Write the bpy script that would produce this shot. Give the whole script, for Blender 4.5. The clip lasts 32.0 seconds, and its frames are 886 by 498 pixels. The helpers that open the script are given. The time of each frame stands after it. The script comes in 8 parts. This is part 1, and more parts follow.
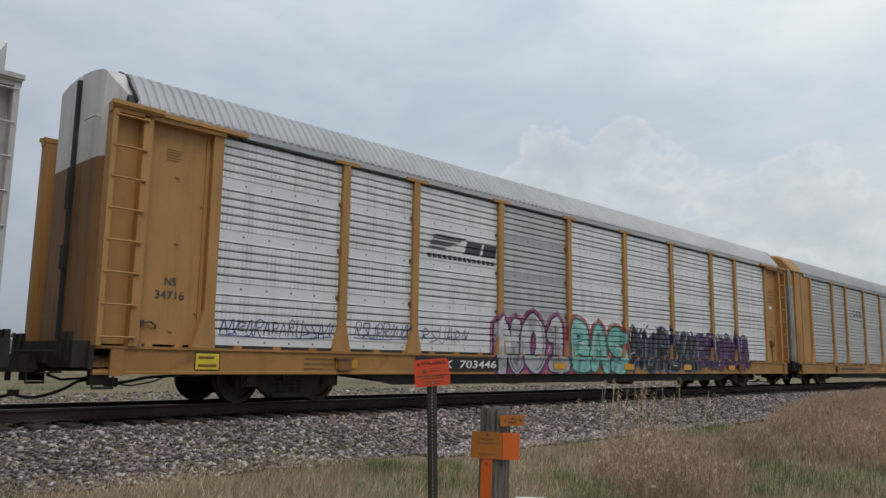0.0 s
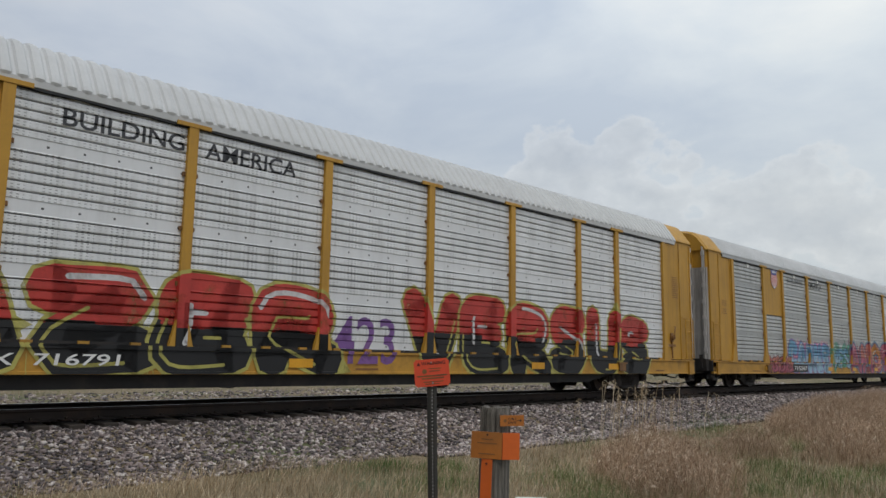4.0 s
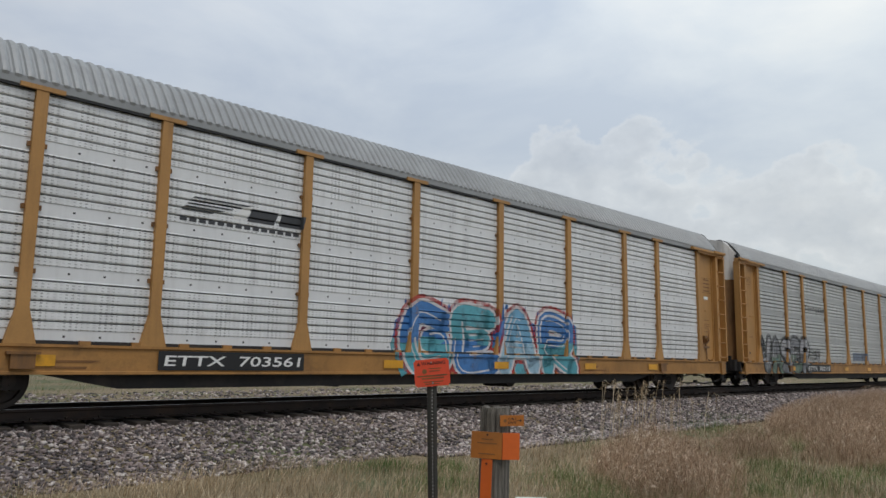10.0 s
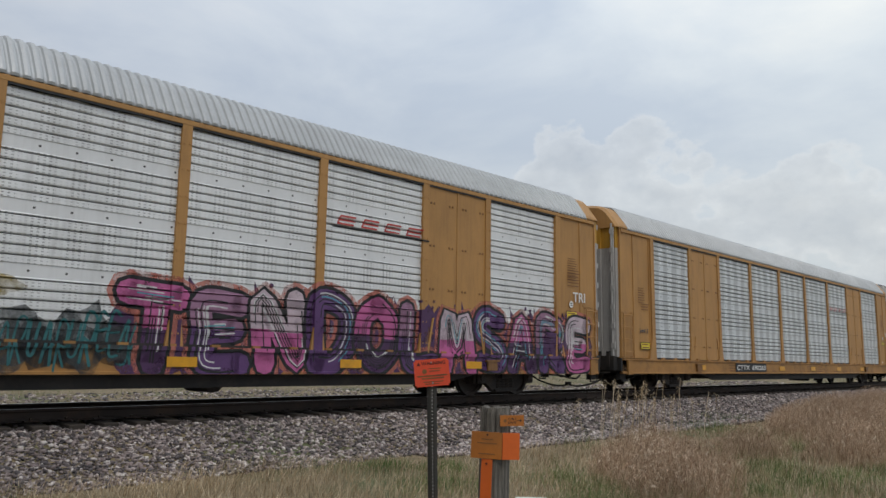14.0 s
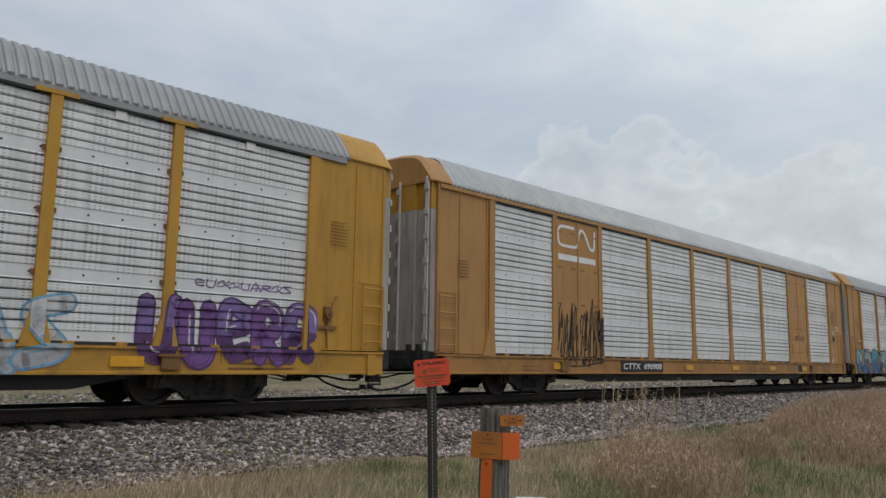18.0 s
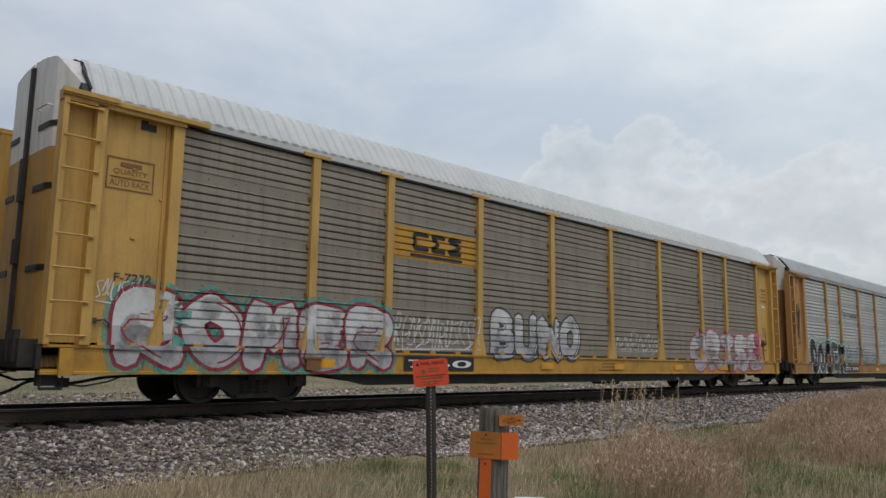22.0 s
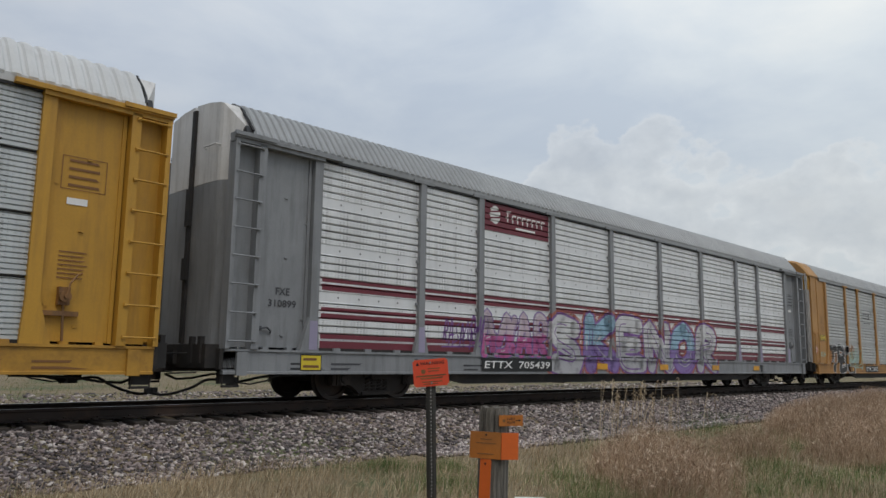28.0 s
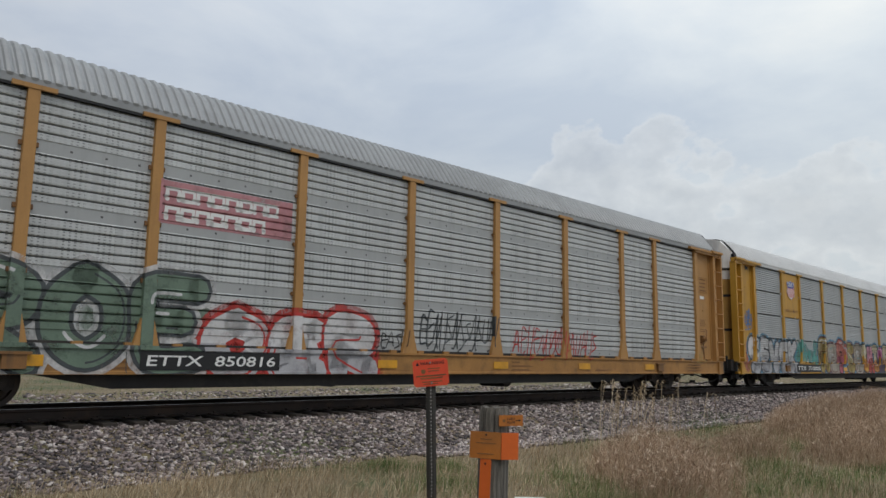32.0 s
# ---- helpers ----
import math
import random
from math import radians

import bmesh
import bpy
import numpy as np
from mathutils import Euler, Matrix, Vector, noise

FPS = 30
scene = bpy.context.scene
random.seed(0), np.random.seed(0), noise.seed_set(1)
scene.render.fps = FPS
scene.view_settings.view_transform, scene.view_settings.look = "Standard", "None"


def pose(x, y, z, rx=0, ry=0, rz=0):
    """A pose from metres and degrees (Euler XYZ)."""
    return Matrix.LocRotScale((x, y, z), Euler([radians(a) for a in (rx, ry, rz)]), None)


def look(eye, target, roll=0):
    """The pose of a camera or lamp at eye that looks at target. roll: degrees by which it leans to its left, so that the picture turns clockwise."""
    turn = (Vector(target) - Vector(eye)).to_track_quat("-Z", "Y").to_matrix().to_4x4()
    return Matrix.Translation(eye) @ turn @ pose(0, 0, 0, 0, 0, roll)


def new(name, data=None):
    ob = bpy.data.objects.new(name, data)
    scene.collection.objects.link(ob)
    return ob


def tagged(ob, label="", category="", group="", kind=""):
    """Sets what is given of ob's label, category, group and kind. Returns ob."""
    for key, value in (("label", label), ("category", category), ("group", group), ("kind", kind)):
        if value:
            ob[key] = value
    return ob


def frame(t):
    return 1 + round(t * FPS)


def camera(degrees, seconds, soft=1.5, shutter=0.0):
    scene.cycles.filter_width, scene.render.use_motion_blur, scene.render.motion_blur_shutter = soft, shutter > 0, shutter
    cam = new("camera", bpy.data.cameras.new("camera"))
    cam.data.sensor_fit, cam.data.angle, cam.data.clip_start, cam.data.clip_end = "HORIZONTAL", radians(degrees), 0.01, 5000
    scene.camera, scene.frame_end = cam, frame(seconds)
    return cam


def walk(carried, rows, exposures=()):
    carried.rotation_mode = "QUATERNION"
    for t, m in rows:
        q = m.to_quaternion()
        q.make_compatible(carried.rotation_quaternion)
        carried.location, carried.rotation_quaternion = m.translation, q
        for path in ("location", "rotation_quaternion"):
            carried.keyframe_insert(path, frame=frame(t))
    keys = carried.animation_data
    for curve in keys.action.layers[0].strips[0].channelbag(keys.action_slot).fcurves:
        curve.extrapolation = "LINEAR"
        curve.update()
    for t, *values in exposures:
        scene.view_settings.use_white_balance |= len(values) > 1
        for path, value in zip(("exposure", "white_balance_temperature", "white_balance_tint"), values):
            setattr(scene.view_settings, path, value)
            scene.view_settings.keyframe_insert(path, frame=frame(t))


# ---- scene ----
# World: x runs along the track the way the train goes, y away from the camera, z up; z = 0 at the rail head.
EYE = (0.0, 0.0, 1.032)
YAW, PITCH, LEAN = 44.452, 7.652, 1.636


def aim(yaw):
    a, p = radians(yaw), radians(PITCH)
    e = Vector(EYE)
    return look(e, e + Vector((math.cos(a) * math.cos(p), math.sin(a) * math.cos(p), math.sin(p))), LEAN)


cam = camera(60.29, 32.0)
walk(cam, [(0, aim(YAW)), (21.1, aim(YAW)), (21.4, aim(YAW - 0.085)), (32, aim(YAW - 0.085))],
     exposures=[(0, -0.06), (2, -0.07), (5, -0.01), (6, 0.05), (9, 0.04), (11, -0.05), (12, -0.09), (13.5, -0.02), (14.5, 0.03), (17, -0.03), (18, -0.10), (20, -0.04), (22, 0.0), (24, 0.0), (27, 0.03), (28, -0.06), (29, -0.07), (30, 0.0), (32, 0.0)])

# ---- light: bright overcast sky, a broad veiled sun behind the camera ----
SUN_ELEV, SUN_AZ = 60.0, -120.0
sun = new("sun", bpy.data.lights.new("sun", "SUN"))
sun.data.energy, sun.data.angle, sun.data.color = 1.25, radians(25), (1.0, 0.95, 0.88)
_d = Vector((math.cos(radians(SUN_AZ)) * math.cos(radians(SUN_ELEV)), math.sin(radians(SUN_AZ)) * math.cos(radians(SUN_ELEV)), math.sin(radians(SUN_ELEV))))
sun.matrix_world = look(_d * 200, (0, 0, 0))


def link(nt, a, b):
    nt.links.new(a, b)


def node(nt, kind, **props):
    n = nt.nodes.new(kind)
    for k, v in props.items():
        n.inputs[k].default_value = v
    return n


def math_node(nt, op, a, b=None, clamp=False):
    n = nt.nodes.new("ShaderNodeMath")
    n.operation, n.use_clamp = op, clamp
    for i, v in enumerate((a, b)):
        if v is None:
            continue
        if isinstance(v, (int, float)):
            n.inputs[i].default_value = v
        else:
            nt.links.new(v, n.inputs[i])
    return n.outputs[0]


def ramp(nt, fac, stops):
    n = nt.nodes.new("ShaderNodeValToRGB")
    el = n.color_ramp.elements
    while len(el) < len(stops):
        el.new(0.5)
    for e, (p, c) in zip(el, stops):
        e.position, e.color = p, (*c, 1) if len(c) == 3 else c
    nt.links.new(fac, n.inputs[0])
    return n.outputs[0]


def mix(nt, fac, a, b, blend="MIX"):
    n = nt.nodes.new("ShaderNodeMix")
    n.data_type, n.blend_type = "RGBA", blend
    for sock, v in ((n.inputs[0], fac), (n.inputs[6], a), (n.inputs[7], b)):
        if isinstance(v, (int, float)):
            sock.default_value = v
        elif isinstance(v, tuple):
            sock.default_value = (*v, 1)
        else:
            nt.links.new(v, sock)
    return n.outputs[2]


def build_world():
    w = bpy.data.worlds.new("overcast")
    scene.world = w
    w.use_nodes = True
    nt = w.node_tree
    nt.nodes.clear()
    out = nt.nodes.new("ShaderNodeOutputWorld")
    bg = nt.nodes.new("ShaderNodeBackground")
    tc = nt.nodes.new("ShaderNodeTexCoord")
    sky = nt.nodes.new("ShaderNodeTexSky")
    sky.sky_type, sky.sun_disc = "NISHITA", False
    sky.sun_elevation, sky.sun_rotation = radians(SUN_ELEV), radians(90 - SUN_AZ)
    sep = nt.nodes.new("ShaderNodeSeparateXYZ")
    link(nt, tc.outputs["Generated"], sep.inputs[0])
    up = math_node(nt, "MAXIMUM", sep.outputs[2], 0.0)
    # cloud layer: brighter towards the zenith, with broad soft swells
    mp = nt.nodes.new("ShaderNodeMapping")
    mp.inputs["Scale"].default_value = (1, 1, 2.2)
    link(nt, tc.outputs["Generated"], mp.inputs[0])
    n1 = node(nt, "ShaderNodeTexNoise", Scale=2.6, Detail=6, Roughness=0.55, Distortion=0.3)
    link(nt, mp.outputs[0], n1.inputs["Vector"])
    cloud = ramp(nt, n1.outputs[0], [(0.32, (0.47, 0.53, 0.62)), (0.5, (0.58, 0.63, 0.69)), (0.68, (0.69, 0.715, 0.735))])
    # a little brighter towards +x, where the veil is thinnest
    side = math_node(nt, "MULTIPLY_ADD", sep.outputs[0], 0.41)
    side.node.inputs[2].default_value = 0.63
    gain = math_node(nt, "MULTIPLY_ADD", up, 1.15)
    gain.node.inputs[2].default_value = 0.80
    gain = math_node(nt, "MULTIPLY", gain, side)
    c2 = mix(nt, 1.0, cloud, gain, "MULTIPLY")
    # bluer where the cloud is thin to the north, greyer towards +x
    tint = math_node(nt, "MULTIPLY_ADD", sep.outputs[0], 1.5, True)
    tint.node.inputs[2].default_value = -0.45
    c2 = mix(nt, 1.0, c2, mix(nt, tint, (0.985, 1.0, 1.035), (1.005, 1.0, 0.955)), "MULTIPLY")
    veil = mix(nt, 1.0, sky.outputs[0], (0.008, 0.008, 0.008), "MULTIPLY")
    c3 = mix(nt, 1.0, c2, veil, "ADD")
    link(nt, c3, bg.inputs[0])
    bg.inputs[1].default_value = 1.0
    link(nt, bg.outputs[0], out.inputs[0])


build_world()
# ---- materials ----
def mat(name, col, rough=0.6, metal=0.0, grain=30.0, patch=1.2, vary=0.25, bump=0.15, stain=None, stain_amt=0.5, streak=0.0, spec=0.5):
    m = bpy.data.materials.new(name)
    m.use_nodes = True
    nt = m.node_tree
    b = nt.nodes["Principled BSDF"]
    tc = nt.nodes.new("ShaderNodeTexCoord")
    info = nt.nodes.new("ShaderNodeObjectInfo")
    off = nt.nodes.new("ShaderNodeVectorMath")
    off.operation = "ADD"
    rnd = math_node(nt, "MULTIPLY", info.outputs["Random"], 37.0)
    link(nt, tc.outputs["Object"], off.inputs[0])
    link(nt, rnd, off.inputs[1])
    big = node(nt, "ShaderNodeTexNoise", Scale=patch, Detail=5, Roughness=0.6)
    fine = node(nt, "ShaderNodeTexNoise", Scale=grain, Detail=4, Roughness=0.6)
    for n in (big, fine):
        link(nt, off.outputs[0], n.inputs["Vector"])
    dark = tuple(c * (1 - vary) for c in col)
    light = tuple(min(1, c * (1 + vary * 0.6)) for c in col)
    c = ramp(nt, big.outputs[0], [(0.3, dark), (0.55, col), (0.75, light)])
    f = ramp(nt, fine.outputs[0], [(0.3, (1 - vary * 0.6,) * 3), (0.7, (1, 1, 1))])
    c = mix(nt, 1.0, c, f, "MULTIPLY")
    if stain:
        mp = nt.nodes.new("ShaderNodeMapping")
        mp.inputs["Scale"].default_value = (3.2, 3.2, 0.35) if streak else (1.1, 1.1, 1.1)
        link(nt, off.outputs[0], mp.inputs[0])
        s = node(nt, "ShaderNodeTexNoise", Scale=2.0, Detail=7, Roughness=0.65)
        link(nt, mp.outputs[0], s.inputs["Vector"])
        k = ramp(nt, s.outputs[0], [(0.48, (0, 0, 0)), (0.72, (stain_amt,) * 3)])
        c = mix(nt, k, c, stain)
    link(nt, c, b.inputs["Base Color"])
    r = math_node(nt, "MULTIPLY_ADD", fine.outputs[0], 0.25)
    r.node.inputs[2].default_value = rough - 0.12
    link(nt, r, b.inputs["Roughness"])
    b.inputs["Metallic"].default_value = metal
    b.inputs["Specular IOR Level"].default_value = spec
    if bump:
        bp = node(nt, "ShaderNodeBump", Strength=bump, Distance=0.01)
        link(nt, fine.outputs[0], bp.inputs["Height"])
        link(nt, bp.outputs[0], b.inputs["Normal"])
    return m


def panel_mat(name, col, holes=0.8, stain=(0.20, 0.19, 0.17), stain_amt=0.3, rough=0.45, metal=0.18, band=0.0, dull=0.62):
    """Galvanised screen panel: rows of small holes, vertical grime streaks, uneven dulling."""
    m = mat(name, col, rough=rough, metal=metal, grain=14, patch=0.9, vary=0.12, bump=0.04, stain=stain, stain_amt=stain_amt, streak=1)
    nt = m.node_tree
    b = nt.nodes["Principled BSDF"]
    old = b.inputs["Base Color"].links[0].from_socket
    tc = nt.nodes.new("ShaderNodeTexCoord")
    sep = nt.nodes.new("ShaderNodeSeparateXYZ")
    link(nt, tc.outputs["Object"], sep.inputs[0])
    fx = math_node(nt, "FRACT", math_node(nt, "MULTIPLY", sep.outputs[0], 1 / 0.085))
    fz = math_node(nt, "FRACT", math_node(nt, "MULTIPLY", sep.outputs[2], 1 / 0.046))
    hx = math_node(nt, "LESS_THAN", fx, 0.42)
    hz = math_node(nt, "LESS_THAN", fz, 0.34)
    bz = math_node(nt, "FRACT", math_node(nt, "MULTIPLY", sep.outputs[2], 4 / 3.65))
    fb = math_node(nt, "LESS_THAN", bz, 0.2)
    # the holes come in groups of columns
    gx = math_node(nt, "LESS_THAN", math_node(nt, "FRACT", math_node(nt, "MULTIPLY", sep.outputs[0], 1 / 0.51)), 0.52)
    grp = math_node(nt, "MULTIPLY_ADD", gx, 0.72)
    grp.node.inputs[2].default_value = 0.28
    hx = math_node(nt, "MULTIPLY", hx, grp)
    h = math_node(nt, "MULTIPLY", math_node(nt, "MULTIPLY", hx, hz), math_node(nt, "SUBTRACT", 1.0, fb))
    # holes only show in some runs, where they are not clogged
    n = node(nt, "ShaderNodeTexNoise", Scale=1.7, Detail=2)
    link(nt, tc.outputs["Object"], n.inputs["Vector"])
    k = ramp(nt, n.outputs[0], [(0.4, (0.55,) * 3), (0.6, (1, 1, 1))])
    h = math_node(nt, "MULTIPLY", h, k)
    h = math_node(nt, "MULTIPLY", h, holes)
    c = mix(nt, h, old, (0.06, 0.06, 0.06))
    # the flat bands have dulled more than the ribs
    c = mix(nt, math_node(nt, "MULTIPLY", fb, min(0.62, holes)), c, tuple(v * dull for v in col))
    # bolt heads along the flat bands
    bx = math_node(nt, "LESS_THAN", math_node(nt, "FRACT", math_node(nt, "MULTIPLY", sep.outputs[0], 1 / 0.52)), 0.07)
    bb = math_node(nt, "MULTIPLY", math_node(nt, "GREATER_THAN", bz, 0.085), math_node(nt, "LESS_THAN", bz, 0.12))
    c = mix(nt, math_node(nt, "MULTIPLY", math_node(nt, "MULTIPLY", bx, bb), min(1.0, holes * 2)), c, (0.05, 0.05, 0.05))
    if band:
        # cloudy vertical bands of dulled zinc
        w = node(nt, "ShaderNodeTexWave", Scale=0.55, Distortion=2.5, Detail=3)
        link(nt, tc.outputs["Object"], w.inputs["Vector"])
        kb = ramp(nt, w.outputs["Fac"], [(0.35, (0, 0, 0)), (0.7, (band,) * 3)])
        c = mix(nt, kb, c, tuple(v * 0.55 for v in col))
    link(nt, c, b.inputs["Base Color"])
    return m


M = {}
# groove bottoms: shade put into the colour, paler for the darker panels
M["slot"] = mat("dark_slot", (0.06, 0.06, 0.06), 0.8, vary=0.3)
M["slot_soft"] = mat("dusty_slot", (0.13, 0.125, 0.11), 0.8, vary=0.3)
M["orange"] = mat("orange_paint", (0.45, 0.238, 0.074), 0.6, vary=0.16, stain=(0.20, 0.10, 0.04), stain_amt=0.4, streak=1, patch=0.7)
M["amber"] = mat("amber_paint", (0.49, 0.268, 0.062), 0.6, vary=0.16, stain=(0.22, 0.11, 0.04), stain_amt=0.4, streak=1, patch=0.7)
M["yellow"] = mat("yellow_paint", (0.52, 0.28, 0.032), 0.55, vary=0.15, stain=(0.2, 0.1, 0.03), stain_amt=0.45, streak=1, patch=0.7)
M["peach"] = mat("faded_orange_paint", (0.45, 0.25, 0.11), 0.6, vary=0.15, stain=(0.2, 0.11, 0.06), stain_amt=0.4, streak=1)
M["brown"] = mat("brown_door_paint", (0.24, 0.115, 0.035), 0.6, vary=0.25, stain=(0.06, 0.04, 0.03), stain_amt=0.7, streak=1)
M["door_orange"] = mat("grimy_orange_door_paint", (0.30, 0.155, 0.055), 0.65, vary=0.3, stain=(0.06, 0.045, 0.035), stain_amt=0.75, streak=1, patch=0.8)
M["door_yellow"] = mat("grimy_yellow_door_paint", (0.47, 0.265, 0.06), 0.65, vary=0.22, stain=(0.15, 0.10, 0.05), stain_amt=0.5, streak=1, patch=0.8)
M["door_white"] = mat("grimy_white_door_paint", (0.42, 0.405, 0.385), 0.65, vary=0.2, stain=(0.13, 0.12, 0.11), stain_amt=0.65, streak=1, patch=0.8)
M["whitepaint"] = mat("dirty_white_paint", (0.52, 0.505, 0.485), 0.6, vary=0.15, stain=(0.2, 0.19, 0.18), stain_amt=0.5, streak=1)
M["headwhite"] = mat("white_door_head_paint", (0.68, 0.67, 0.65), 0.55, vary=0.14, stain=(0.25, 0.23, 0.2), stain_amt=0.5, streak=1)
M["yellowpale"] = mat("chalky_yellow_paint", (0.57, 0.345, 0.09), 0.6, vary=0.18, stain=(0.22, 0.12, 0.04), stain_amt=0.45, streak=1, patch=0.7)
M["greypaint"] = mat("grey_paint", (0.25, 0.26, 0.27), 0.55, vary=0.15, stain=(0.1, 0.1, 0.1), stain_amt=0.5, streak=1)
M["sill_orange"] = mat("grimy_orange_sill", (0.40, 0.20, 0.055), 0.65, vary=0.25, stain=(0.10, 0.055, 0.025), stain_amt=0.6, patch=0.9)
M["sill_yellow"] = mat("grimy_yellow_sill", (0.50, 0.265, 0.035), 0.6, vary=0.22, stain=(0.12, 0.06, 0.02), stain_amt=0.55, patch=0.9)
M["lilac"] = mat("pale_violet_paint", (0.33, 0.30, 0.42), 0.55, vary=0.1)
M["silver"] = panel_mat("galvanised_panel_bright", (0.81, 0.82, 0.82), holes=0.66, dull=0.88)
M["silver_band"] = panel_mat("galvanised_panel_clouded", (0.72, 0.75, 0.76), band=0.75, dull=0.85)
M["grey"] = panel_mat("galvanised_panel_dull", (0.55, 0.565, 0.558), stain=(0.14, 0.14, 0.13), dull=0.52)
M["greyband"] = panel_mat("galvanised_panel_dark_bands", (0.54, 0.555, 0.545), stain=(0.16, 0.16, 0.15), dull=0.40)
M["greyline"] = panel_mat("galvanised_panel_plain", (0.45, 0.47, 0.475), holes=0.0, stain=(0.2, 0.2, 0.19), stain_amt=0.3)
M["pale"] = panel_mat("galvanised_panel_plain_pale", (0.60, 0.63, 0.635), holes=0.5, stain=(0.25, 0.25, 0.24), stain_amt=0.3, dull=0.85)
M["dark"] = panel_mat("weathered_panel_dark", (0.30, 0.292, 0.268), holes=0.12, stain=(0.09, 0.075, 0.055), rough=0.65, metal=0.2)
M["brownpanel"] = panel_mat("weathered_panel_brown", (0.30, 0.268, 0.215), holes=0.35, stain=(0.11, 0.075, 0.045), stain_amt=0.45, rough=0.65, metal=0.15)
M["mid"] = panel_mat("weathered_panel_mid", (0.38, 0.378, 0.36), holes=0.08, stain=(0.14, 0.13, 0.11), rough=0.6, metal=0.25)
M["maroon"] = mat("maroon_paint", (0.17, 0.025, 0.04), 0.5, vary=0.15)
M["roofgrey"] = mat("galvanised_roof", (0.32, 0.33, 0.332), 0.5, 0.25, grain=20, patch=0.5, vary=0.15, stain=(0.2, 0.2, 0.2), stain_amt=0.4)
M["roofsilver"] = mat("bright_galvanised_roof", (0.45, 0.465, 0.47), 0.45, 0.2, grain=20, patch=0.5, vary=0.15, stain=(0.3, 0.3, 0.3), stain_amt=0.4)
M["roofwhite"] = mat("white_roof_paint", (0.55, 0.56, 0.555), 0.5, 0.0, grain=20, patch=0.5, vary=0.1, stain=(0.4, 0.4, 0.39), stain_amt=0.35)
M["black"] = mat("grimy_black_steel", (0.022, 0.02, 0.019), 0.75, vary=0.4, stain=(0.06, 0.045, 0.035), stain_amt=0.6)
M["truck"] = mat("truck_steel_dusty", (0.035, 0.03, 0.027), 0.8, vary=0.4, stain=(0.10, 0.075, 0.055), stain_amt=0.6)
M["wheel"] = mat("wheel_steel", (0.05, 0.042, 0.038), 0.6, 0.3, vary=0.3, stain=(0.1, 0.06, 0.04), stain_amt=0.5)
M["sill_white"] = mat("grimy_white_sill", (0.46, 0.43, 0.39), 0.65, vary=0.2, stain=(0.2, 0.16, 0.12), stain_amt=0.6, patch=0.9)
M["bare"] = mat("bright_worn_steel", (0.45, 0.44, 0.43), 0.35, 0.9, vary=0.2)
M["rail"] = mat("rusty_rail_side", (0.045, 0.032, 0.026), 0.8, vary=0.3, stain=(0.09, 0.05, 0.03), stain_amt=0.6)
M["tie"] = mat("creosoted_timber", (0.05, 0.04, 0.032), 0.9, vary=0.4, grain=12, bump=0.5)
M["reflector"] = mat("yellow_reflective_sheet", (0.74, 0.36, 0.015), 0.4, vary=0.2, stain=(0.3, 0.15, 0.03), stain_amt=0.5)
M["label"] = mat("yellow_label", (0.72, 0.55, 0.03), 0.5, vary=0.1)
M["ink"] = mat("black_paint", (0.012, 0.012, 0.013), 0.55, vary=0.2)
M["inkgrey"] = mat("faded_black_paint", (0.055, 0.058, 0.065), 0.6, vary=0.3)
M["white"] = mat("white_paint", (0.78, 0.78, 0.76), 0.5, vary=0.08)
M["red"] = mat("red_paint", (0.55, 0.03, 0.025), 0.5, vary=0.12)
M["blue"] = mat("blue_paint", (0.035, 0.06, 0.30), 0.5, vary=0.12)
M["brownink"] = mat("brown_stencil", (0.22, 0.10, 0.03), 0.6, vary=0.2)


def paint(name, col):
    """Spray paint of one colour."""
    if name not in M:
        m = M[name] = mat("spray_" + name, col, 0.5, vary=0.22, patch=2.0, bump=0.05)
        # weathered: worn thin in small patches
        nt = m.node_tree
        tc = nt.nodes.new("ShaderNodeTexCoord")
        n = node(nt, "ShaderNodeTexNoise", Scale=2.4, Detail=8, Roughness=0.72)
        link(nt, tc.outputs["Object"], n.inputs["Vector"])
        link(nt, ramp(nt, n.outputs[0], [(0.33, (0.45,) * 3), (0.5, (0.93,) * 3)]), nt.nodes["Principled BSDF"].inputs["Alpha"])
    return M[name]
# ---- ground, track bed, rails ----
RAIL_Y = (12.43, 13.865)
BED = [(-2000, -0.62), (2, -0.62), (8.0, -0.60), (8.9, -0.60), (9.4, -0.56), (11.7, -0.27), (12.1, -0.262), (12.36, -0.262), (12.6, -0.225), (14.3, -0.22), (14.7, -0.23), (17.5, -0.62), (19, -0.62), (60, -0.5), (400, 1.0), (4000, 2.0)]


def ground_z(x, y):
    for (a, za), (b, zb) in zip(BED, BED[1:]):
        if y <= b:
            return za + (zb - za) * (y - a) / (b - a)
    return BED[-1][1]


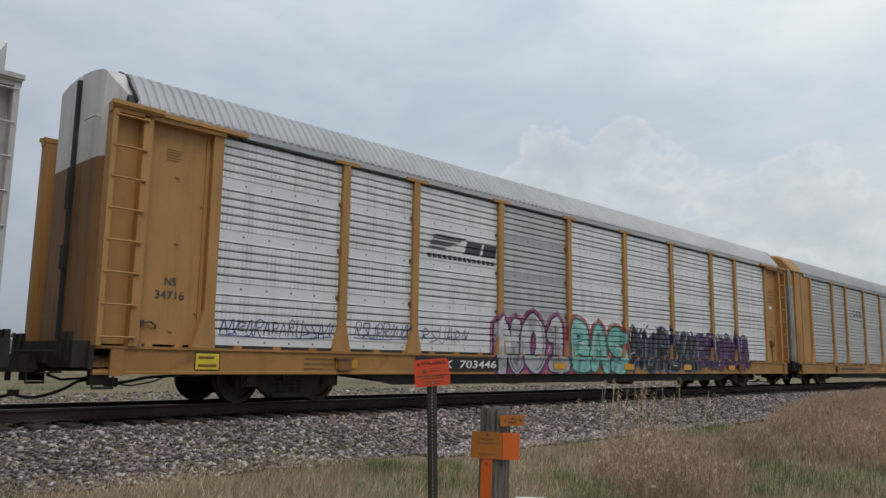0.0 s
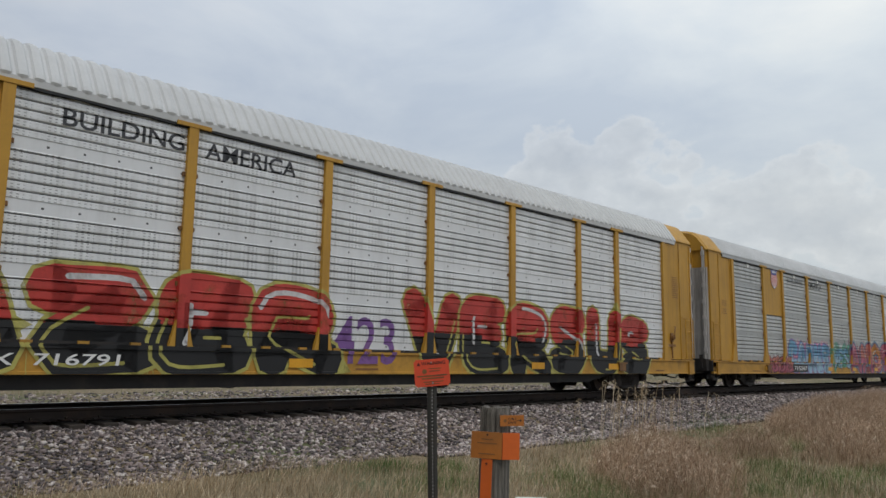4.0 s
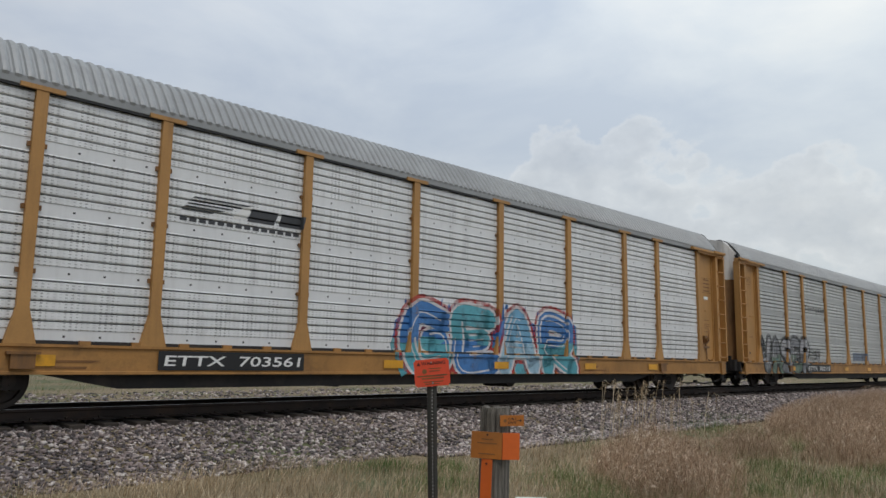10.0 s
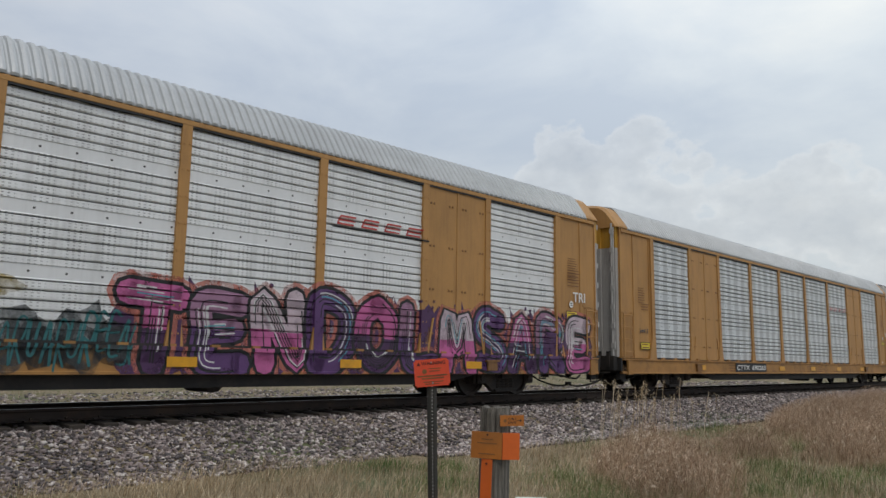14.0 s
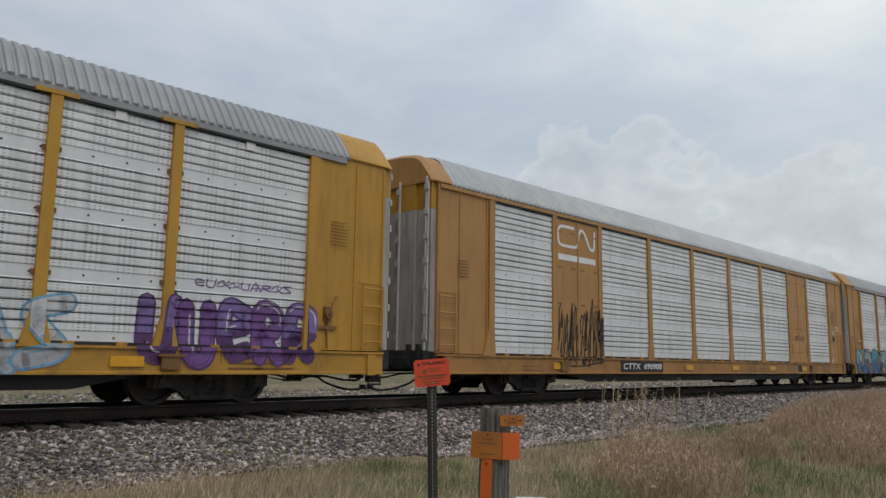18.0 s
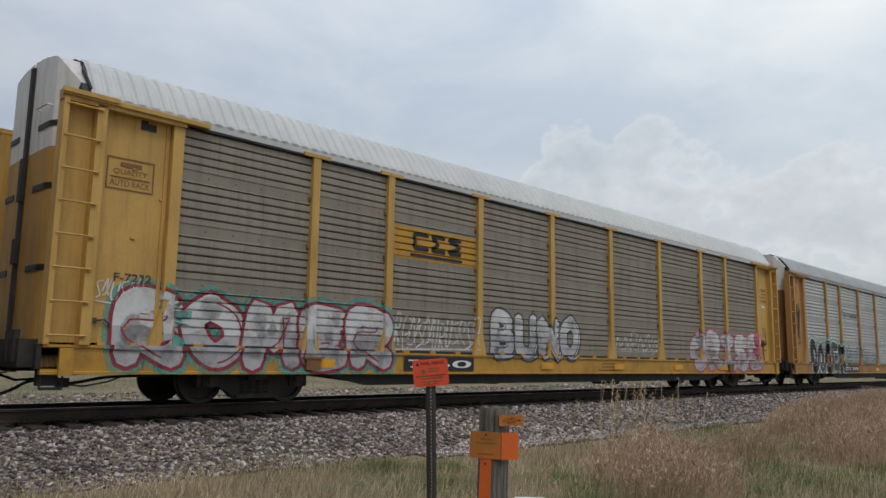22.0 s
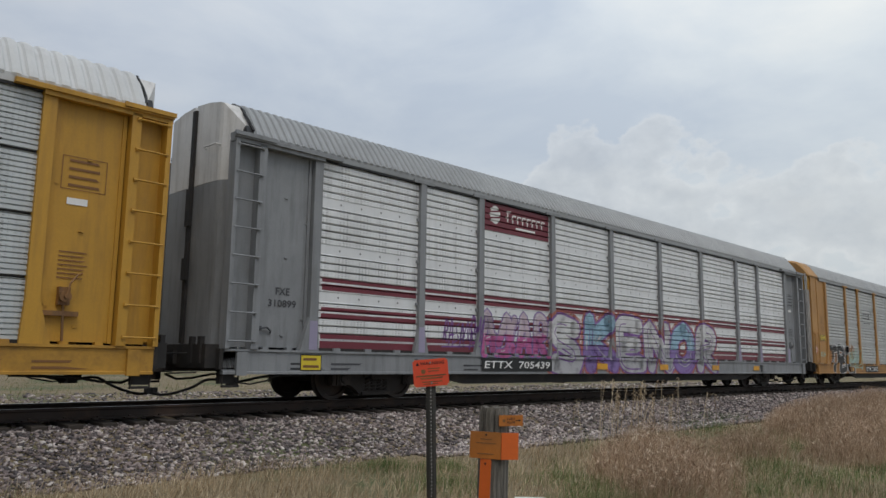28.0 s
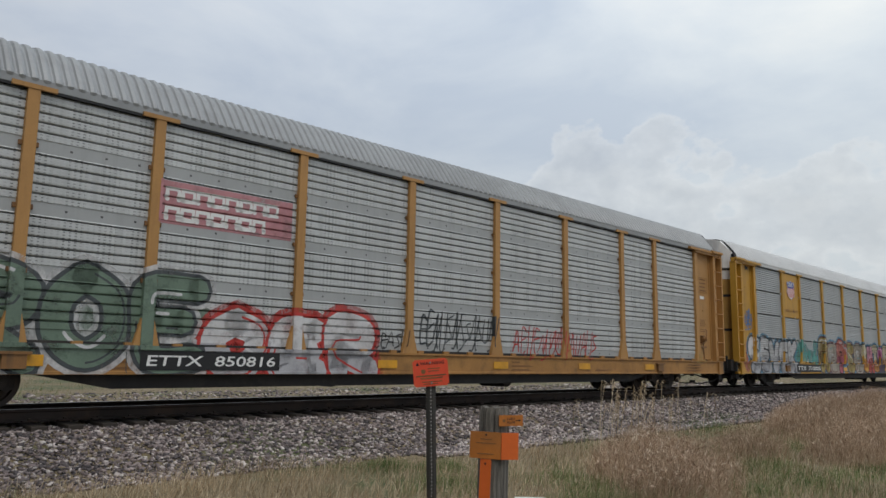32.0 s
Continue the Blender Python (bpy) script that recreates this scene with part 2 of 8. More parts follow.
def ground_mat():
    m = bpy.data.materials.new("dry_prairie_soil")
    m.use_nodes = True
    nt = m.node_tree
    b = nt.nodes["Principled BSDF"]
    tc = nt.nodes.new("ShaderNodeTexCoord")
    n1 = node(nt, "ShaderNodeTexNoise", Scale=0.35, Detail=6, Roughness=0.6)
    n2 = node(nt, "ShaderNodeTexNoise", Scale=9.0, Detail=6, Roughness=0.7)
    n3 = node(nt, "ShaderNodeTexNoise", Scale=0.02, Detail=5)
    for n in (n1, n2, n3):
        link(nt, tc.outputs["Object"], n.inputs["Vector"])
    a = ramp(nt, n1.outputs[0], [(0.36, (0.10, 0.115, 0.045)), (0.5, (0.20, 0.155, 0.085)), (0.66, (0.27, 0.215, 0.13))])
    far = ramp(nt, n3.outputs[0], [(0.35, (0.11, 0.13, 0.055)), (0.6, (0.19, 0.165, 0.10))])
    sep = nt.nodes.new("ShaderNodeSeparateXYZ")
    link(nt, tc.outputs["Object"], sep.inputs[0])
    k = math_node(nt, "MULTIPLY_ADD", sep.outputs[1], 1 / 120, True)
    k.node.inputs[2].default_value = -0.2
    c = mix(nt, k, a, far)
    f = ramp(nt, n2.outputs[0], [(0.25, (0.55, 0.55, 0.55)), (0.7, (1.1, 1.1, 1.1))])
    c = mix(nt, 1.0, c, f, "MULTIPLY")
    link(nt, c, b.inputs["Base Color"])
    b.inputs["Roughness"].default_value = 0.95
    bp = node(nt, "ShaderNodeBump", Strength=0.6, Distance=0.05)
    link(nt, n2.outputs[0], bp.inputs["Height"])
    link(nt, bp.outputs[0], b.inputs["Normal"])
    return m


def rock_mat(name, light):
    m = bpy.data.materials.new(name)
    m.use_nodes = True
    nt = m.node_tree
    b = nt.nodes["Principled BSDF"]
    geo = nt.nodes.new("ShaderNodeNewGeometry")
    tc = nt.nodes.new("ShaderNodeTexCoord")
    n2 = node(nt, "ShaderNodeTexNoise", Scale=40.0, Detail=5)
    n1 = node(nt, "ShaderNodeTexNoise", Scale=0.5, Detail=3)
    for n in (n1, n2):
        link(nt, tc.outputs["Object"], n.inputs["Vector"])
    c = ramp(nt, geo.outputs["Random Per Island"], [(0.0, (0.045, 0.042, 0.045)), (0.3, (0.10, 0.088, 0.088)), (0.55, (0.19, 0.155, 0.148)), (0.8, (0.31, 0.27, 0.255)), (1.0, (0.54, 0.51, 0.48))])
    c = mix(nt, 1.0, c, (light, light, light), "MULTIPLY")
    f = ramp(nt, n2.outputs[0], [(0.3, (0.7,) * 3), (0.7, (1.1,) * 3)])
    g = ramp(nt, n1.outputs[0], [(0.3, (0.72, 0.70, 0.70)), (0.65, (1.08, 1.04, 1.02))])
    c = mix(nt, 1.0, mix(nt, 1.0, c, f, "MULTIPLY"), g, "MULTIPLY")
    link(nt, c, b.inputs["Base Color"])
    b.inputs["Roughness"].default_value = 0.85
    return m


def blade_mat(name, lo, mid, hi):
    m = bpy.data.materials.new(name)
    m.use_nodes = True
    nt = m.node_tree
    b = nt.nodes["Principled BSDF"]
    geo = nt.nodes.new("ShaderNodeNewGeometry")
    tc = nt.nodes.new("ShaderNodeTexCoord")
    n1 = node(nt, "ShaderNodeTexNoise", Scale=0.9, Detail=3)
    link(nt, tc.outputs["Object"], n1.inputs["Vector"])
    c = ramp(nt, geo.outputs["Random Per Island"], [(0.0, lo), (0.5, mid), (1.0, hi)])
    g = ramp(nt, n1.outputs[0], [(0.3, (0.75,) * 3), (0.7, (1.12,) * 3)])
    c = mix(nt, 1.0, c, g, "MULTIPLY")
    link(nt, c, b.inputs["Base Color"])
    b.inputs["Roughness"].default_value = 0.8
    b.inputs["Specular IOR Level"].default_value = 0.2
    return m


M["ground"], M["rock"], M["pale_rock"] = ground_mat(), rock_mat("crushed_granite", 1.33), rock_mat("pale_limestone", 1.5)
M["dark_rock"] = rock_mat("greasy_stone", 0.22)
M["straw"] = blade_mat("dry_straw_grass", (0.17, 0.115, 0.065), (0.45, 0.34, 0.21), (0.74, 0.62, 0.45))
M["rust_grass"] = blade_mat("russet_dry_grass", (0.14, 0.08, 0.048), (0.44, 0.295, 0.19), (0.72, 0.56, 0.40))
M["wisp"] = blade_mat("pale_seed_tips", (0.24, 0.135, 0.08), (0.50, 0.35, 0.24), (0.80, 0.67, 0.52))
M["lush"] = blade_mat("lush_green_grass", (0.055, 0.10, 0.03), (0.11, 0.18, 0.05), (0.22, 0.27, 0.10))
M["green"] = blade_mat("green_grass", (0.08, 0.115, 0.04), (0.155, 0.19, 0.07), (0.29, 0.29, 0.15))


def sheet(name, x0, x1, ys, m, lift=0.0, nx=2):
    verts, faces = [], []
    for i in range(nx + 1):
        x = x0 + (x1 - x0) * i / nx
        verts += [(x, y, ground_z(x, y) + lift) for y in ys]
    n = len(ys)
    for i in range(nx):
        for j in range(n - 1):
            a = i * n + j
            faces.append((a, a + n, a + n + 1, a + 1))
    me = bpy.data.meshes.new(name)
    me.from_pydata(verts, [], faces)
    me.materials.append(m)
    return new(name, me)


ground = tagged(sheet("ground", -3000, 3000, [y for y, _ in BED], M["ground"], 0, 60), "dry prairie ground with patches of green", "ground", kind="structure")
rng = np.random.default_rng(7)

BLOCK = None


def stones(name, n, x_rng, y_rng, size, lift, m, dens=None):
    """A bed of broken stones, each a squashed, turned and chipped block."""
    global BLOCK
    if BLOCK is None:
        bm = bmesh.new()
        bmesh.ops.create_cube(bm, size=1.3)
        bmesh.ops.triangulate(bm, faces=bm.faces)
        BLOCK = (np.array([v.co[:] for v in bm.verts]), np.array([[v.index for v in f.verts] for f in bm.faces]))
        bm.free()
    base, tri = BLOCK
    # the cube of a uniform number brings more stones near the camera
    u = rng.random(n)
    x = x_rng[0] + (x_rng[1] - x_rng[0]) * u ** 1.6
    y = rng.uniform(*y_rng, n)
    z = np.interp(y, [q[0] for q in BED], [q[1] for q in BED]) + lift + rng.uniform(-0.012, 0.018, n)
    s = size * (0.6 + 0.9 * rng.random(n) ** 2) * (1 + 0.8 * u)
    # each stone lies on its flat, turned about the upright and tipped a little
    yaw, tip, tilt = rng.uniform(0, 2 * math.pi, n), rng.normal(0, 0.35, n), rng.normal(0, 0.35, n)
    cy, sy, ct, st, cl, sl = np.cos(yaw), np.sin(yaw), np.cos(tip), np.sin(tip), np.cos(tilt), np.sin(tilt)
    zero, one = np.zeros(n), np.ones(n)
    Rz = np.stack([cy, -sy, zero, sy, cy, zero, zero, zero, one], -1).reshape(n, 3, 3)
    Rx = np.stack([one, zero, zero, zero, ct, -st, zero, st, ct], -1).reshape(n, 3, 3)
    Ry = np.stack([cl, zero, sl, zero, one, zero, -sl, zero, cl], -1).reshape(n, 3, 3)
    R = Rz @ Rx @ Ry
    sq = np.stack([rng.uniform(1.0, 1.55, n), rng.uniform(0.6, 1.0, n), rng.uniform(0.38, 0.65, n)], -1)
    v = base[None] * (1 + rng.uniform(-0.34, 0.3, (n, len(base), 1))) * sq[:, None, :]
    v = np.einsum("nij,nkj->nki", R, v) * s[:, None, None] + np.stack([x, y, z], -1)[:, None, :]
    f = tri[None] + (np.arange(n) * len(base))[:, None, None]
    return raw_mesh(name, v.reshape(-1, 3), f.reshape(-1, 3), m)


def raw_mesh(name, v, f, m):
    me = bpy.data.meshes.new(name)
    nv, (nf, k) = len(v), f.shape
    me.vertices.add(nv)
    me.vertices.foreach_set("co", np.ascontiguousarray(v, dtype=np.float32).ravel())
    me.loops.add(nf * k)
    me.loops.foreach_set("vertex_index", np.ascontiguousarray(f, dtype=np.int32).ravel())
    me.polygons.add(nf)
    me.polygons.foreach_set("loop_start", np.arange(nf, dtype=np.int32) * k)
    me.update(calc_edges=True)
    me.validate()
    me.materials.append(m)
    return new(name, me)


ballast = stones("ballast", 66000, (-1.0, 75.0), (8.85, 12.34), 0.0275, 0.006, M["rock"])
tagged(ballast, "grey and pinkish crushed stone ballast shoulder", "gravel", kind="stuff")
ballast_mid = stones("ballast", 9000, (0.0, 60.0), (12.5, 17.5), 0.036, 0.005, M["rock"])
ballast_far = stones("ballast", 9000, (0.0, 60.0), (16.5, 25.0), 0.045, 0.0, M["rock"])
tagged(ballast_far, "scattered stones beyond the track", "gravel", kind="stuff")
tagged(ballast_mid, "crushed stone ballast between and beyond the rails", "gravel", kind="stuff")
# a narrow band of much darker stones beside the rail
foot_stones = stones("ballast", 5200, (-1.0, 75.0), (11.98, 12.40), 0.030, -0.004, M["dark_rock"])
tagged(foot_stones, "much darker stones along the rail foot", "gravel", kind="stuff")
spill = stones("loose_stones", 8000, (8.6, 22.0), (8.42, 9.02), 0.026, 0.02, M["pale_rock"])
tagged(spill, "pale stones strewn along the ballast foot", "gravel", kind="stuff")


def rail_section(y, zt):
    h = 0.188
    return [(y - 0.036, zt), (y + 0.036, zt), (y + 0.037, zt - 0.035), (y + 0.010, zt - 0.052), (y + 0.009, zt - h + 0.03), (y + 0.07, zt - h + 0.012), (y + 0.07, zt - h),
            (y - 0.07, zt - h), (y - 0.07, zt - h + 0.012), (y - 0.009, zt - h + 0.03), (y - 0.010, zt - 0.052), (y - 0.037, zt - 0.035)]


track = new("railway_track")
track.location = (0, TRACK_Y0 := 13.147, 0)
tagged(track, "rusty steel rails on dark creosoted ties in ballast", "railway track", kind="structure")


def track_part(name, fill, m):
    bm = bmesh.new()
    fill(bm)
    bmesh.ops.recalc_face_normals(bm, faces=bm.faces)
    me = bpy.data.meshes.new(name)
    bm.to_mesh(me)
    bm.free()
    for q in (m if isinstance(m, list) else [m]):
        me.materials.append(q)
    ob = new(name, me)
    ob.parent = track
    return ob


def ring(bm, a, b):
    va, vb = [bm.verts.new(p) for p in a], [bm.verts.new(p) for p in b]
    n = len(a)
    bm.faces.new(va[::-1]), bm.faces.new(vb)
    for i in range(n):
        f = bm.faces.new((va[i], va[(i + 1) % n], vb[(i + 1) % n], vb[i]))
        f.material_index = 1 if i == 0 else 0


for y, zt in ((-0.717, 0.0135), (0.717, -0.0135)):
    sec = rail_section(y, zt)
    track_part("rail", lambda bm: ring(bm, [(-400, *p) for p in sec], [(1500, *p) for p in sec]), [M["rail"], M["bare"]])


def tie_box(bm):
    v = [bm.verts.new((sx * 0.115, sy * 1.295, z)) for z in (-0.36, -0.19) for sx, sy in ((-1, -1), (1, -1), (1, 1), (-1, 1))]
    for f in ((3, 2, 1, 0), (4, 5, 6, 7), (0, 1, 5, 4), (1, 2, 6, 5), (2, 3, 7, 6), (3, 0, 4, 7)):
        bm.faces.new([v[i] for i in f])
    bmesh.ops.bevel(bm, geom=bm.edges[:], offset=0.012, segments=1, affect="EDGES")


def plate_box(bm):
    for y in (-0.717, 0.717):
        v = [bm.verts.new((sx * 0.1, y + sy * 0.17, z)) for z in (-0.165, -0.15) for sx, sy in ((-1, -1), (1, -1), (1, 1), (-1, 1))]
        for f in ((3, 2, 1, 0), (4, 5, 6, 7), (0, 1, 5, 4), (1, 2, 6, 5), (2, 3, 7, 6), (3, 0, 4, 7)):
            bm.faces.new([v[i] for i in f])
        for dy in (-0.11, 0.11):
            v = [bm.verts.new((sx * 0.018, y + dy + sy * 0.02, z)) for z in (-0.16, -0.115) for sx, sy in ((-1, -1), (1, -1), (1, 1), (-1, 1))]
            for f in ((4, 5, 6, 7), (0, 1, 5, 4), (1, 2, 6, 5), (2, 3, 7, 6), (3, 0, 4, 7)):
                bm.faces.new([v[i] for i in f])


tie0 = track_part("tie", tie_box, M["tie"])
plate0 = track_part("tie_plate", plate_box, M["rail"])
tie0.location.x = plate0.location.x = -8.0
for k in range(1, 140):
    for src in (tie0, plate0):
        c = new(src.name.split(".")[0], src.data)
        c.parent, c.location = track, (-8.0 + k * 0.5, 0, 0)
    c.location.z = 0


# ---- grass ----
def blades(name, n, place, height, width, m, bend=0.35, seg=2, droop=0.1):
    """Loose grass: each blade a bent, tapering strip. place(n) gives x, y and a height factor."""
    x, y, hf, *rest = place(n)
    n = len(x)
    z = np.interp(y, [q[0] for q in BED], [q[1] for q in BED])
    h = height * hf * rng.uniform(0.55, 1.15, n)
    az = rest[0] + rng.normal(0, 1.3, n) if rest else rng.uniform(0, 2 * math.pi, n)
    lean = rng.uniform(0.05, bend, n)
    wind = np.array([0.12, -0.05])
    dx, dy = np.cos(az) * lean + wind[0], np.sin(az) * lean + wind[1]
    w = width * rng.uniform(0.6, 1.3, n)
    kx, ky = rng.normal(0, 0.07, n), rng.normal(0, 0.07, n)
    face = rng.uniform(0, math.pi, n)
    wx, wy = np.cos(face) * w / 2, np.sin(face) * w / 2
    rows = []
    for k in range(seg + 1):
        s = k / seg
        cx, cy, cz = x + dx * h * s ** 1.9 + kx * h * math.sin(4 * s), y + dy * h * s ** 1.9 + ky * h * math.sin(4 * s), z - 0.02 + h * (s - (droop * lean * 2.2) * s ** 3)
        t = 1 - 0.92 * s
        rows.append(np.stack([np.stack([cx - wx * t, cy - wy * t, cz], -1), np.stack([cx + wx * t, cy + wy * t, cz], -1)], 1))
    v = np.stack(rows, 1).reshape(n, -1, 3)
    per = 2 * (seg + 1)
    q = np.array([[2 * k, 2 * k + 1, 2 * k + 3, 2 * k + 2] for k in range(seg)])
    f = q[None] + (np.arange(n) * per)[:, None, None]
    return raw_mesh(name, v.reshape(-1, 3), f.reshape(-1, 4), m)


def near_strip(n):
    # patchy meadow between the camera and the ballast
    r = 7.2 + 15 * rng.random(n) ** 1.35
    a = radians(44) + rng.uniform(-0.75, 0.75, n)
    x, y = r * np.cos(a), r * np.sin(a)
    pn = np.array([noise.noise(Vector((px * 0.5, py * 0.5, 3.0))) for px, py in zip(x, y)])
    edge = np.maximum(9.75 - 0.14 * x, 8.12) + 0.3 * np.sin(x * 1.3) + rng.normal(0, 0.18, n)
    keep = (y < edge) & (rng.random(n) < 0.75 + 0.7 * pn)
    return x[keep], y[keep], (0.6 + 0.5 * rng.random(n))[keep]


def near_green(n):
    x, y, hf = near_strip(n)
    pn = np.array([noise.noise(Vector((px * 0.35, py * 0.35, 9.0))) for px, py in zip(x, y)])
    keep = rng.random(len(x)) < 0.42 + 2.0 * pn
    return x[keep], y[keep], hf[keep]


def bank_green(n):
    # green hollows between the tussocks
    x = 6.5 + 34 * rng.random(n) ** 1.5
    y = rng.uniform(0.8, 9.0, n)
    pn = np.array([noise.noise(Vector((px * 0.4, py * 0.4, 21.0))) for px, py in zip(x, y)])
    keep = (y < 0.80 * x - 0.6) & (y < 8.6) & (rng.random(n) < 0.42 + 2.6 * pn)
    return x[keep], y[keep], (0.6 + 0.6 * rng.random(n))[keep]


TUSSOCKS = [(8.3, 4.25, 0.6), (8.55, 4.85, 0.6), (9.0, 4.6, 0.75), (9.5, 5.35, 0.8), (10.2, 5.8, 0.8), (11.1, 6.2, 0.8), (11.9, 6.5, 0.7), (10.2, 4.95, 0.6), (11.2, 5.35, 0.55), (13.4, 5.5, 0.6), (14.3, 5.95, 0.65), (13.9, 4.2, 0.7), (15.0, 4.4, 0.8),
            (17.0, 5.4, 0.9), (18.7, 6.2, 1.2), (20.9, 6.7, 1.5), (24.0, 7.3, 1.8), (28.0, 8.0, 2.2), (34.0, 8.8, 2.6), (21.0, 4.9, 1.6), (27.0, 5.5, 2.2), (32.0, 6.5, 2.4), (17.5, 4.2, 1.2)]
GREENS = [(8.5, 5.95, 0.5), (8.2, 5.2, 0.45), (11.3, 4.35, 0.5), (12.3, 4.75, 0.45), (12.5, 5.9, 0.35), (15.3, 5.3, 0.4), (15.6, 6.3, 0.55), (20.6, 9.0, 1.1), (17.2, 8.1, 0.9), (18.4, 8.5, 0.7), (10.8, 3.6, 0.5), (12.0, 3.7, 0.5), (13.2, 3.5, 0.5), (7.3, 8.1, 0.35),
          (7.9, 7.6, 0.3), (9.7, 4.0, 0.4), (7.4, 4.8, 0.5), (6.9, 6.6, 0.5)]
for _ in range(22):
    q = (rng.uniform(15, 40), rng.uniform(1.0, 8.6), rng.uniform(0.3, 0.6))
    if all((q[0] - g[0]) ** 2 + (q[1] - g[1]) ** 2 > (g[2] + 0.4) ** 2 for g in GREENS):
        TUSSOCKS.append(q)


def green_clumps(n):
    # lush tufts at the foot of the tussocks
    t = np.array(GREENS)
    i = rng.integers(0, len(t), n)
    a, r = rng.uniform(0, 2 * math.pi, n), rng.random(n) ** 0.6
    return t[i, 0] + 1.35 * t[i, 2] * r * np.cos(a), t[i, 1] + 1.35 * t[i, 2] * r * np.sin(a), 1.1 - 0.7 * r


def bank_right(n):
    # the rank brown stand: domed tussocks whose blades fan outwards
    t = np.array(TUSSOCKS)
    wgt = t[:, 2] ** 2
    i = rng.choice(len(t), n, p=wgt / wgt.sum())
    a, r = rng.uniform(0, 2 * math.pi, n), np.sqrt(rng.random(n))
    x, y = t[i, 0] + t[i, 2] * r * np.cos(a), t[i, 1] + t[i, 2] * r * np.sin(a)
    keep = (y < 0.74 * x - 0.6) & (y < 8.5 + 0.03 * x)
    for gx, gy, gr in GREENS:
        keep &= ((x - gx) ** 2 + (y - gy) ** 2 > (0.75 * gr) ** 2) | (rng.random(n) < 0.15)
    hf = (1.25 - 0.8 * r ** 2) * (0.75 + 0.25 * np.minimum(t[i, 2], 1.3))
    return x[keep], y[keep], hf[keep], a[keep]


def wisps(name, n, size, m):
    """Broken stems, curled tips and seed heads caught in the tussocks, lying every way."""
    x, y, hf, _ = bank_right(n)
    n = len(x)
    z = np.interp(y, [q[0] for q in BED], [q[1] for q in BED]) + 0.52 * hf * rng.uniform(0.1, 1.08, n)
    d = rng.normal(0, 1, (n, 3)) * np.array([0.7, 0.7, 1.1])
    d /= np.linalg.norm(d, axis=1)[:, None]
    s = np.cross(d, rng.normal(0, 1, (n, 3)))
    s /= np.linalg.norm(s, axis=1)[:, None]
    ln, w = size * rng.uniform(0.4, 1.3, n)[:, None], 0.0034 * rng.uniform(0.7, 1.6, n)[:, None]
    p = np.stack([x, y, z], -1)
    curl = np.cross(d, s) * ln * rng.uniform(-0.5, 0.5, (n, 1))
    a, b, c = p - d * ln / 2 + curl * 0.4, p, p + d * ln / 2 + curl
    v = np.stack([a - s * w * 0.4, a + s * w * 0.4, b - s * w, b + s * w, c - s * w * 0.5, c + s * w * 0.5], 1)
    f = np.array([[0, 1, 3, 2], [2, 3, 5, 4]])[None] + (np.arange(n) * 6)[:, None, None]
    return raw_mesh(name, v.reshape(-1, 3), f.reshape(-1, 4), m)


def verge_far(n):
    x = 2 + 90 * rng.random(n) ** 1.3
    y = 19.5 + 22 * rng.random(n)
    return x, y, 0.5 + 0.5 * rng.random(n)


tagged(blades("dry_grass", 80000, near_strip, 0.26, 0.0075, M["straw"], 0.7, 3, 0.15), "dry straw-coloured meadow grass", "grass", kind="stuff")
tagged(blades("green_grass", 60000, near_green, 0.19, 0.0055, M["green"], 0.6, 2), "fresh green grass among the straw", "grass", kind="stuff")
tagged(blades("rank_grass", 125000, bank_right, 0.60, 0.0038, M["rust_grass"], 0.42, 2, 0.15), "rank russet dry grass in tussocks", "grass", kind="stuff")
tagged(blades("green_grass", 24000, bank_green, 0.30, 0.009, M["green"], 0.6), "green shoots under the dry tussocks", "grass", kind="stuff")
tagged(blades("rank_grass", 55000, bank_right, 0.54, 0.0036, M["straw"], 0.6, 2, 0.25), "curling pale dry grass among the tussocks", "grass", kind="stuff")
tagged(blades("green_grass", 15000, green_clumps, 0.25, 0.005, M["lush"], 0.8, 3, 0.2), "lush green tufts between the dry tussocks", "grass", kind="stuff")
tagged(wisps("grass_wisps", 62000, 0.085, M["wisp"]), "pale broken stems and seed tips in the tussocks", "grass", kind="stuff")
tagged(blades("far_grass", 16000, verge_far, 0.16, 0.014, M["straw"]), "dry grass beyond the track", "grass", kind="stuff")
tagged(blades("far_green_grass", 16000, verge_far, 0.17, 0.016, M["green"]), "green grass beyond the track", "grass", kind="stuff")


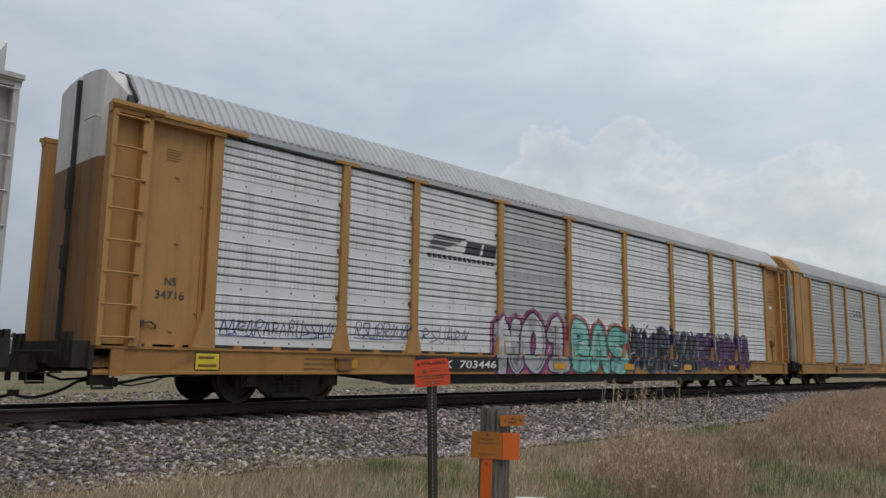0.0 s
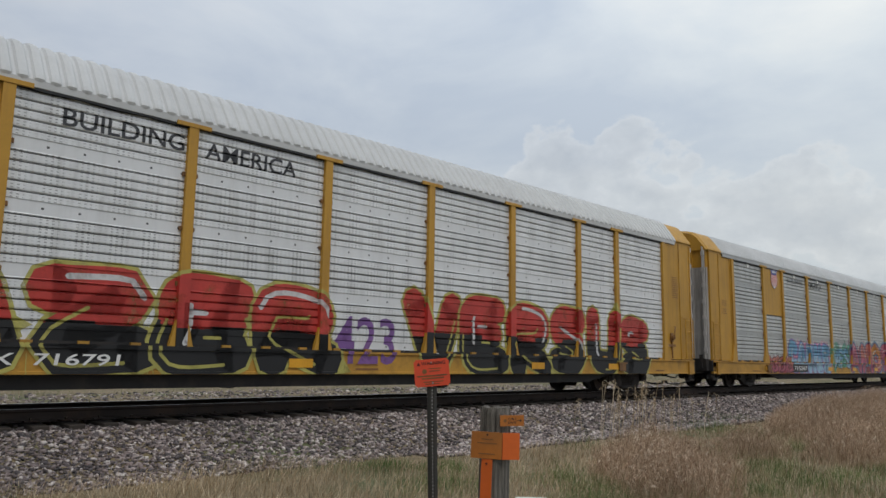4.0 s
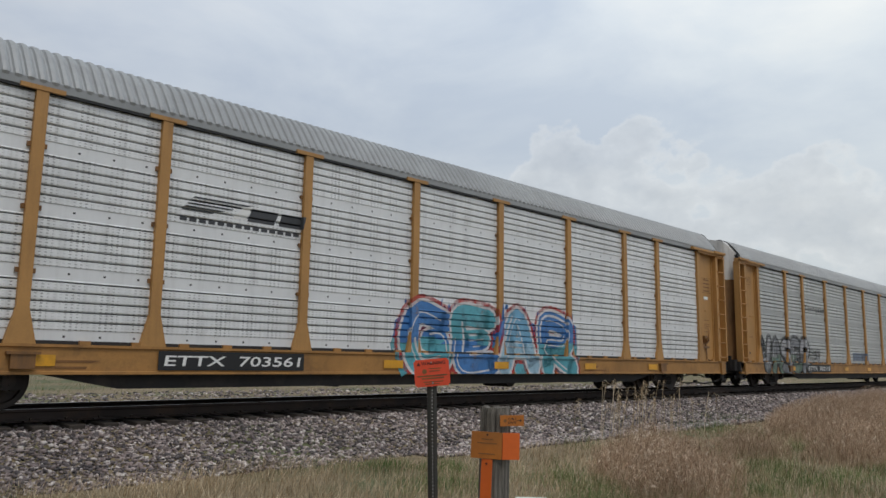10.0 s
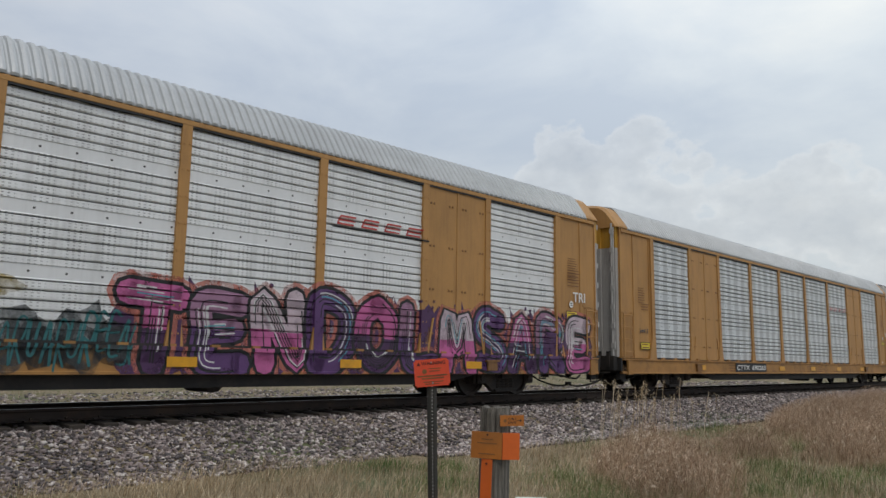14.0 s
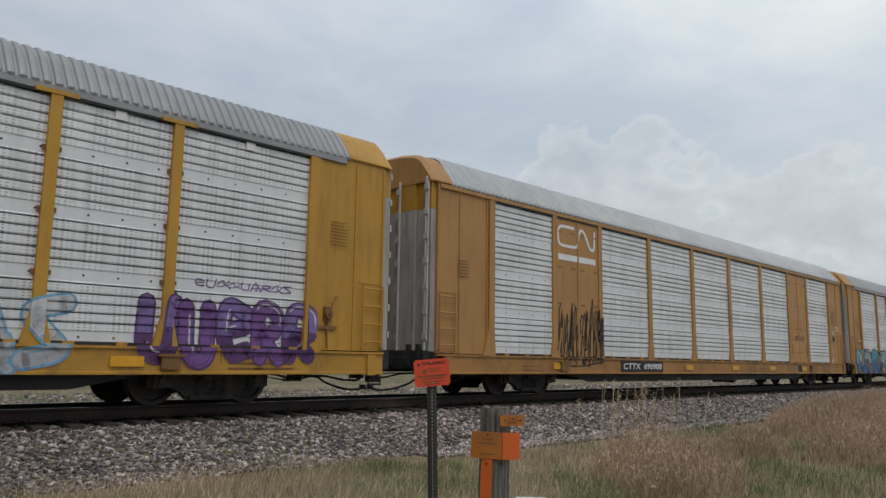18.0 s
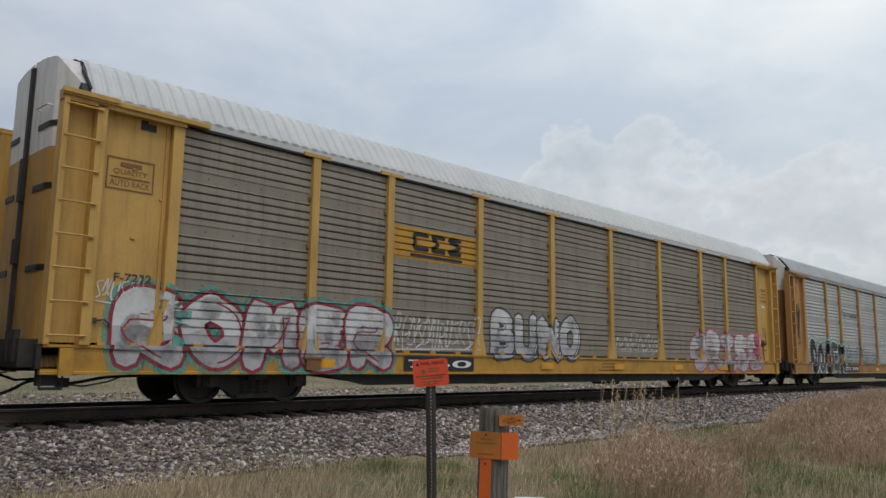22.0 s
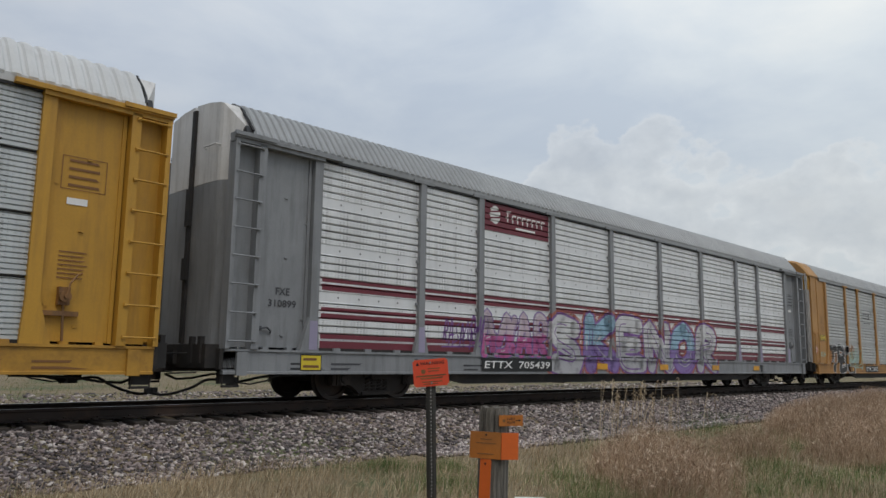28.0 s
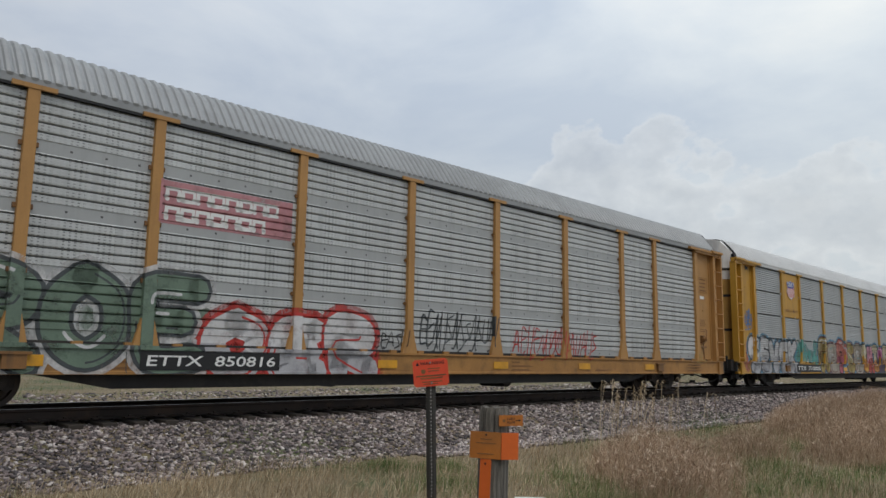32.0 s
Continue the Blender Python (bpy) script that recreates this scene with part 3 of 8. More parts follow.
# ---- drifting cumulus bank, far behind everything ----
def cloud_mat():
    m = bpy.data.materials.new("cumulus")
    m.use_nodes = True
    nt = m.node_tree
    nt.nodes.clear()
    out = nt.nodes.new("ShaderNodeOutputMaterial")
    em = nt.nodes.new("ShaderNodeEmission")
    tr = nt.nodes.new("ShaderNodeBsdfTransparent")
    mx = nt.nodes.new("ShaderNodeMixShader")
    tc = nt.nodes.new("ShaderNodeTexCoord")
    mp = nt.nodes.new("ShaderNodeMapping")
    mp.inputs["Scale"].default_value = (1 / 170, 1 / 170, 1 / 120)
    link(nt, tc.outputs["Object"], mp.inputs[0])
    n = node(nt, "ShaderNodeTexNoise", Scale=1.0, Detail=8, Roughness=0.52)
    n2 = node(nt, "ShaderNodeTexNoise", Scale=2.2, Detail=6, Roughness=0.5)
    link(nt, mp.outputs[0], n.inputs["Vector"])
    link(nt, mp.outputs[0], n2.inputs["Vector"])
    sep = nt.nodes.new("ShaderNodeSeparateXYZ")
    link(nt, tc.outputs["Generated"], sep.inputs[0])
    at = nt.nodes.new("ShaderNodeAttribute")
    at.attribute_name = "cover"
    k = math_node(nt, "ADD", n.outputs[0], at.outputs["Fac"])
    a = ramp(nt, k, [(0.69, (0, 0, 0)), (0.75, (0.42,) * 3), (0.98, (0.5,) * 3)])
    c = mix(nt, 0.35, ramp(nt, k, [(0.73, (0.80, 0.81, 0.80)), (0.79, (0.62, 0.645, 0.66)), (0.93, (0.47, 0.50, 0.53))]), ramp(nt, n2.outputs[0], [(0.35, (0.55, 0.59, 0.64)), (0.62, (0.80, 0.82, 0.83))]))
    link(nt, c, em.inputs[0])
    link(nt, a, mx.inputs[0])
    link(nt, tr.outputs[0], mx.inputs[1])
    link(nt, em.outputs[0], mx.inputs[2])
    link(nt, mx.outputs[0], out.inputs[0])
    return m


def build_clouds():
    R, na, nz = 2500.0, 60, 40
    verts, faces, cov = [], [], []
    for i in range(na + 1):
        az = radians(46 - 46 * i / na)
        for j in range(nz + 1):
            el = radians(0.3 + 24 * j / nz)
            verts.append((R * math.cos(el) * math.cos(az), R * math.cos(el) * math.sin(az), R * math.sin(el)))
            u, v = i / na, j / nz
            # heaped top line: two towers on a long shelf
            top = 0.50 + 0.21 * math.exp(-((u - 0.205) / 0.075) ** 2) + 0.29 * math.exp(-((u - 0.35) / 0.08) ** 2) + 0.12 * math.exp(-((u - 0.72) / 0.2) ** 2) - 0.06 * u
            if u < 0.13:
                top -= (0.13 - u) * 2.5
            cov.append(0.36 if v < top - 0.08 else 0.36 - (v - top + 0.08) * 2.2)
    for i in range(na):
        for j in range(nz):
            a = i * (nz + 1) + j
            faces.append((a, a + 1, a + nz + 2, a + nz + 1))
    me = bpy.data.meshes.new("cloud_bank")
    me.from_pydata(verts, [], faces)
    at = me.attributes.new("cover", "FLOAT", "POINT")
    at.data.foreach_set("value", np.array(cov, dtype=np.float32))
    me.materials.append(cloud_mat())
    ob = new("cloud_bank", me)
    return tagged(ob, "soft white cumulus bank in a grey sky", "cloud", kind="structure")


CLOUDS = build_clouds()
# ---- mesh helpers ----
def box(bm, x0, x1, y0, y1, z0, z1):
    v = [bm.verts.new(p) for p in ((x0, y0, z0), (x1, y0, z0), (x1, y1, z0), (x0, y1, z0), (x0, y0, z1), (x1, y0, z1), (x1, y1, z1), (x0, y1, z1))]
    return [bm.faces.new([v[i] for i in f]) for f in ((3, 2, 1, 0), (4, 5, 6, 7), (0, 1, 5, 4), (1, 2, 6, 5), (2, 3, 7, 6), (3, 0, 4, 7))]


def extrude(bm, a, b):
    """A solid between two rings of points with the same count."""
    va, vb = [bm.verts.new(p) for p in a], [bm.verts.new(p) for p in b]
    n = len(a)
    fs = [bm.faces.new(va[::-1]), bm.faces.new(vb)]
    fs += [bm.faces.new((va[i], va[(i + 1) % n], vb[(i + 1) % n], vb[i])) for i in range(n)]
    return fs


def prism_x(bm, yz, x0, x1):
    return extrude(bm, [(x0, y, z) for y, z in yz], [(x1, y, z) for y, z in yz])


def prism_y(bm, xz, y0, y1):
    return extrude(bm, [(x, y0, z) for x, z in xz], [(x, y1, z) for x, z in xz])


def prism_z(bm, xy, z0, z1):
    return extrude(bm, [(x, y, z0) for x, y in xy], [(x, y, z1) for x, y in xy])


def tube(bm, pts, r, n=6):
    """A round bar along a line of points."""
    pts = [Vector(p) for p in pts]
    rings = []
    for i, p in enumerate(pts):
        d = (pts[min(i + 1, len(pts) - 1)] - pts[max(i - 1, 0)]).normalized()
        s = d.cross(Vector((0, 0, 1)) if abs(d.z) < 0.9 else Vector((0, 1, 0))).normalized()
        u = d.cross(s)
        rings.append([bm.verts.new(p + (s * math.cos(2 * math.pi * k / n) + u * math.sin(2 * math.pi * k / n)) * r) for k in range(n)])
    for a, b in zip(rings, rings[1:]):
        for k in range(n):
            bm.faces.new((a[k], a[(k + 1) % n], b[(k + 1) % n], b[k]))
    bm.faces.new(rings[0][::-1])
    bm.faces.new(rings[-1])


def disc_y(bm, cx, cz, r, y0, y1, n=24, rings=()):
    """A turned solid about an axis along y: rings of (radius, y)."""
    prof = rings or [(r, y0), (r, y1)]
    loops = [[bm.verts.new((cx + rr * math.cos(2 * math.pi * k / n), y, cz + rr * math.sin(2 * math.pi * k / n))) for k in range(n)] for rr, y in prof]
    for a, b in zip(loops, loops[1:]):
        for k in range(n):
            bm.faces.new((a[k], b[k], b[(k + 1) % n], a[(k + 1) % n]))
    bm.faces.new(loops[0])
    bm.faces.new(loops[-1][::-1])


MESH = {}


def mesh_of(key, make, *mats):
    """The mesh for a key, built once. make(bm) fills it."""
    k = (key, *(m.name for m in mats))
    if k not in MESH:
        bm = bmesh.new()
        make(bm)
        bmesh.ops.recalc_face_normals(bm, faces=bm.faces)
        me = bpy.data.meshes.new(key if isinstance(key, str) else key[0])
        bm.to_mesh(me)
        bm.free()
        for m in mats:
            me.materials.append(m)
        MESH[k] = me
    return MESH[k]


def part(name, me, parent, at=(0, 0, 0), turn=0.0, label=""):
    ob = new(name, me)
    ob.parent = parent
    ob.matrix_basis = pose(*at, 0, 0, turn)
    if label:
        ob["label"] = label
    return ob


# ---- autorack freight cars ----
# Car space: x along the car (0 at mid length), y away, z up from the rail head. Near side at y = -1.5.
P0 = -11.76                                       # where the first screen panel begins
POSTS = [2.71, 4.63, 7.45, 10.28, 13.10, 15.92, 18.75, 20.67]
EDGES = [0.0, *POSTS, 23.40]
LEAD = -0.19                                      # the leading end bay is a little shorter
F_EDGES = [0.0, 2.45, 4.58, 7.33, 10.17, 13.00, 15.83, 18.60, 20.66, 23.40]
ZB, ZT = 0.97, 4.62                               # foot and head of the panels
FACE = -1.44                                      # outer plane of the panels
RIB = 0.1435


def ribs(style):
    """The panel's outline from bottom to top as (inset, height)."""
    h = ZT - ZB
    p = []
    if style == "rib":
        z = 0.0
        bay = h / 4
        for b in range(4):
            z = b * bay
            p += [(0.012, z), (0.012, z + 0.19)]
            z += 0.19
            for k in range(5):
                a = z + k * RIB
                p += [(0.0, a + 0.006), (0.0, a + 0.100), (0.045, a + 0.111), (0.045, a + 0.123), (0.004, a + 0.134)]
        p += [(0.012, h)]
    else:
        bay = h / 4
        for b in range(4):
            z = b * bay
            n = 11
            q = (bay - 0.05) / n
            p += [(0.06, z), (0.06, z + 0.026), (0.0, z + 0.027)]
            for k in range(n):
                a = z + 0.03 + k * q
                p += [(0.0, a + q * 0.64), (0.034, a + q * 0.74), (0.034, a + q * 0.84), (0.0, a + q * 0.96)]
            p += [(0.05, z + bay - 0.012)]
        p += [(0.05, h)]
    out, last = [], -1.0
    for y, z in p:
        if z > last + 1e-5:
            out.append((y, z))
            last = z
    return out


RIBS = {s: ribs(s) for s in ("rib", "fine")}


def panel_mesh(width, style, m, z_cut=0.0):
    def make(bm):
        prof = [(y, z) for y, z in RIBS[style] if z <= ZT - ZB - z_cut]
        a = [(0, y, z) for y, z in prof] + [(0, 0.09, prof[-1][1]), (0, 0.09, 0)]
        fs = extrude(bm, a, [(width, y, z) for _, y, z in a])
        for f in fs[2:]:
            # slots between the ribs: a dark colour stands for the shade inside
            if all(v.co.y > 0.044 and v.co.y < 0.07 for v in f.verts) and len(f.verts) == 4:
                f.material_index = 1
    return mesh_of(("screen_panel", round(width, 3), style, z_cut), make, m, M["slot_soft"] if "weathered" in m.name else M["slot"])


def post_mesh(kind, m):
    def make(bm):
        if kind == "cap":
            box(bm, -0.085, 0.085, FACE - 0.075, FACE + 0.02, ZB + 0.48, ZT + 0.0)
            extrude(bm, [(-0.21, FACE - 0.075, ZB - 0.02), (0.21, FACE - 0.075, ZB - 0.02), (0.21, FACE + 0.02, ZB - 0.02), (-0.21, FACE + 0.02, ZB - 0.02)],
                    [(-0.085, FACE - 0.077, ZB + 0.48), (0.085, FACE - 0.077, ZB + 0.48), (0.085, FACE + 0.02, ZB + 0.48), (-0.085, FACE + 0.02, ZB + 0.48)])
            box(bm, -0.31, 0.31, FACE - 0.088, FACE + 0.02, ZT - 0.012, ZT + 0.055)
        elif kind == "flush":
            box(bm, -0.09, 0.09, FACE - 0.05, FACE + 0.02, ZB - 0.02, ZT + 0.02)
            extrude(bm, [(-0.16, FACE - 0.052, ZB - 0.02), (0.16, FACE - 0.052, ZB - 0.02), (0.16, FACE, ZB - 0.02), (-0.16, FACE, ZB - 0.02)],
                    [(-0.088, FACE - 0.052, ZB + 0.5), (0.088, FACE - 0.052, ZB + 0.5), (0.088, FACE, ZB + 0.5), (-0.088, FACE, ZB + 0.5)])
            for z in np.arange(ZB + 0.2, ZT, 0.45):
                for x in (-0.05, 0.05):
                    box(bm, x - 0.014, x + 0.014, FACE - 0.062, FACE - 0.045, z - 0.014, z + 0.014)
        else:
            box(bm, 0, 0.19, FACE - 0.075, FACE + 0.02, ZB + 0.6, ZT + 0.0)
            extrude(bm, [(-0.20, FACE - 0.075, ZB - 0.06), (0.21, FACE - 0.075, ZB - 0.06), (0.21, FACE + 0.02, ZB - 0.06), (-0.20, FACE + 0.02, ZB - 0.06)],
                    [(0.0, FACE - 0.077, ZB + 0.6), (0.19, FACE - 0.077, ZB + 0.6), (0.19, FACE + 0.02, ZB + 0.6), (0.0, FACE + 0.02, ZB + 0.6)])
    return mesh_of(("post", kind), make, m)


def make_sill(bm):
    # channel-like side sill with a thicker lip along the top, fish-bellied centre sill is a part of its own
    prism_x(bm, [(-1.52, 0.52), (-1.52, 0.56), (-1.50, 0.57), (-1.50, 0.90), (-1.53, 0.91), (-1.53, 0.95), (-1.40, 0.95), (-1.40, 0.52)], -13.68, 13.68 + LEAD)
    # tie-down lugs between the sill and the panels
    for k in range(30):
        x = P0 + 0.4 + k * 0.78
        box(bm, x, x + 0.16, -1.50, -1.42, 0.95, 1.006)
    for x in (-13.45, 13.25 + LEAD):
        box(bm, x, x + 0.2, -1.56, -1.5, 0.5, 0.9)


# the roof's outline from the eave to the middle: steep straight flanks and a flat crown
ROOF_SEC = [(-1.475, 4.735), (-1.478, 4.765), (-1.445, 4.83), (-1.31, 5.02), (-1.15, 5.235), (-1.04, 5.345), (-0.93, 5.41), (-0.75, 5.455), (-0.4, 5.505), (0.0, 5.525)]


def make_gap_shade(bm):
    # a black strip stands in for the shade between the sill and the panels
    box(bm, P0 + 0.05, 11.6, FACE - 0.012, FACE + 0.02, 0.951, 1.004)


def make_roof(bm, x0, x1, gauge=0.165, rise=0.0):
    sec = [(y, z + rise * min(1.0, (z - 4.735) / 0.6)) for y, z in ROOF_SEC]
    sec = sec + [(-y, z) for y, z in sec[-2::-1]]
    nrm = []
    for i in range(len(sec)):
        a, b = sec[max(i - 1, 0)], sec[min(i + 1, len(sec) - 1)]
        d = Vector((b[0] - a[0], b[1] - a[1])).normalized()
        nrm.append((-d.y, d.x))
    xs, pitch = [], gauge
    n = int((x1 - x0) / pitch)
    pitch = (x1 - x0) / n
    for k in range(n):
        for f, hgt in ((0.0, 0.0), (0.10, 0.002), (0.24, 0.030), (0.5, 0.038), (0.76, 0.030), (0.90, 0.002)):
            xs.append((x0 + (k + f) * pitch, hgt))
    xs.append((x1, 0))
    taper = [0.7] + [1.0] * (len(sec) - 2) + [0.7]
    prev = None
    for x, hgt in xs:
        row = [bm.verts.new((x, y + nx * hgt * taper[i], z + nz * hgt * taper[i])) for i, ((y, z), (nx, nz)) in enumerate(zip(sec, nrm))]
        if prev:
            for i in range(len(sec) - 1):
                bm.faces.new((prev[i], row[i], row[i + 1], prev[i + 1]))
        prev = row


def make_eave(bm, half=13.2, hgt=0.15):
    prism_x(bm, [(-1.475, 4.63), (-1.495, 4.64), (-1.495, 4.62 + hgt), (-1.475, 4.64 + hgt), (-1.38, 4.64 + hgt), (-1.38, 4.63)], -half, half + LEAD)


def make_eave_gap(bm):
    # black strip added for the dark gap line over the panels, sagging here and there
    low = [(-11.74 + k * 0.51, 4.607 - 0.014 * math.sin(k * 1.7) ** 2) for k in range(47)]
    prism_y(bm, low + [(low[-1][0], 4.640), (low[0][0], 4.640)], -1.487, -1.42)


def make_beam(bm):
    # heavy header beam over the end bay, with a lip
    prism_x(bm, [(-1.60, 4.63), (-1.60, 4.70), (-1.56, 4.715), (-1.40, 4.715), (-1.40, 4.63)], -13.72, -11.35)
    box(bm, -13.72, -11.75, -1.56, -1.42, 4.56, 4.63)
    box(bm, -13.74, -12.9, -1.63, -1.58, 4.66, 4.73)


def make_end_plate(bm):
    # corner door of the end bay, set back a little, with edge strips, keeper blocks and a foot rail
    box(bm, -12.98, -11.95, -1.40, -1.34, 0.99, 4.58)
    for x in (-13.0, -12.0):
        box(bm, x - 0.03, x + 0.03, -1.425, -1.36, 0.98, 4.58)
    for x, z in ((-12.52, 1.2), (-12.5, 2.62), (-12.55, 3.72), (-12.08, 1.5), (-12.08, 3.3)):
        box(bm, x, x + 0.07, -1.425, -1.39, z, z + 0.022)
    for x in (-12.9, -12.4, -12.1):
        box(bm, x, x + 0.12, -1.47, -1.36, 0.94, 1.0)


def make_notch(bm):
    # cut-out under the header beam
    prism_y(bm, [(-12.46, 4.40), (-12.20, 4.40), (-12.20, 4.52), (-12.34, 4.52), (-12.34, 4.56), (-12.46, 4.56)], -1.406, -1.36)


def make_lever(bm):
    # bent door lever low on the bay
    tube(bm, [(-12.95, -1.44, 1.32), (-12.82, -1.45, 1.34), (-12.74, -1.45, 1.28), (-12.74, -1.42, 1.24)], 0.017, 6)
    box(bm, -12.98, -12.93, -1.45, -1.39, 1.28, 1.36)


def make_ladder(bm):
    box(bm, -13.62, -13.20, -1.38, -1.34, 0.98, 4.6)


def make_outer_stile(bm):
    box(bm, -13.70, -13.62, -1.58, -1.36, 0.95, 4.6)


def make_inner_stile(bm):
    box(bm, -13.20, -13.05, -1.56, -1.36, 0.95, 4.6)


def make_rung(bm):
    tube(bm, [(-13.66, -1.585, 0), (-13.13, -1.585, 0)], 0.016)
    for x in (-13.64, -13.15):
        box(bm, x - 0.025, x + 0.025, -1.59, -1.55, -0.025, 0.025)


def make_grab_rail(bm):
    tube(bm, [(0, -1.47, 1.0), (0, -1.53, 1.02), (0, -1.53, 2.25), (0, -1.47, 2.27)], 0.018)


def make_grab_rung(bm):
    tube(bm, [(-13.62, -1.53, 0), (-13.12, -1.53, 0)], 0.016)


def make_corner_plate(bm):
    # smooth corner sheet of the enclosed cars, with a vertical seam and a stiffener
    box(bm, -13.66, -11.94, -1.45, -1.36, 0.97, 4.775)
    for x in (-13.66, -12.95, -12.02):
        box(bm, x, x + 0.05, -1.472, -1.44, 0.97, 4.70)
    box(bm, -13.6, -13.05, -1.462, -1.44, 2.3, 2.36)
    for z in np.arange(1.2, 4.7, 0.5):
        box(bm, -13.0, -12.97, -1.462, -1.44, z, z + 0.03)


LEAF = [(-1.37, -13.30), (-1.335, -13.37), (-0.97, -13.635), (-0.90, -13.655), (-0.5, -13.665), (-0.05, -13.67)]


def leaf_plan(s, grow=0.0, cut=None):
    xy = [(x - grow, y * s) for y, x in LEAF] + [(x + 0.06, y * s) for y, x in LEAF[::-1]]
    return xy if s > 0 else xy[::-1]


def make_leaf(bm, s):
    # one curved leaf of the end door
    prism_z(bm, leaf_plan(s), 1.02, 3.95)


def roof_line(y):
    """Height of the roof's outline over the car's width."""
    return float(np.interp(-abs(y), [q[0] for q in ROOF_SEC], [q[1] for q in ROOF_SEC]))


def make_leaf_head(bm, s):
    # its white head, closing under the roof
    prism_z(bm, leaf_plan(s), 3.955, 4.75)
    prev = None
    for y, x in LEAF:
        z = roof_line(y) + (0.0 if y > -1.0 else -0.06)
        row = [bm.verts.new(p) for p in ((x, y * s, 4.74), (x, y * s, z), (-13.26, y * s, z), (-13.26, y * s, 4.74))]
        if prev:
            for i in range(4):
                bm.faces.new((prev[i], prev[(i + 1) % 4], row[(i + 1) % 4], row[i]))
        else:
            bm.faces.new(row[::-1])
        prev = row
    bm.faces.new(prev)


def make_grab(bm):
    tube(bm, [(-13.60, -0.95, 4.6), (-13.72, -0.92, 4.62), (-13.74, -0.5, 4.62), (-13.64, -0.46, 4.6)], 0.014)


def make_door_rod(bm):
    prism_z(bm, [(-13.72, -0.09), (-13.72, 0.03), (-13.645, 0.03), (-13.645, -0.09)], 1.05, 5.42)
    box(bm, -13.75, -13.70, -0.13, 0.06, 2.2, 2.6)
    box(bm, -13.75, -13.70, -0.12, 0.05, 3.2, 3.9)


def make_slot(bm, s):
    plan = [(-1.30, -13.404), (-0.97, -13.643), (-0.90, -13.664), (-0.45, -13.675)]
    xy = [(x - 0.006, y * s) for y, x in plan] + [(x + 0.03, y * s) for y, x in plan[::-1]]
    prism_z(bm, xy if s > 0 else xy[::-1], 0, 0.09)


def make_hoop(bm):
    # dark rubber hoop where the end doors meet the ribbed roof, torn loose a little
    ys = np.linspace(-1.44, 1.44, 25)
    tube(bm, [(-13.29 - 0.05 * math.sin(i * 0.9) ** 2, y, roof_line(y) + 0.005 + 0.025 * math.sin(i * 1.3)) for i, y in enumerate(ys)], 0.028, 6)
    # gap at the corner where the sheet has pulled away
    for s in (-1, 1):
        prism_x(bm, [(1.46 * s, 4.76), (1.38 * s, 4.93), (1.30 * s, 4.86), (1.34 * s, 4.76)], -13.42, -13.27)


def make_cap_end(bm, inner=-12.7):
    # smooth painted roof end of the enclosed cars
    sec = [(y * 1.005, z + 0.022) for y, z in ROOF_SEC]
    sec = sec + [(-y, z) for y, z in sec[-2::-1]]
    rows = [[bm.verts.new((x, y * k, 4.72 + (z - 4.72) * k2)) for y, z in sec] for x, k, k2 in ((-13.86, 0.97, 0.90), (-13.74, 1.0, 1.0), (inner, 1.0, 1.0))]
    for a, b in zip(rows, rows[1:]):
        for i in range(len(sec) - 1):
            bm.faces.new((a[i], b[i], b[i + 1], a[i + 1]))
    bm.faces.new(rows[0])


def make_flat_door(bm, z0, z1):
    # bi-fold end doors with upright corrugations
    front = []
    for i in range(6):
        y = -1.40 + i * 0.4667
        d = 0.05 if i % 2 else 0.0
        front += [(-13.80 - d, y), (-13.80 - d, y + 0.4667)]
    prism_z(bm, (front + [(-13.66, 1.40), (-13.66, -1.40)])[::-1], z0, z1)


def make_door_bar(bm, z0=1.0, z1=4.86):
    tube(bm, [(-13.89, 0, z0), (-13.89, 0, z1)], 0.03, 8)


def make_hinge_strip(bm):
    box(bm, -13.9, -13.87, -0.02, 0.02, 1.2, 4.75)
    for z in np.arange(1.25, 4.7, 0.55):
        box(bm, -13.93, -13.88, -0.03, 0.09, z, z + 0.14)


def make_end_frame(bm):
    box(bm, -13.95, -13.55, -1.38, 1.38, 0.62, 1.02)
    box(bm, -13.75, -13.4, -1.5, 1.5, 0.60, 0.95)
    box(bm, -14.02, -13.9, -0.4, 0.4, 0.68, 0.92)
    for y in (-1.2, -0.9, 0.9, 1.2):
        box(bm, -13.98, -13.9, y - 0.05, y + 0.05, 0.7, 1.15)
    for s in (-1, 1):
        box(bm, -13.68, -13.4, 1.36 * s - 0.06, 1.36 * s + 0.06, 0.36, 0.62)
        box(bm, -13.66, -13.35, 1.46 * s - 0.03, 1.46 * s + 0.03, 0.30, 0.34)
        tube(bm, [(-13.66, 1.46 * s, 0.32), (-13.66, 1.48 * s, 0.6)], 0.015)
        tube(bm, [(-13.36, 1.46 * s, 0.32), (-13.36, 1.48 * s, 0.6)], 0.015)


def make_cross_tie(bm):
    tube(bm, [(-14.02, -0.9, 0.86), (-14.1, -0.85, 0.86), (-14.1, 0.85, 0.86), (-14.02, 0.9, 0.86)], 0.016)


def make_coupler(bm):
    box(bm, -14.02, -13.3, -0.13, 0.13, 0.56, 0.78)
    prism_z(bm, [(-14.02, -0.12), (-14.16, -0.17), (-14.3, -0.16), (-14.30, -0.05), (-14.2, -0.03), (-14.2, 0.06), (-14.29, 0.1), (-14.24, 0.17), (-14.02, 0.12)][::-1], 0.53, 0.81)
    box(bm, -14.2, -14.14, -0.05, 0.05, 0.4, 0.55)
    tube(bm, [(-14.0, -0.1, 0.5), (-14.1, -0.5, 0.52), (-14.05, -1.3, 0.55)], 0.014)


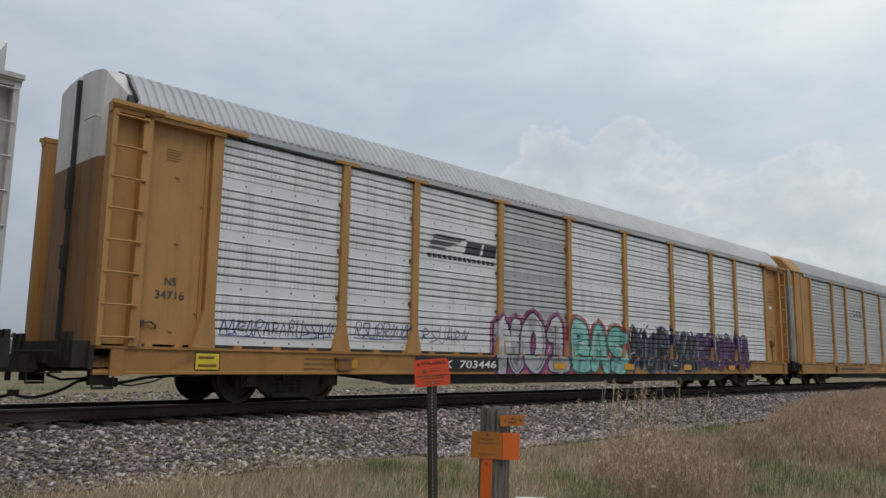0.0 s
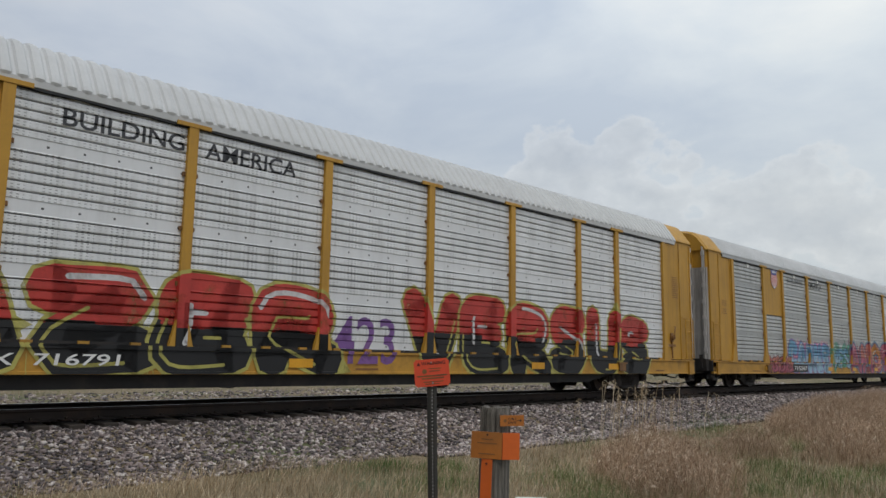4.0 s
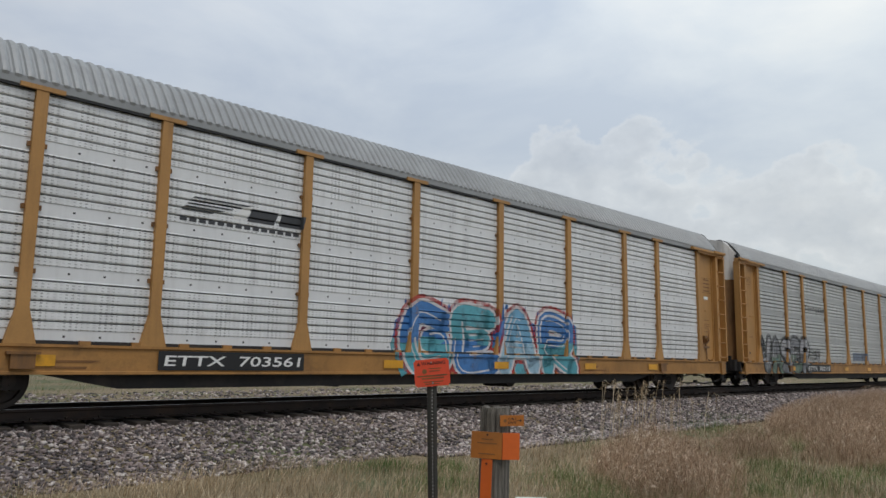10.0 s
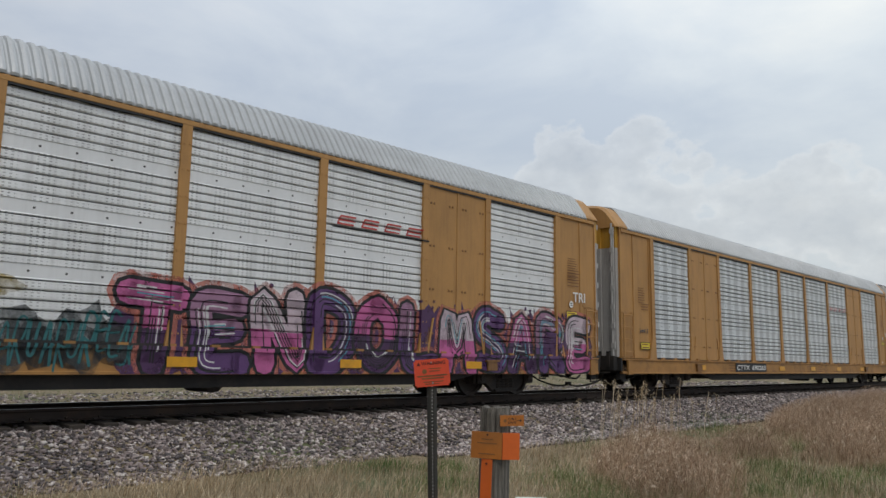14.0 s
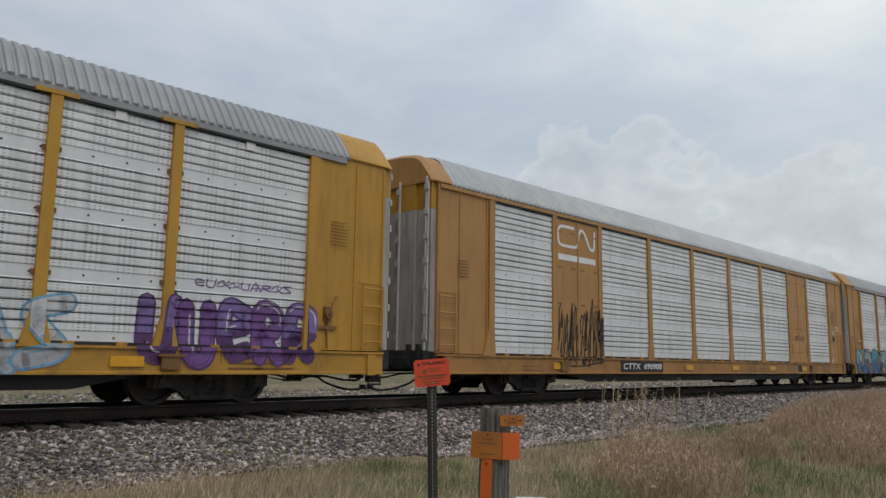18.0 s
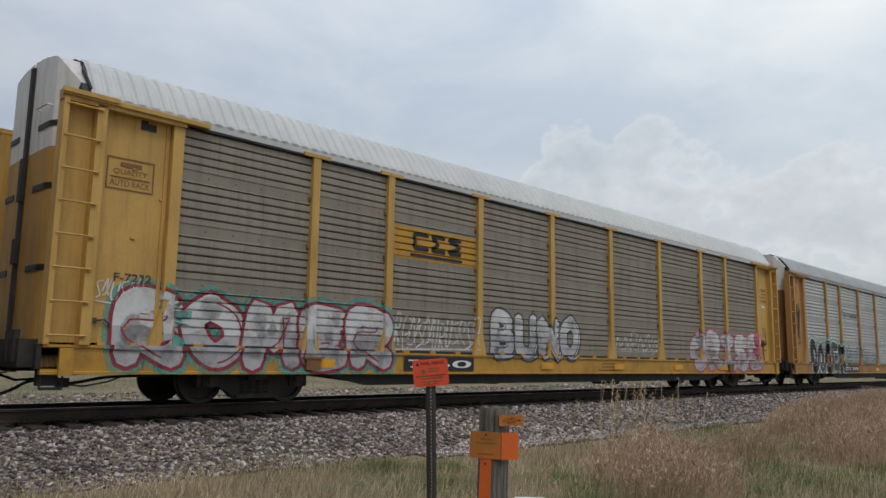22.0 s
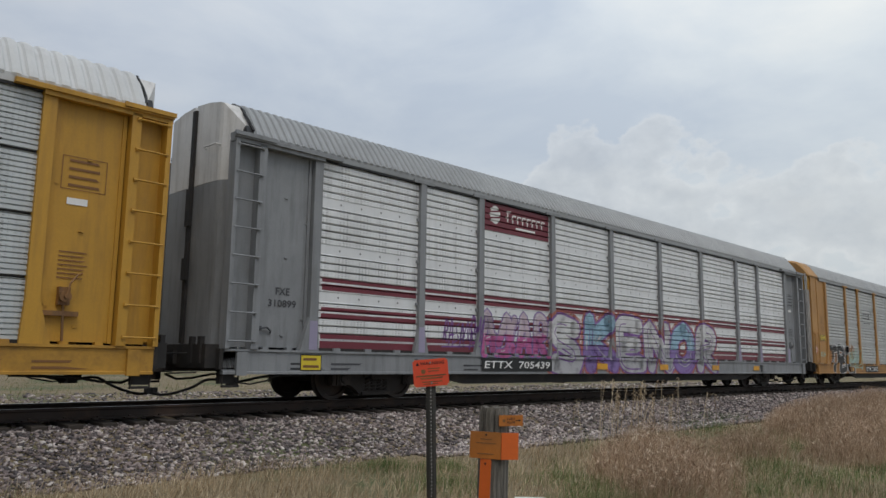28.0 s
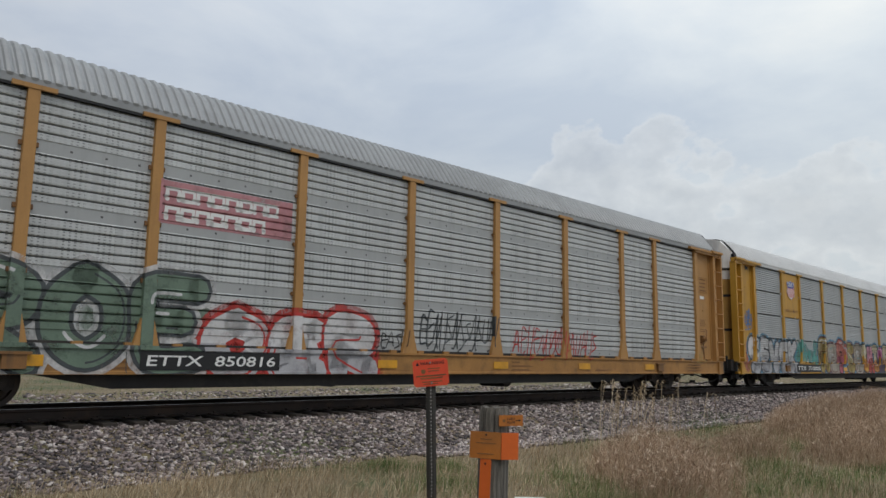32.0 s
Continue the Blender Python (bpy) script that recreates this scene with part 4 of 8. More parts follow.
def make_hose(bm):
    pts = [(-11.6, -0.98, 0.50), (-12.5, -0.98, 0.47), (-12.9, -0.97, 0.40), (-13.2, -0.95, 0.37), (-13.45, -0.90, 0.42), (-13.62, -0.82, 0.40), (-13.8, -0.72, 0.28), (-14.0, -0.42, 0.17), (-14.14, -0.2, 0.145), (-14.26, 0.0, 0.19)]
    tube(bm, [tuple(p) for p in curve_line(pts)], 0.026, 6)
    box(bm, -14.29, -14.20, -0.06, 0.06, 0.16, 0.26)
    tube(bm, [(-11.6, 0.98, 0.50), (-12.5, 0.98, 0.47), (-12.9, 0.97, 0.40), (-13.25, 0.95, 0.38), (-13.5, 0.90, 0.47)], 0.024, 6)
    tube(bm, [(-12.3, -1.15, 0.5), (-12.6, -1.18, 0.40), (-12.95, -1.2, 0.34), (-13.2, -1.2, 0.37), (-13.4, -1.2, 0.48)], 0.014, 5)
    box(bm, -13.25, -13.1, -1.04, -0.88, 0.32, 0.46)


def curve_line(ctrl, n=4):
    """A smooth line through points in space."""
    c = [Vector(p) for p in ctrl]
    c = [c[0] * 2 - c[1]] + c + [c[-1] * 2 - c[-2]]
    out = []
    for i in range(1, len(c) - 2):
        p0, p1, p2, p3 = c[i - 1:i + 3]
        for k in range(n):
            t = k / n
            out.append(0.5 * ((2 * p1) + (p2 - p0) * t + (2 * p0 - 5 * p1 + 4 * p2 - p3) * t * t + (3 * p1 - p0 - 3 * p2 + p3) * t ** 3))
    return out + [c[-2]]


def make_centre_sill(bm):
    prism_y(bm, [(-13.4, 0.56), (-13.4, 0.9), (13.4, 0.9), (13.4, 0.56), (8.2, 0.50), (6.6, 0.32), (-6.6, 0.32), (-8.2, 0.50)][::-1], -0.4, 0.4)
    for x in np.arange(-12.5, 12.6, 1.25):
        box(bm, x - 0.06, x + 0.06, -1.4, 1.4, 0.60, 0.86)
    prism_y(bm, [(-8.75, 0.53), (8.75, 0.53), (7.55, 0.30), (-7.55, 0.30)], -1.36, -1.28)


def make_gear(bm):
    # brake cylinder, reservoir and pipes slung under the deck
    disc_y(bm, -3.0, 0.42, 0.16, -0.9, -0.5, 12)
    disc_y(bm, 2.2, 0.40, 0.2, -1.1, -0.3, 12)
    tube(bm, [(-8.0, -0.8, 0.5), (-3.0, -0.85, 0.45), (2.0, -0.85, 0.44), (8.0, -0.8, 0.5)], 0.02)
    for x in (-6.0, 5.2):
        box(bm, x, x + 0.35, -1.25, -0.9, 0.38, 0.56)


def make_floor(bm):
    box(bm, -13.5, 13.5, -1.38, 1.38, 0.90, 0.955)
    for z in (2.35, 3.6):
        box(bm, -13.3, 13.3, -1.3, 1.3, z, z + 0.05)


def make_side_frame(bm):
    # cast side frame with sloped arms, spring nest and bearing pockets
    y0, y1 = -1.12, -0.98
    out = [(-1.12, 0.30), (-1.12, 0.52), (-0.70, 0.56), (-0.42, 0.66), (0.42, 0.66), (0.70, 0.56), (1.12, 0.52), (1.12, 0.30), (0.98, 0.28), (0.80, 0.36), (0.52, 0.20), (0.42, 0.10), (-0.42, 0.10), (-0.52, 0.20), (-0.80, 0.36), (-0.98, 0.28)]
    prism_y(bm, out, y0, y1)
    box(bm, -0.34, 0.34, -1.16, -0.96, 0.46, 0.60)
    box(bm, -0.40, 0.40, -1.18, -0.96, 0.10, 0.16)
    for x in (-0.875, 0.875):
        box(bm, x - 0.16, x + 0.16, -1.17, -0.96, 0.30, 0.56)


def make_springs(bm):
    pts = []
    for i, x in enumerate((-0.24, -0.08, 0.08, 0.24)):
        run = [(x + 0.055 * math.cos(a), -1.11 + 0.055 * math.sin(a), 0.17 + 0.29 * a / (2 * math.pi * 4.5)) for a in np.linspace(0, 2 * math.pi * 4.5, 32)]
        pts += run if i % 2 == 0 else run[::-1]
    tube(bm, pts, 0.016, 5)


def disc_y_z(bm, cx, cy, r, z0, z1, n=8):
    a = [(cx + r * math.cos(2 * math.pi * k / n), cy + r * math.sin(2 * math.pi * k / n)) for k in range(n)]
    prism_z(bm, a, z0, z1)


def make_bolster(bm):
    prism_x(bm, [(-1.22, 0.42), (-1.22, 0.56), (-0.7, 0.62), (0.7, 0.62), (1.22, 0.56), (1.22, 0.42), (0.6, 0.3), (-0.6, 0.3)], -0.2, 0.2)
    for x in (-0.6, 0.6):
        prism_x(bm, [(-1.0, 0.30), (-1.0, 0.38), (1.0, 0.38), (1.0, 0.30)], x - 0.05, x + 0.05)


WHEEL_R = 0.42


def make_wheelset(bm):
    # axle, two wheels with flange and dished plate, bearing caps with bolts; origin on the axle
    disc_y(bm, 0, 0, 0.08, -1.0, 1.0, 10)
    for s in (-1, 1):
        r = [(0.16, 0.80), (0.17, 0.76), (0.33, 0.755), (0.345, 0.80), (WHEEL_R, 0.80), (WHEEL_R, 0.72), (WHEEL_R + 0.025, 0.70), (WHEEL_R + 0.025, 0.675), (0.345, 0.67), (0.33, 0.72), (0.17, 0.70), (0.15, 0.66)]
        disc_y(bm, 0, 0, 0, 0, 0, 28, [(rr, y * s) for rr, y in (r if s > 0 else r)])
        disc_y(bm, 0, 0, 0.13, 0.98 * s, 1.19 * s, 14)
        disc_y(bm, 0, 0, 0.09, 1.19 * s, 1.22 * s, 10)
        for k in range(3):
            a = 2 * math.pi * k / 3
            disc_y(bm, 0.06 * math.cos(a), 0.06 * math.sin(a), 0.018, 1.22 * s, 1.24 * s, 6)


def make_brake(bm):
    # hand brake: chain box with a round gear case, a bent lever and a shelf
    box(bm, 12.2, 12.36, -1.50, -1.38, 1.52, 1.78)
    disc_y(bm, 12.28, 1.64, 0.085, -1.56, -1.49, 14)
    disc_y(bm, 12.28, 1.64, 0.03, -1.60, -1.55, 8)
    box(bm, 11.80, 12.5, -1.49, -1.38, 1.36, 1.43)
    box(bm, 11.80, 11.86, -1.48, -1.38, 1.43, 1.56)
    tube(bm, [(12.28, -1.58, 1.64), (12.33, -1.56, 1.84), (12.44, -1.52, 1.97), (12.52, -1.46, 2.0)], 0.016, 5)
    tube(bm, [(12.28, -1.47, 1.52), (12.30, -1.48, 1.0)], 0.02, 5)


def make_bracket(bm):
    box(bm, 0, 0.075, FACE - 0.03, FACE + 0.01, 0, 0.1)


def make_jack(bm):
    # jacking pad box on the sill by the truck
    box(bm, -0.16, 0.16, -1.57, -1.5, 0.60, 0.80)
    box(bm, -0.22, 0.22, -1.59, -1.5, 0.80, 0.84)


def flip(at):
    return (-at[0], -at[1], at[2])


def both(name, me, car, at=(0, 0, 0), label=""):
    """A part on the near side and its twin on the far side, turned end for end."""
    part(name, me, car, at, 0, label)
    part(name, me, car, flip(at), 180, label)


def build_car(sp):
    """One autorack car; sp says its make, colours and marks. Returns the Empty at its base."""
    car = new("autorack_car")
    car.empty_display_size = 0.5
    kind, style = sp["kind"], sp.get("style", "rib")
    fr, pn, roof = M[sp["frame"]], M[sp["panel"]], M[sp["roof"]]
    doors = {"orange": "door_orange", "amber": "door_orange", "peach": "door_orange", "yellow": "door_yellow", "yellowpale": "door_yellow", "whitepaint": "door_white"}
    door, head = M[sp.get("door", doors.get(sp["frame"], sp["frame"]))], M[sp.get("head", "headwhite")]
    sillm = M[{"orange": "sill_orange", "yellow": "sill_yellow", "peach": "sill_orange", "amber": "sill_orange", "yellowpale": "sill_yellow", "whitepaint": "sill_white"}.get(sp["frame"], sp["frame"])]
    edges = F_EDGES if kind == "flush" else EDGES
    plates = (1, 7) if kind == "flush" else ()
    odd = sp.get("odd", {})
    # side sheets
    half = 0.085 if kind != "flush" else 0.09
    for i, (a, b) in enumerate(zip(edges, edges[1:])):
        if i in plates:
            def make_plate(bm, w=b - a):
                box(bm, 0, w, -0.02, 0.06, 0, ZT - ZB + 0.02)
                box(bm, w / 2 - 0.03, w / 2 + 0.03, -0.035, 0, 0, ZT - ZB)
                for k in range(4):
                    for x in (0.22, w / 2 - 0.22, w / 2 + 0.22, w - 0.22):
                        for dx in (-0.05, 0.05):
                            for f in box(bm, x + dx - 0.02, x + dx + 0.02, -0.032, 0, 0.4 + k * 0.95, 0.445 + k * 0.95):
                                f.material_index = 1
                for s, x0 in ((1, 0.1), (-1, w - 0.1)):
                    prism_y(bm, [(x0, 0.0), (x0 + 0.05 * s, 0.0), (x0 + 0.2 * s, 0.75), (x0 + 0.15 * s, 0.75)], -0.045, 0)
            me = mesh_of(("side_plate", round(b - a, 3)), make_plate, fr, M["brown"])
            both("side_plate", me, car, (P0 + a, FACE, ZB), "solid painted steel side plate")
            continue
        l = a + (half if i else 0.0) - 0.02
        r = b - (half if i < 8 else 0.0) + 0.02
        cut = 0.0
        if i == sp.get("badge_panel", -1):
            cut = (ZT - ZB) * 0.5
        pm = M[odd[i]] if i in odd else pn
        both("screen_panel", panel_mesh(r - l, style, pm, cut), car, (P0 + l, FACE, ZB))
        if cut:
            def make_badge(bm, w=r - l, h=(ZT - ZB) * 0.5):
                box(bm, 0, w, -0.02, 0.05, 0, h)
                for x in (0.05, w - 0.09):
                    box(bm, x, x + 0.04, -0.032, -0.01, 0, h)
            z = ZT - (ZT - ZB) * 0.5 if style == "rib" else ZT - (ZT - ZB) * 0.5
            part("badge_plate", mesh_of(("badge_plate", round(r - l, 3)), make_badge, fr), car, (P0 + l, FACE, z), 0, "smooth painted steel plate between two posts")
    pk = "flush" if kind == "flush" else "cap"
    for e in edges[1:-1]:
        both("post", post_mesh(pk, fr), car, (P0 + e, 0, 0))
    if style == "fine":
        bk = mesh_of("bracket", make_bracket, M["whitepaint"])
        for e in edges[1:-1]:
            for k in (1, 2, 3):
                for s in (-0.15, 0.1, 1.3):
                    part("bracket", bk, car, (P0 + e + s, 0, ZB + k * (ZT - ZB) / 4 - 0.05))
    elif kind != "flush":
        clip = mesh_of("clip", lambda bm: box(bm, 0, 0.05, FACE - 0.025, FACE + 0.015, -0.035, 0.035), M["brown"] if sp["frame"] in ("orange", "amber", "yellow", "yellowpale", "peach") else M["greypaint"])
        for e in edges[1:-1]:
            for k in (1, 2, 3):
                for s in (-0.135, 0.085):
                    part("clip", clip, car, (P0 + e + s, 0, ZB + k * (ZT - ZB) / 4 + 0.095))
    for t in (0, 180):
        # end bays at both ends, both sides
        for mirror in (1, -1):
            holder = None
            name = ("m" if mirror < 0 else "p")

            def mk(fn):
                def go(bm):
                    fn(bm)
                    if mirror < 0:
                        bmesh.ops.scale(bm, vec=(1, -1, 1), verts=bm.verts)
                return go
            ep = mesh_of("end_post" + name, mk(lambda bm: (post_into(bm))), fr)
            part("end_post", ep, car, (LEAD if t else 0, 0, 0), t)
            if kind == "rack":
                part("header_beam", mesh_of("header_beam" + name, mk(make_beam), fr), car, (LEAD if t else 0, 0, 0), t)
                part("end_plate", mesh_of("end_plate" + name, mk(make_end_plate), fr), car, (LEAD if t else 0, 0, 0), t, label="end bay sheet with edge strips and keepers")
                if mirror > 0:
                    part("door_lever", mesh_of("door_lever", make_lever, M["inkgrey"]), car, (LEAD if t else 0, 0, 0), t, label="bent dark door lever")
                    if sp.get("slots"):
                        part("notch", mesh_of("notch", make_notch, M["ink"]), car, (LEAD if t else 0, 0, 0), t, label="dark cut-out under the header")
                lad = part("ladder", mesh_of("ladder" + name, mk(make_ladder), fr), car, (LEAD if t else 0, 0, 0), t, label="full-height corner ladder in the body colour")
                part("stile", mesh_of("outer_stile" + name, mk(make_outer_stile), fr), lad)
                part("stile", mesh_of("inner_stile" + name, mk(make_inner_stile), fr), lad)
                if (t == 0 and mirror > 0) or (t == 180 and mirror < 0):
                    for k in range(8):
                        part("rung", mesh_of("rung" + name, mk(make_rung), fr), lad, (0, 0, 1.08 + k * 0.49))
            else:
                part("corner_plate", mesh_of("corner_plate" + name, mk(make_corner_plate), fr), car, (LEAD if t else 0, 0, 0), t)
                lad = part("ladder", mesh_of("grab_rail" + name, mk(make_grab_rail), fr), car, (0, 0, 0), 0, label="short grab-iron ladder low on the corner")
                lad.matrix_basis = pose(LEAD if t else 0, 0, 0, 0, 0, t) @ pose(-13.12, 0, 0)
                part("stile", lad.data, lad, (-0.5, 0, 0))
                for z in (1.15, 1.5, 1.85, 2.2):
                    part("rung", mesh_of("grab_rung" + name, mk(make_grab_rung), fr), lad, (13.12, 0, z))
        if kind == "rack":
            for sd in (1, -1):
                dr = part("door_leaf", mesh_of(("door_leaf", sd), lambda bm: make_leaf(bm, sd), door), car, (LEAD if t else 0, 0, 0), t, label="curved end door leaf in grimy paint")
                part("door_head", mesh_of(("door_head", sd), lambda bm: make_leaf_head(bm, sd), head), dr, label="dirty white door head and gable")
            part("locking_rod", mesh_of("locking_rod", make_door_rod, M["black"]), dr)
            part("grab_iron", mesh_of("grab", make_grab, head), dr)
            if sp.get("slots"):
                for zs in (2.05, 3.30, 4.28):
                    for sd in (1, -1):
                        part("vent_slot", mesh_of(("vent_slot", sd), lambda bm: make_slot(bm, sd), M["ink"]), dr, (0, 0, zs))
            part("roof_seal", mesh_of("roof_seal", make_hoop, M["ink"]), car, (LEAD if t else 0, 0, 0), t, label="black rubber hoop at the roof end")
        else:
            dr = part("end_door", mesh_of("flat_door", lambda bm: make_flat_door(bm, 1.0, 4.15), M["door_white"]), car, (LEAD if t else 0, 0, 0), t, label="bi-fold end doors, dirty white below")
            part("door_head", mesh_of("flat_head", lambda bm: make_flat_door(bm, 4.155, 4.86), M[sp.get("head", "yellow")]), dr, label="yellow upper end door sheets")
            for y in (-1.33, -0.46, 0.46, 1.33):
                part("lock_bar", mesh_of("door_bar", make_door_bar, M["whitepaint"]), dr, (0, y, 0))
            for y in (-1.38, -0.46, 0.46, 1.30):
                part("hinge_strip", mesh_of("hinge_strip", make_hinge_strip, M["whitepaint"]), dr, (0, y, 0))
            part("roof_cap", mesh_of(("cap_end", kind), lambda bm: make_cap_end(bm, -12.7 if kind == "flex" else -13.22), M[sp.get("cap", sp["frame"])]), car, (LEAD if t else 0, 0, 0), t, label="smooth painted roof end cap")
        part("end_frame", mesh_of("end_frame", make_end_frame, M["black"]), car, (LEAD if t else 0, 0, 0), t)
        part("uncoupling_bar", mesh_of("cross_tie", make_cross_tie, M["black"]), car, (LEAD if t else 0, 0, 0), t)
        part("coupler", mesh_of("coupler", make_coupler, M["truck"]), car, turn=t, label="dusty knuckle coupler")
        part("brake_hose", mesh_of("hose", make_hose, M["ink"]), car, turn=t, label="sagging black air hose")
    rx = {"rack": 13.29, "flex": 12.72, "flush": 13.25}[kind]
    gauge, rise = (0.225, 0.03) if sp["roof"] == "roofwhite" else (0.165, 0.05 if kind == "flush" else 0.0)
    part("roof", mesh_of(("roof", rx, gauge, rise), lambda bm: make_roof(bm, -rx, rx + LEAD, gauge, rise), roof), car, label="curved corrugated metal roof")
    eh = {"rack": (13.1, 0.15), "flex": (12.62, 0.13), "flush": (13.6, 0.09)}[kind]
    both("eave_rail", mesh_of(("eave", *eh), lambda bm: make_eave(bm, *eh), fr if kind == "flush" else roof), car)
    both("eave_seal", mesh_of("eave_seal", make_eave_gap, M["ink"]), car, label="thin black strip over the panels")
    both("side_sill", mesh_of("side_sill", make_sill, sillm), car, label="painted steel side sill with lip")
    both("drain_slot", mesh_of("drain_slot", make_gap_shade, M["black"]), car)
    part("deck", mesh_of("deck", make_floor, M["black"]), car)
    part("centre_sill", mesh_of("centre_sill", make_centre_sill, M["black"]), car)
    part("brake_gear", mesh_of("gear", make_gear, M["black"]), car)
    if kind != "flush":
        part("hand_brake", mesh_of("brake", make_brake, M["brown"] if sp["frame"] in ("orange", "amber", "yellow", "yellowpale", "peach") else M["greypaint"]), car, (LEAD, 0, 0), label="hand brake gear case with lever and shelf")
    if sp.get("tabs"):
        for a, b in zip(edges, edges[1:]):
            part("seal_tab", mesh_of("seal_tab", lambda bm: box(bm, -0.09, 0.09, FACE - 0.03, FACE + 0.01, ZT - 0.16, ZT + 0.02), M[sp["tabs"]]), car, (P0 + (a + b) / 2, 0, 0))
    for x in (-9.0, 9.0):
        part("jacking_pad", mesh_of("jack", make_jack, M["brown"] if sp["frame"] in ("orange", "amber", "yellow", "yellowpale", "peach") else sillm), car, (x, 0, 0))
    wheels = []
    for x in (-9.95, 9.95):
        tr = part("truck", mesh_of("bolster", make_bolster, M["truck"]), car, (x, 0, 0), label="two-axle freight truck, dusty black")
        for t in (0, 180):
            sf = part("side_frame", mesh_of("side_frame", make_side_frame, M["truck"]), tr, turn=t)
            part("spring_nest", mesh_of("springs", make_springs, M["truck"]), tr, turn=t)
        for dx in (-0.875, 0.875):
            w = part("wheelset", mesh_of("wheelset", make_wheelset, M["wheel"]), tr, (dx, 0, WHEEL_R))
            wheels.append((w, x + dx, dx))
    return car, wheels


def post_into(bm):
    box(bm, P0 - 0.19, P0 + 0.0, FACE - 0.075, FACE + 0.1, ZB + 0.6, ZT + 0.0)
    extrude(bm, [(P0 - 0.39, FACE - 0.075, ZB - 0.06), (P0 + 0.04, FACE - 0.075, ZB - 0.06), (P0 + 0.04, FACE + 0.1, ZB - 0.06), (P0 - 0.39, FACE + 0.1, ZB - 0.06)],
            [(P0 - 0.19, FACE - 0.077, ZB + 0.6), (P0, FACE - 0.077, ZB + 0.6), (P0, FACE + 0.1, ZB + 0.6), (P0 - 0.19, FACE + 0.1, ZB + 0.6)])
# ---- the train ----
PITCH_CARS, SPEED, START = 28.5, 19.3905, 6.467 - P0
TRACK_Y, CANT = 13.147, -1.107
TRAIN = []
# slack in the couplers: how far each car stands ahead of an even spacing
SLACK = [0.0, 0.02, -0.02, -0.01, -0.085, -0.08, -0.02, -0.06, -0.02, 0.09, -0.10, -0.03, -0.09, 0.20, 0.0, -0.05, -0.09, -0.075, -0.09, -0.08, 0.0, 0.115, -0.07, 0.075]


def advance(t):
    """How far the train has gone after t seconds: it gathers a little way past mid clip."""
    return SPEED * t + 0.7 * min(max((t - 18.0) / 9.0, 0.0), 1.0)


SPECS = [
    dict(kind="flex", frame="orange", panel="grey", roof="roofgrey", label="orange autorack car with dull galvanised panels"),
    dict(kind="rack", frame="orange", panel="silver", roof="roofsilver", odd={3: "grey"}, label="orange autorack car, bright galvanised panels, blue and purple graffiti"),
    dict(kind="rack", frame="whitepaint", panel="pale", roof="roofgrey", style="rib", odd={1: "silver"}, label="white autorack car with pale panels, small red badge"),
    dict(kind="flex", frame="yellow", panel="grey", roof="roofsilver", odd={7: "silver"}, badge_panel=1, tabs="white", label="yellow autorack car with a long mural of graffiti"),
    dict(kind="flex", frame="yellow", panel="silver", roof="roofwhite", badge_panel=1, label="yellow autorack car with shield badge, red and black graffiti"),
    dict(kind="rack", frame="yellowpale", panel="dark", style="fine", roof="roofwhite", slots=1, badge_panel=1, tabs="greypaint", odd={0: "mid", 1: "mid", 7: "mid"}, label="yellow autorack car, dark weathered panels, shield badge"),
    dict(kind="rack", frame="amber", panel="grey", roof="roofgrey", label="amber autorack car, dull panels, mint and white graffiti"),
    dict(kind="rack", frame="orange", panel="grey", roof="roofgrey", label="orange autorack car, dull panels, chrome graffiti"),
    dict(kind="rack", frame="orange", panel="silver", roof="roofgrey", label="orange autorack car, bright panels, blue and red graffiti"),
    dict(kind="rack", frame="orange", panel="silver", roof="roofgrey", label="orange autorack car, bright panels, teal and violet graffiti"),
    dict(kind="flush", frame="orange", panel="silver_band", roof="roofsilver", label="orange autorack car with solid plates and clouded panels"),
    dict(kind="flush", frame="orange", panel="silver", roof="roofsilver", label="orange autorack car with solid plates, long pink graffiti"),
    dict(kind="flex", frame="orange", panel="silver", roof="roofgrey", label="orange autorack car, bright panels, turquoise graffiti"),
    dict(kind="flush", frame="orange", panel="silver", roof="roofsilver", label="orange autorack car with solid plates and white monogram"),
    dict(kind="flex", frame="yellow", panel="silver", roof="roofgrey", badge_panel=1, tabs="white", label="yellow autorack car with shield badge, green graffiti"),
    dict(kind="rack", frame="orange", panel="greyband", roof="roofgrey", label="orange autorack car, banded panels, black and mint graffiti"),
    dict(kind="rack", frame="yellowpale", panel="brownpanel", roof="roofwhite", slots=1, label="yellow autorack car, brown weathered panels, red and white graffiti"),
    dict(kind="rack", frame="peach", panel="greyline", style="fine", roof="roofwhite", slots=1, badge_panel=1, label="faded orange autorack car, grey panels, teal graffiti"),
    dict(kind="rack", frame="whitepaint", panel="silver", roof="roofgrey", label="white autorack car, bright panels, blue graffiti"),
    dict(kind="flex", frame="orange", panel="grey", roof="roofgrey", label="orange autorack car, dull panels, black and orange graffiti"),
    dict(kind="rack", frame="greypaint", panel="silver", roof="roofgrey", door="greypaint", label="grey autorack car with maroon stripes and graffiti"),
    dict(kind="rack", frame="yellow", panel="pale", style="fine", roof="roofwhite", slots=1, badge_panel=1, label="bright yellow autorack car, clean ribbed panels, shield badge"),
    dict(kind="rack", frame="yellow", panel="greyline", style="fine", roof="roofwhite", slots=1, badge_panel=1, label="yellow autorack car, long colourful graffiti"),
    dict(kind="rack", frame="orange", panel="grey", roof="roofgrey", label="orange autorack car, dull panels, faded pink sign, graffiti"),
]

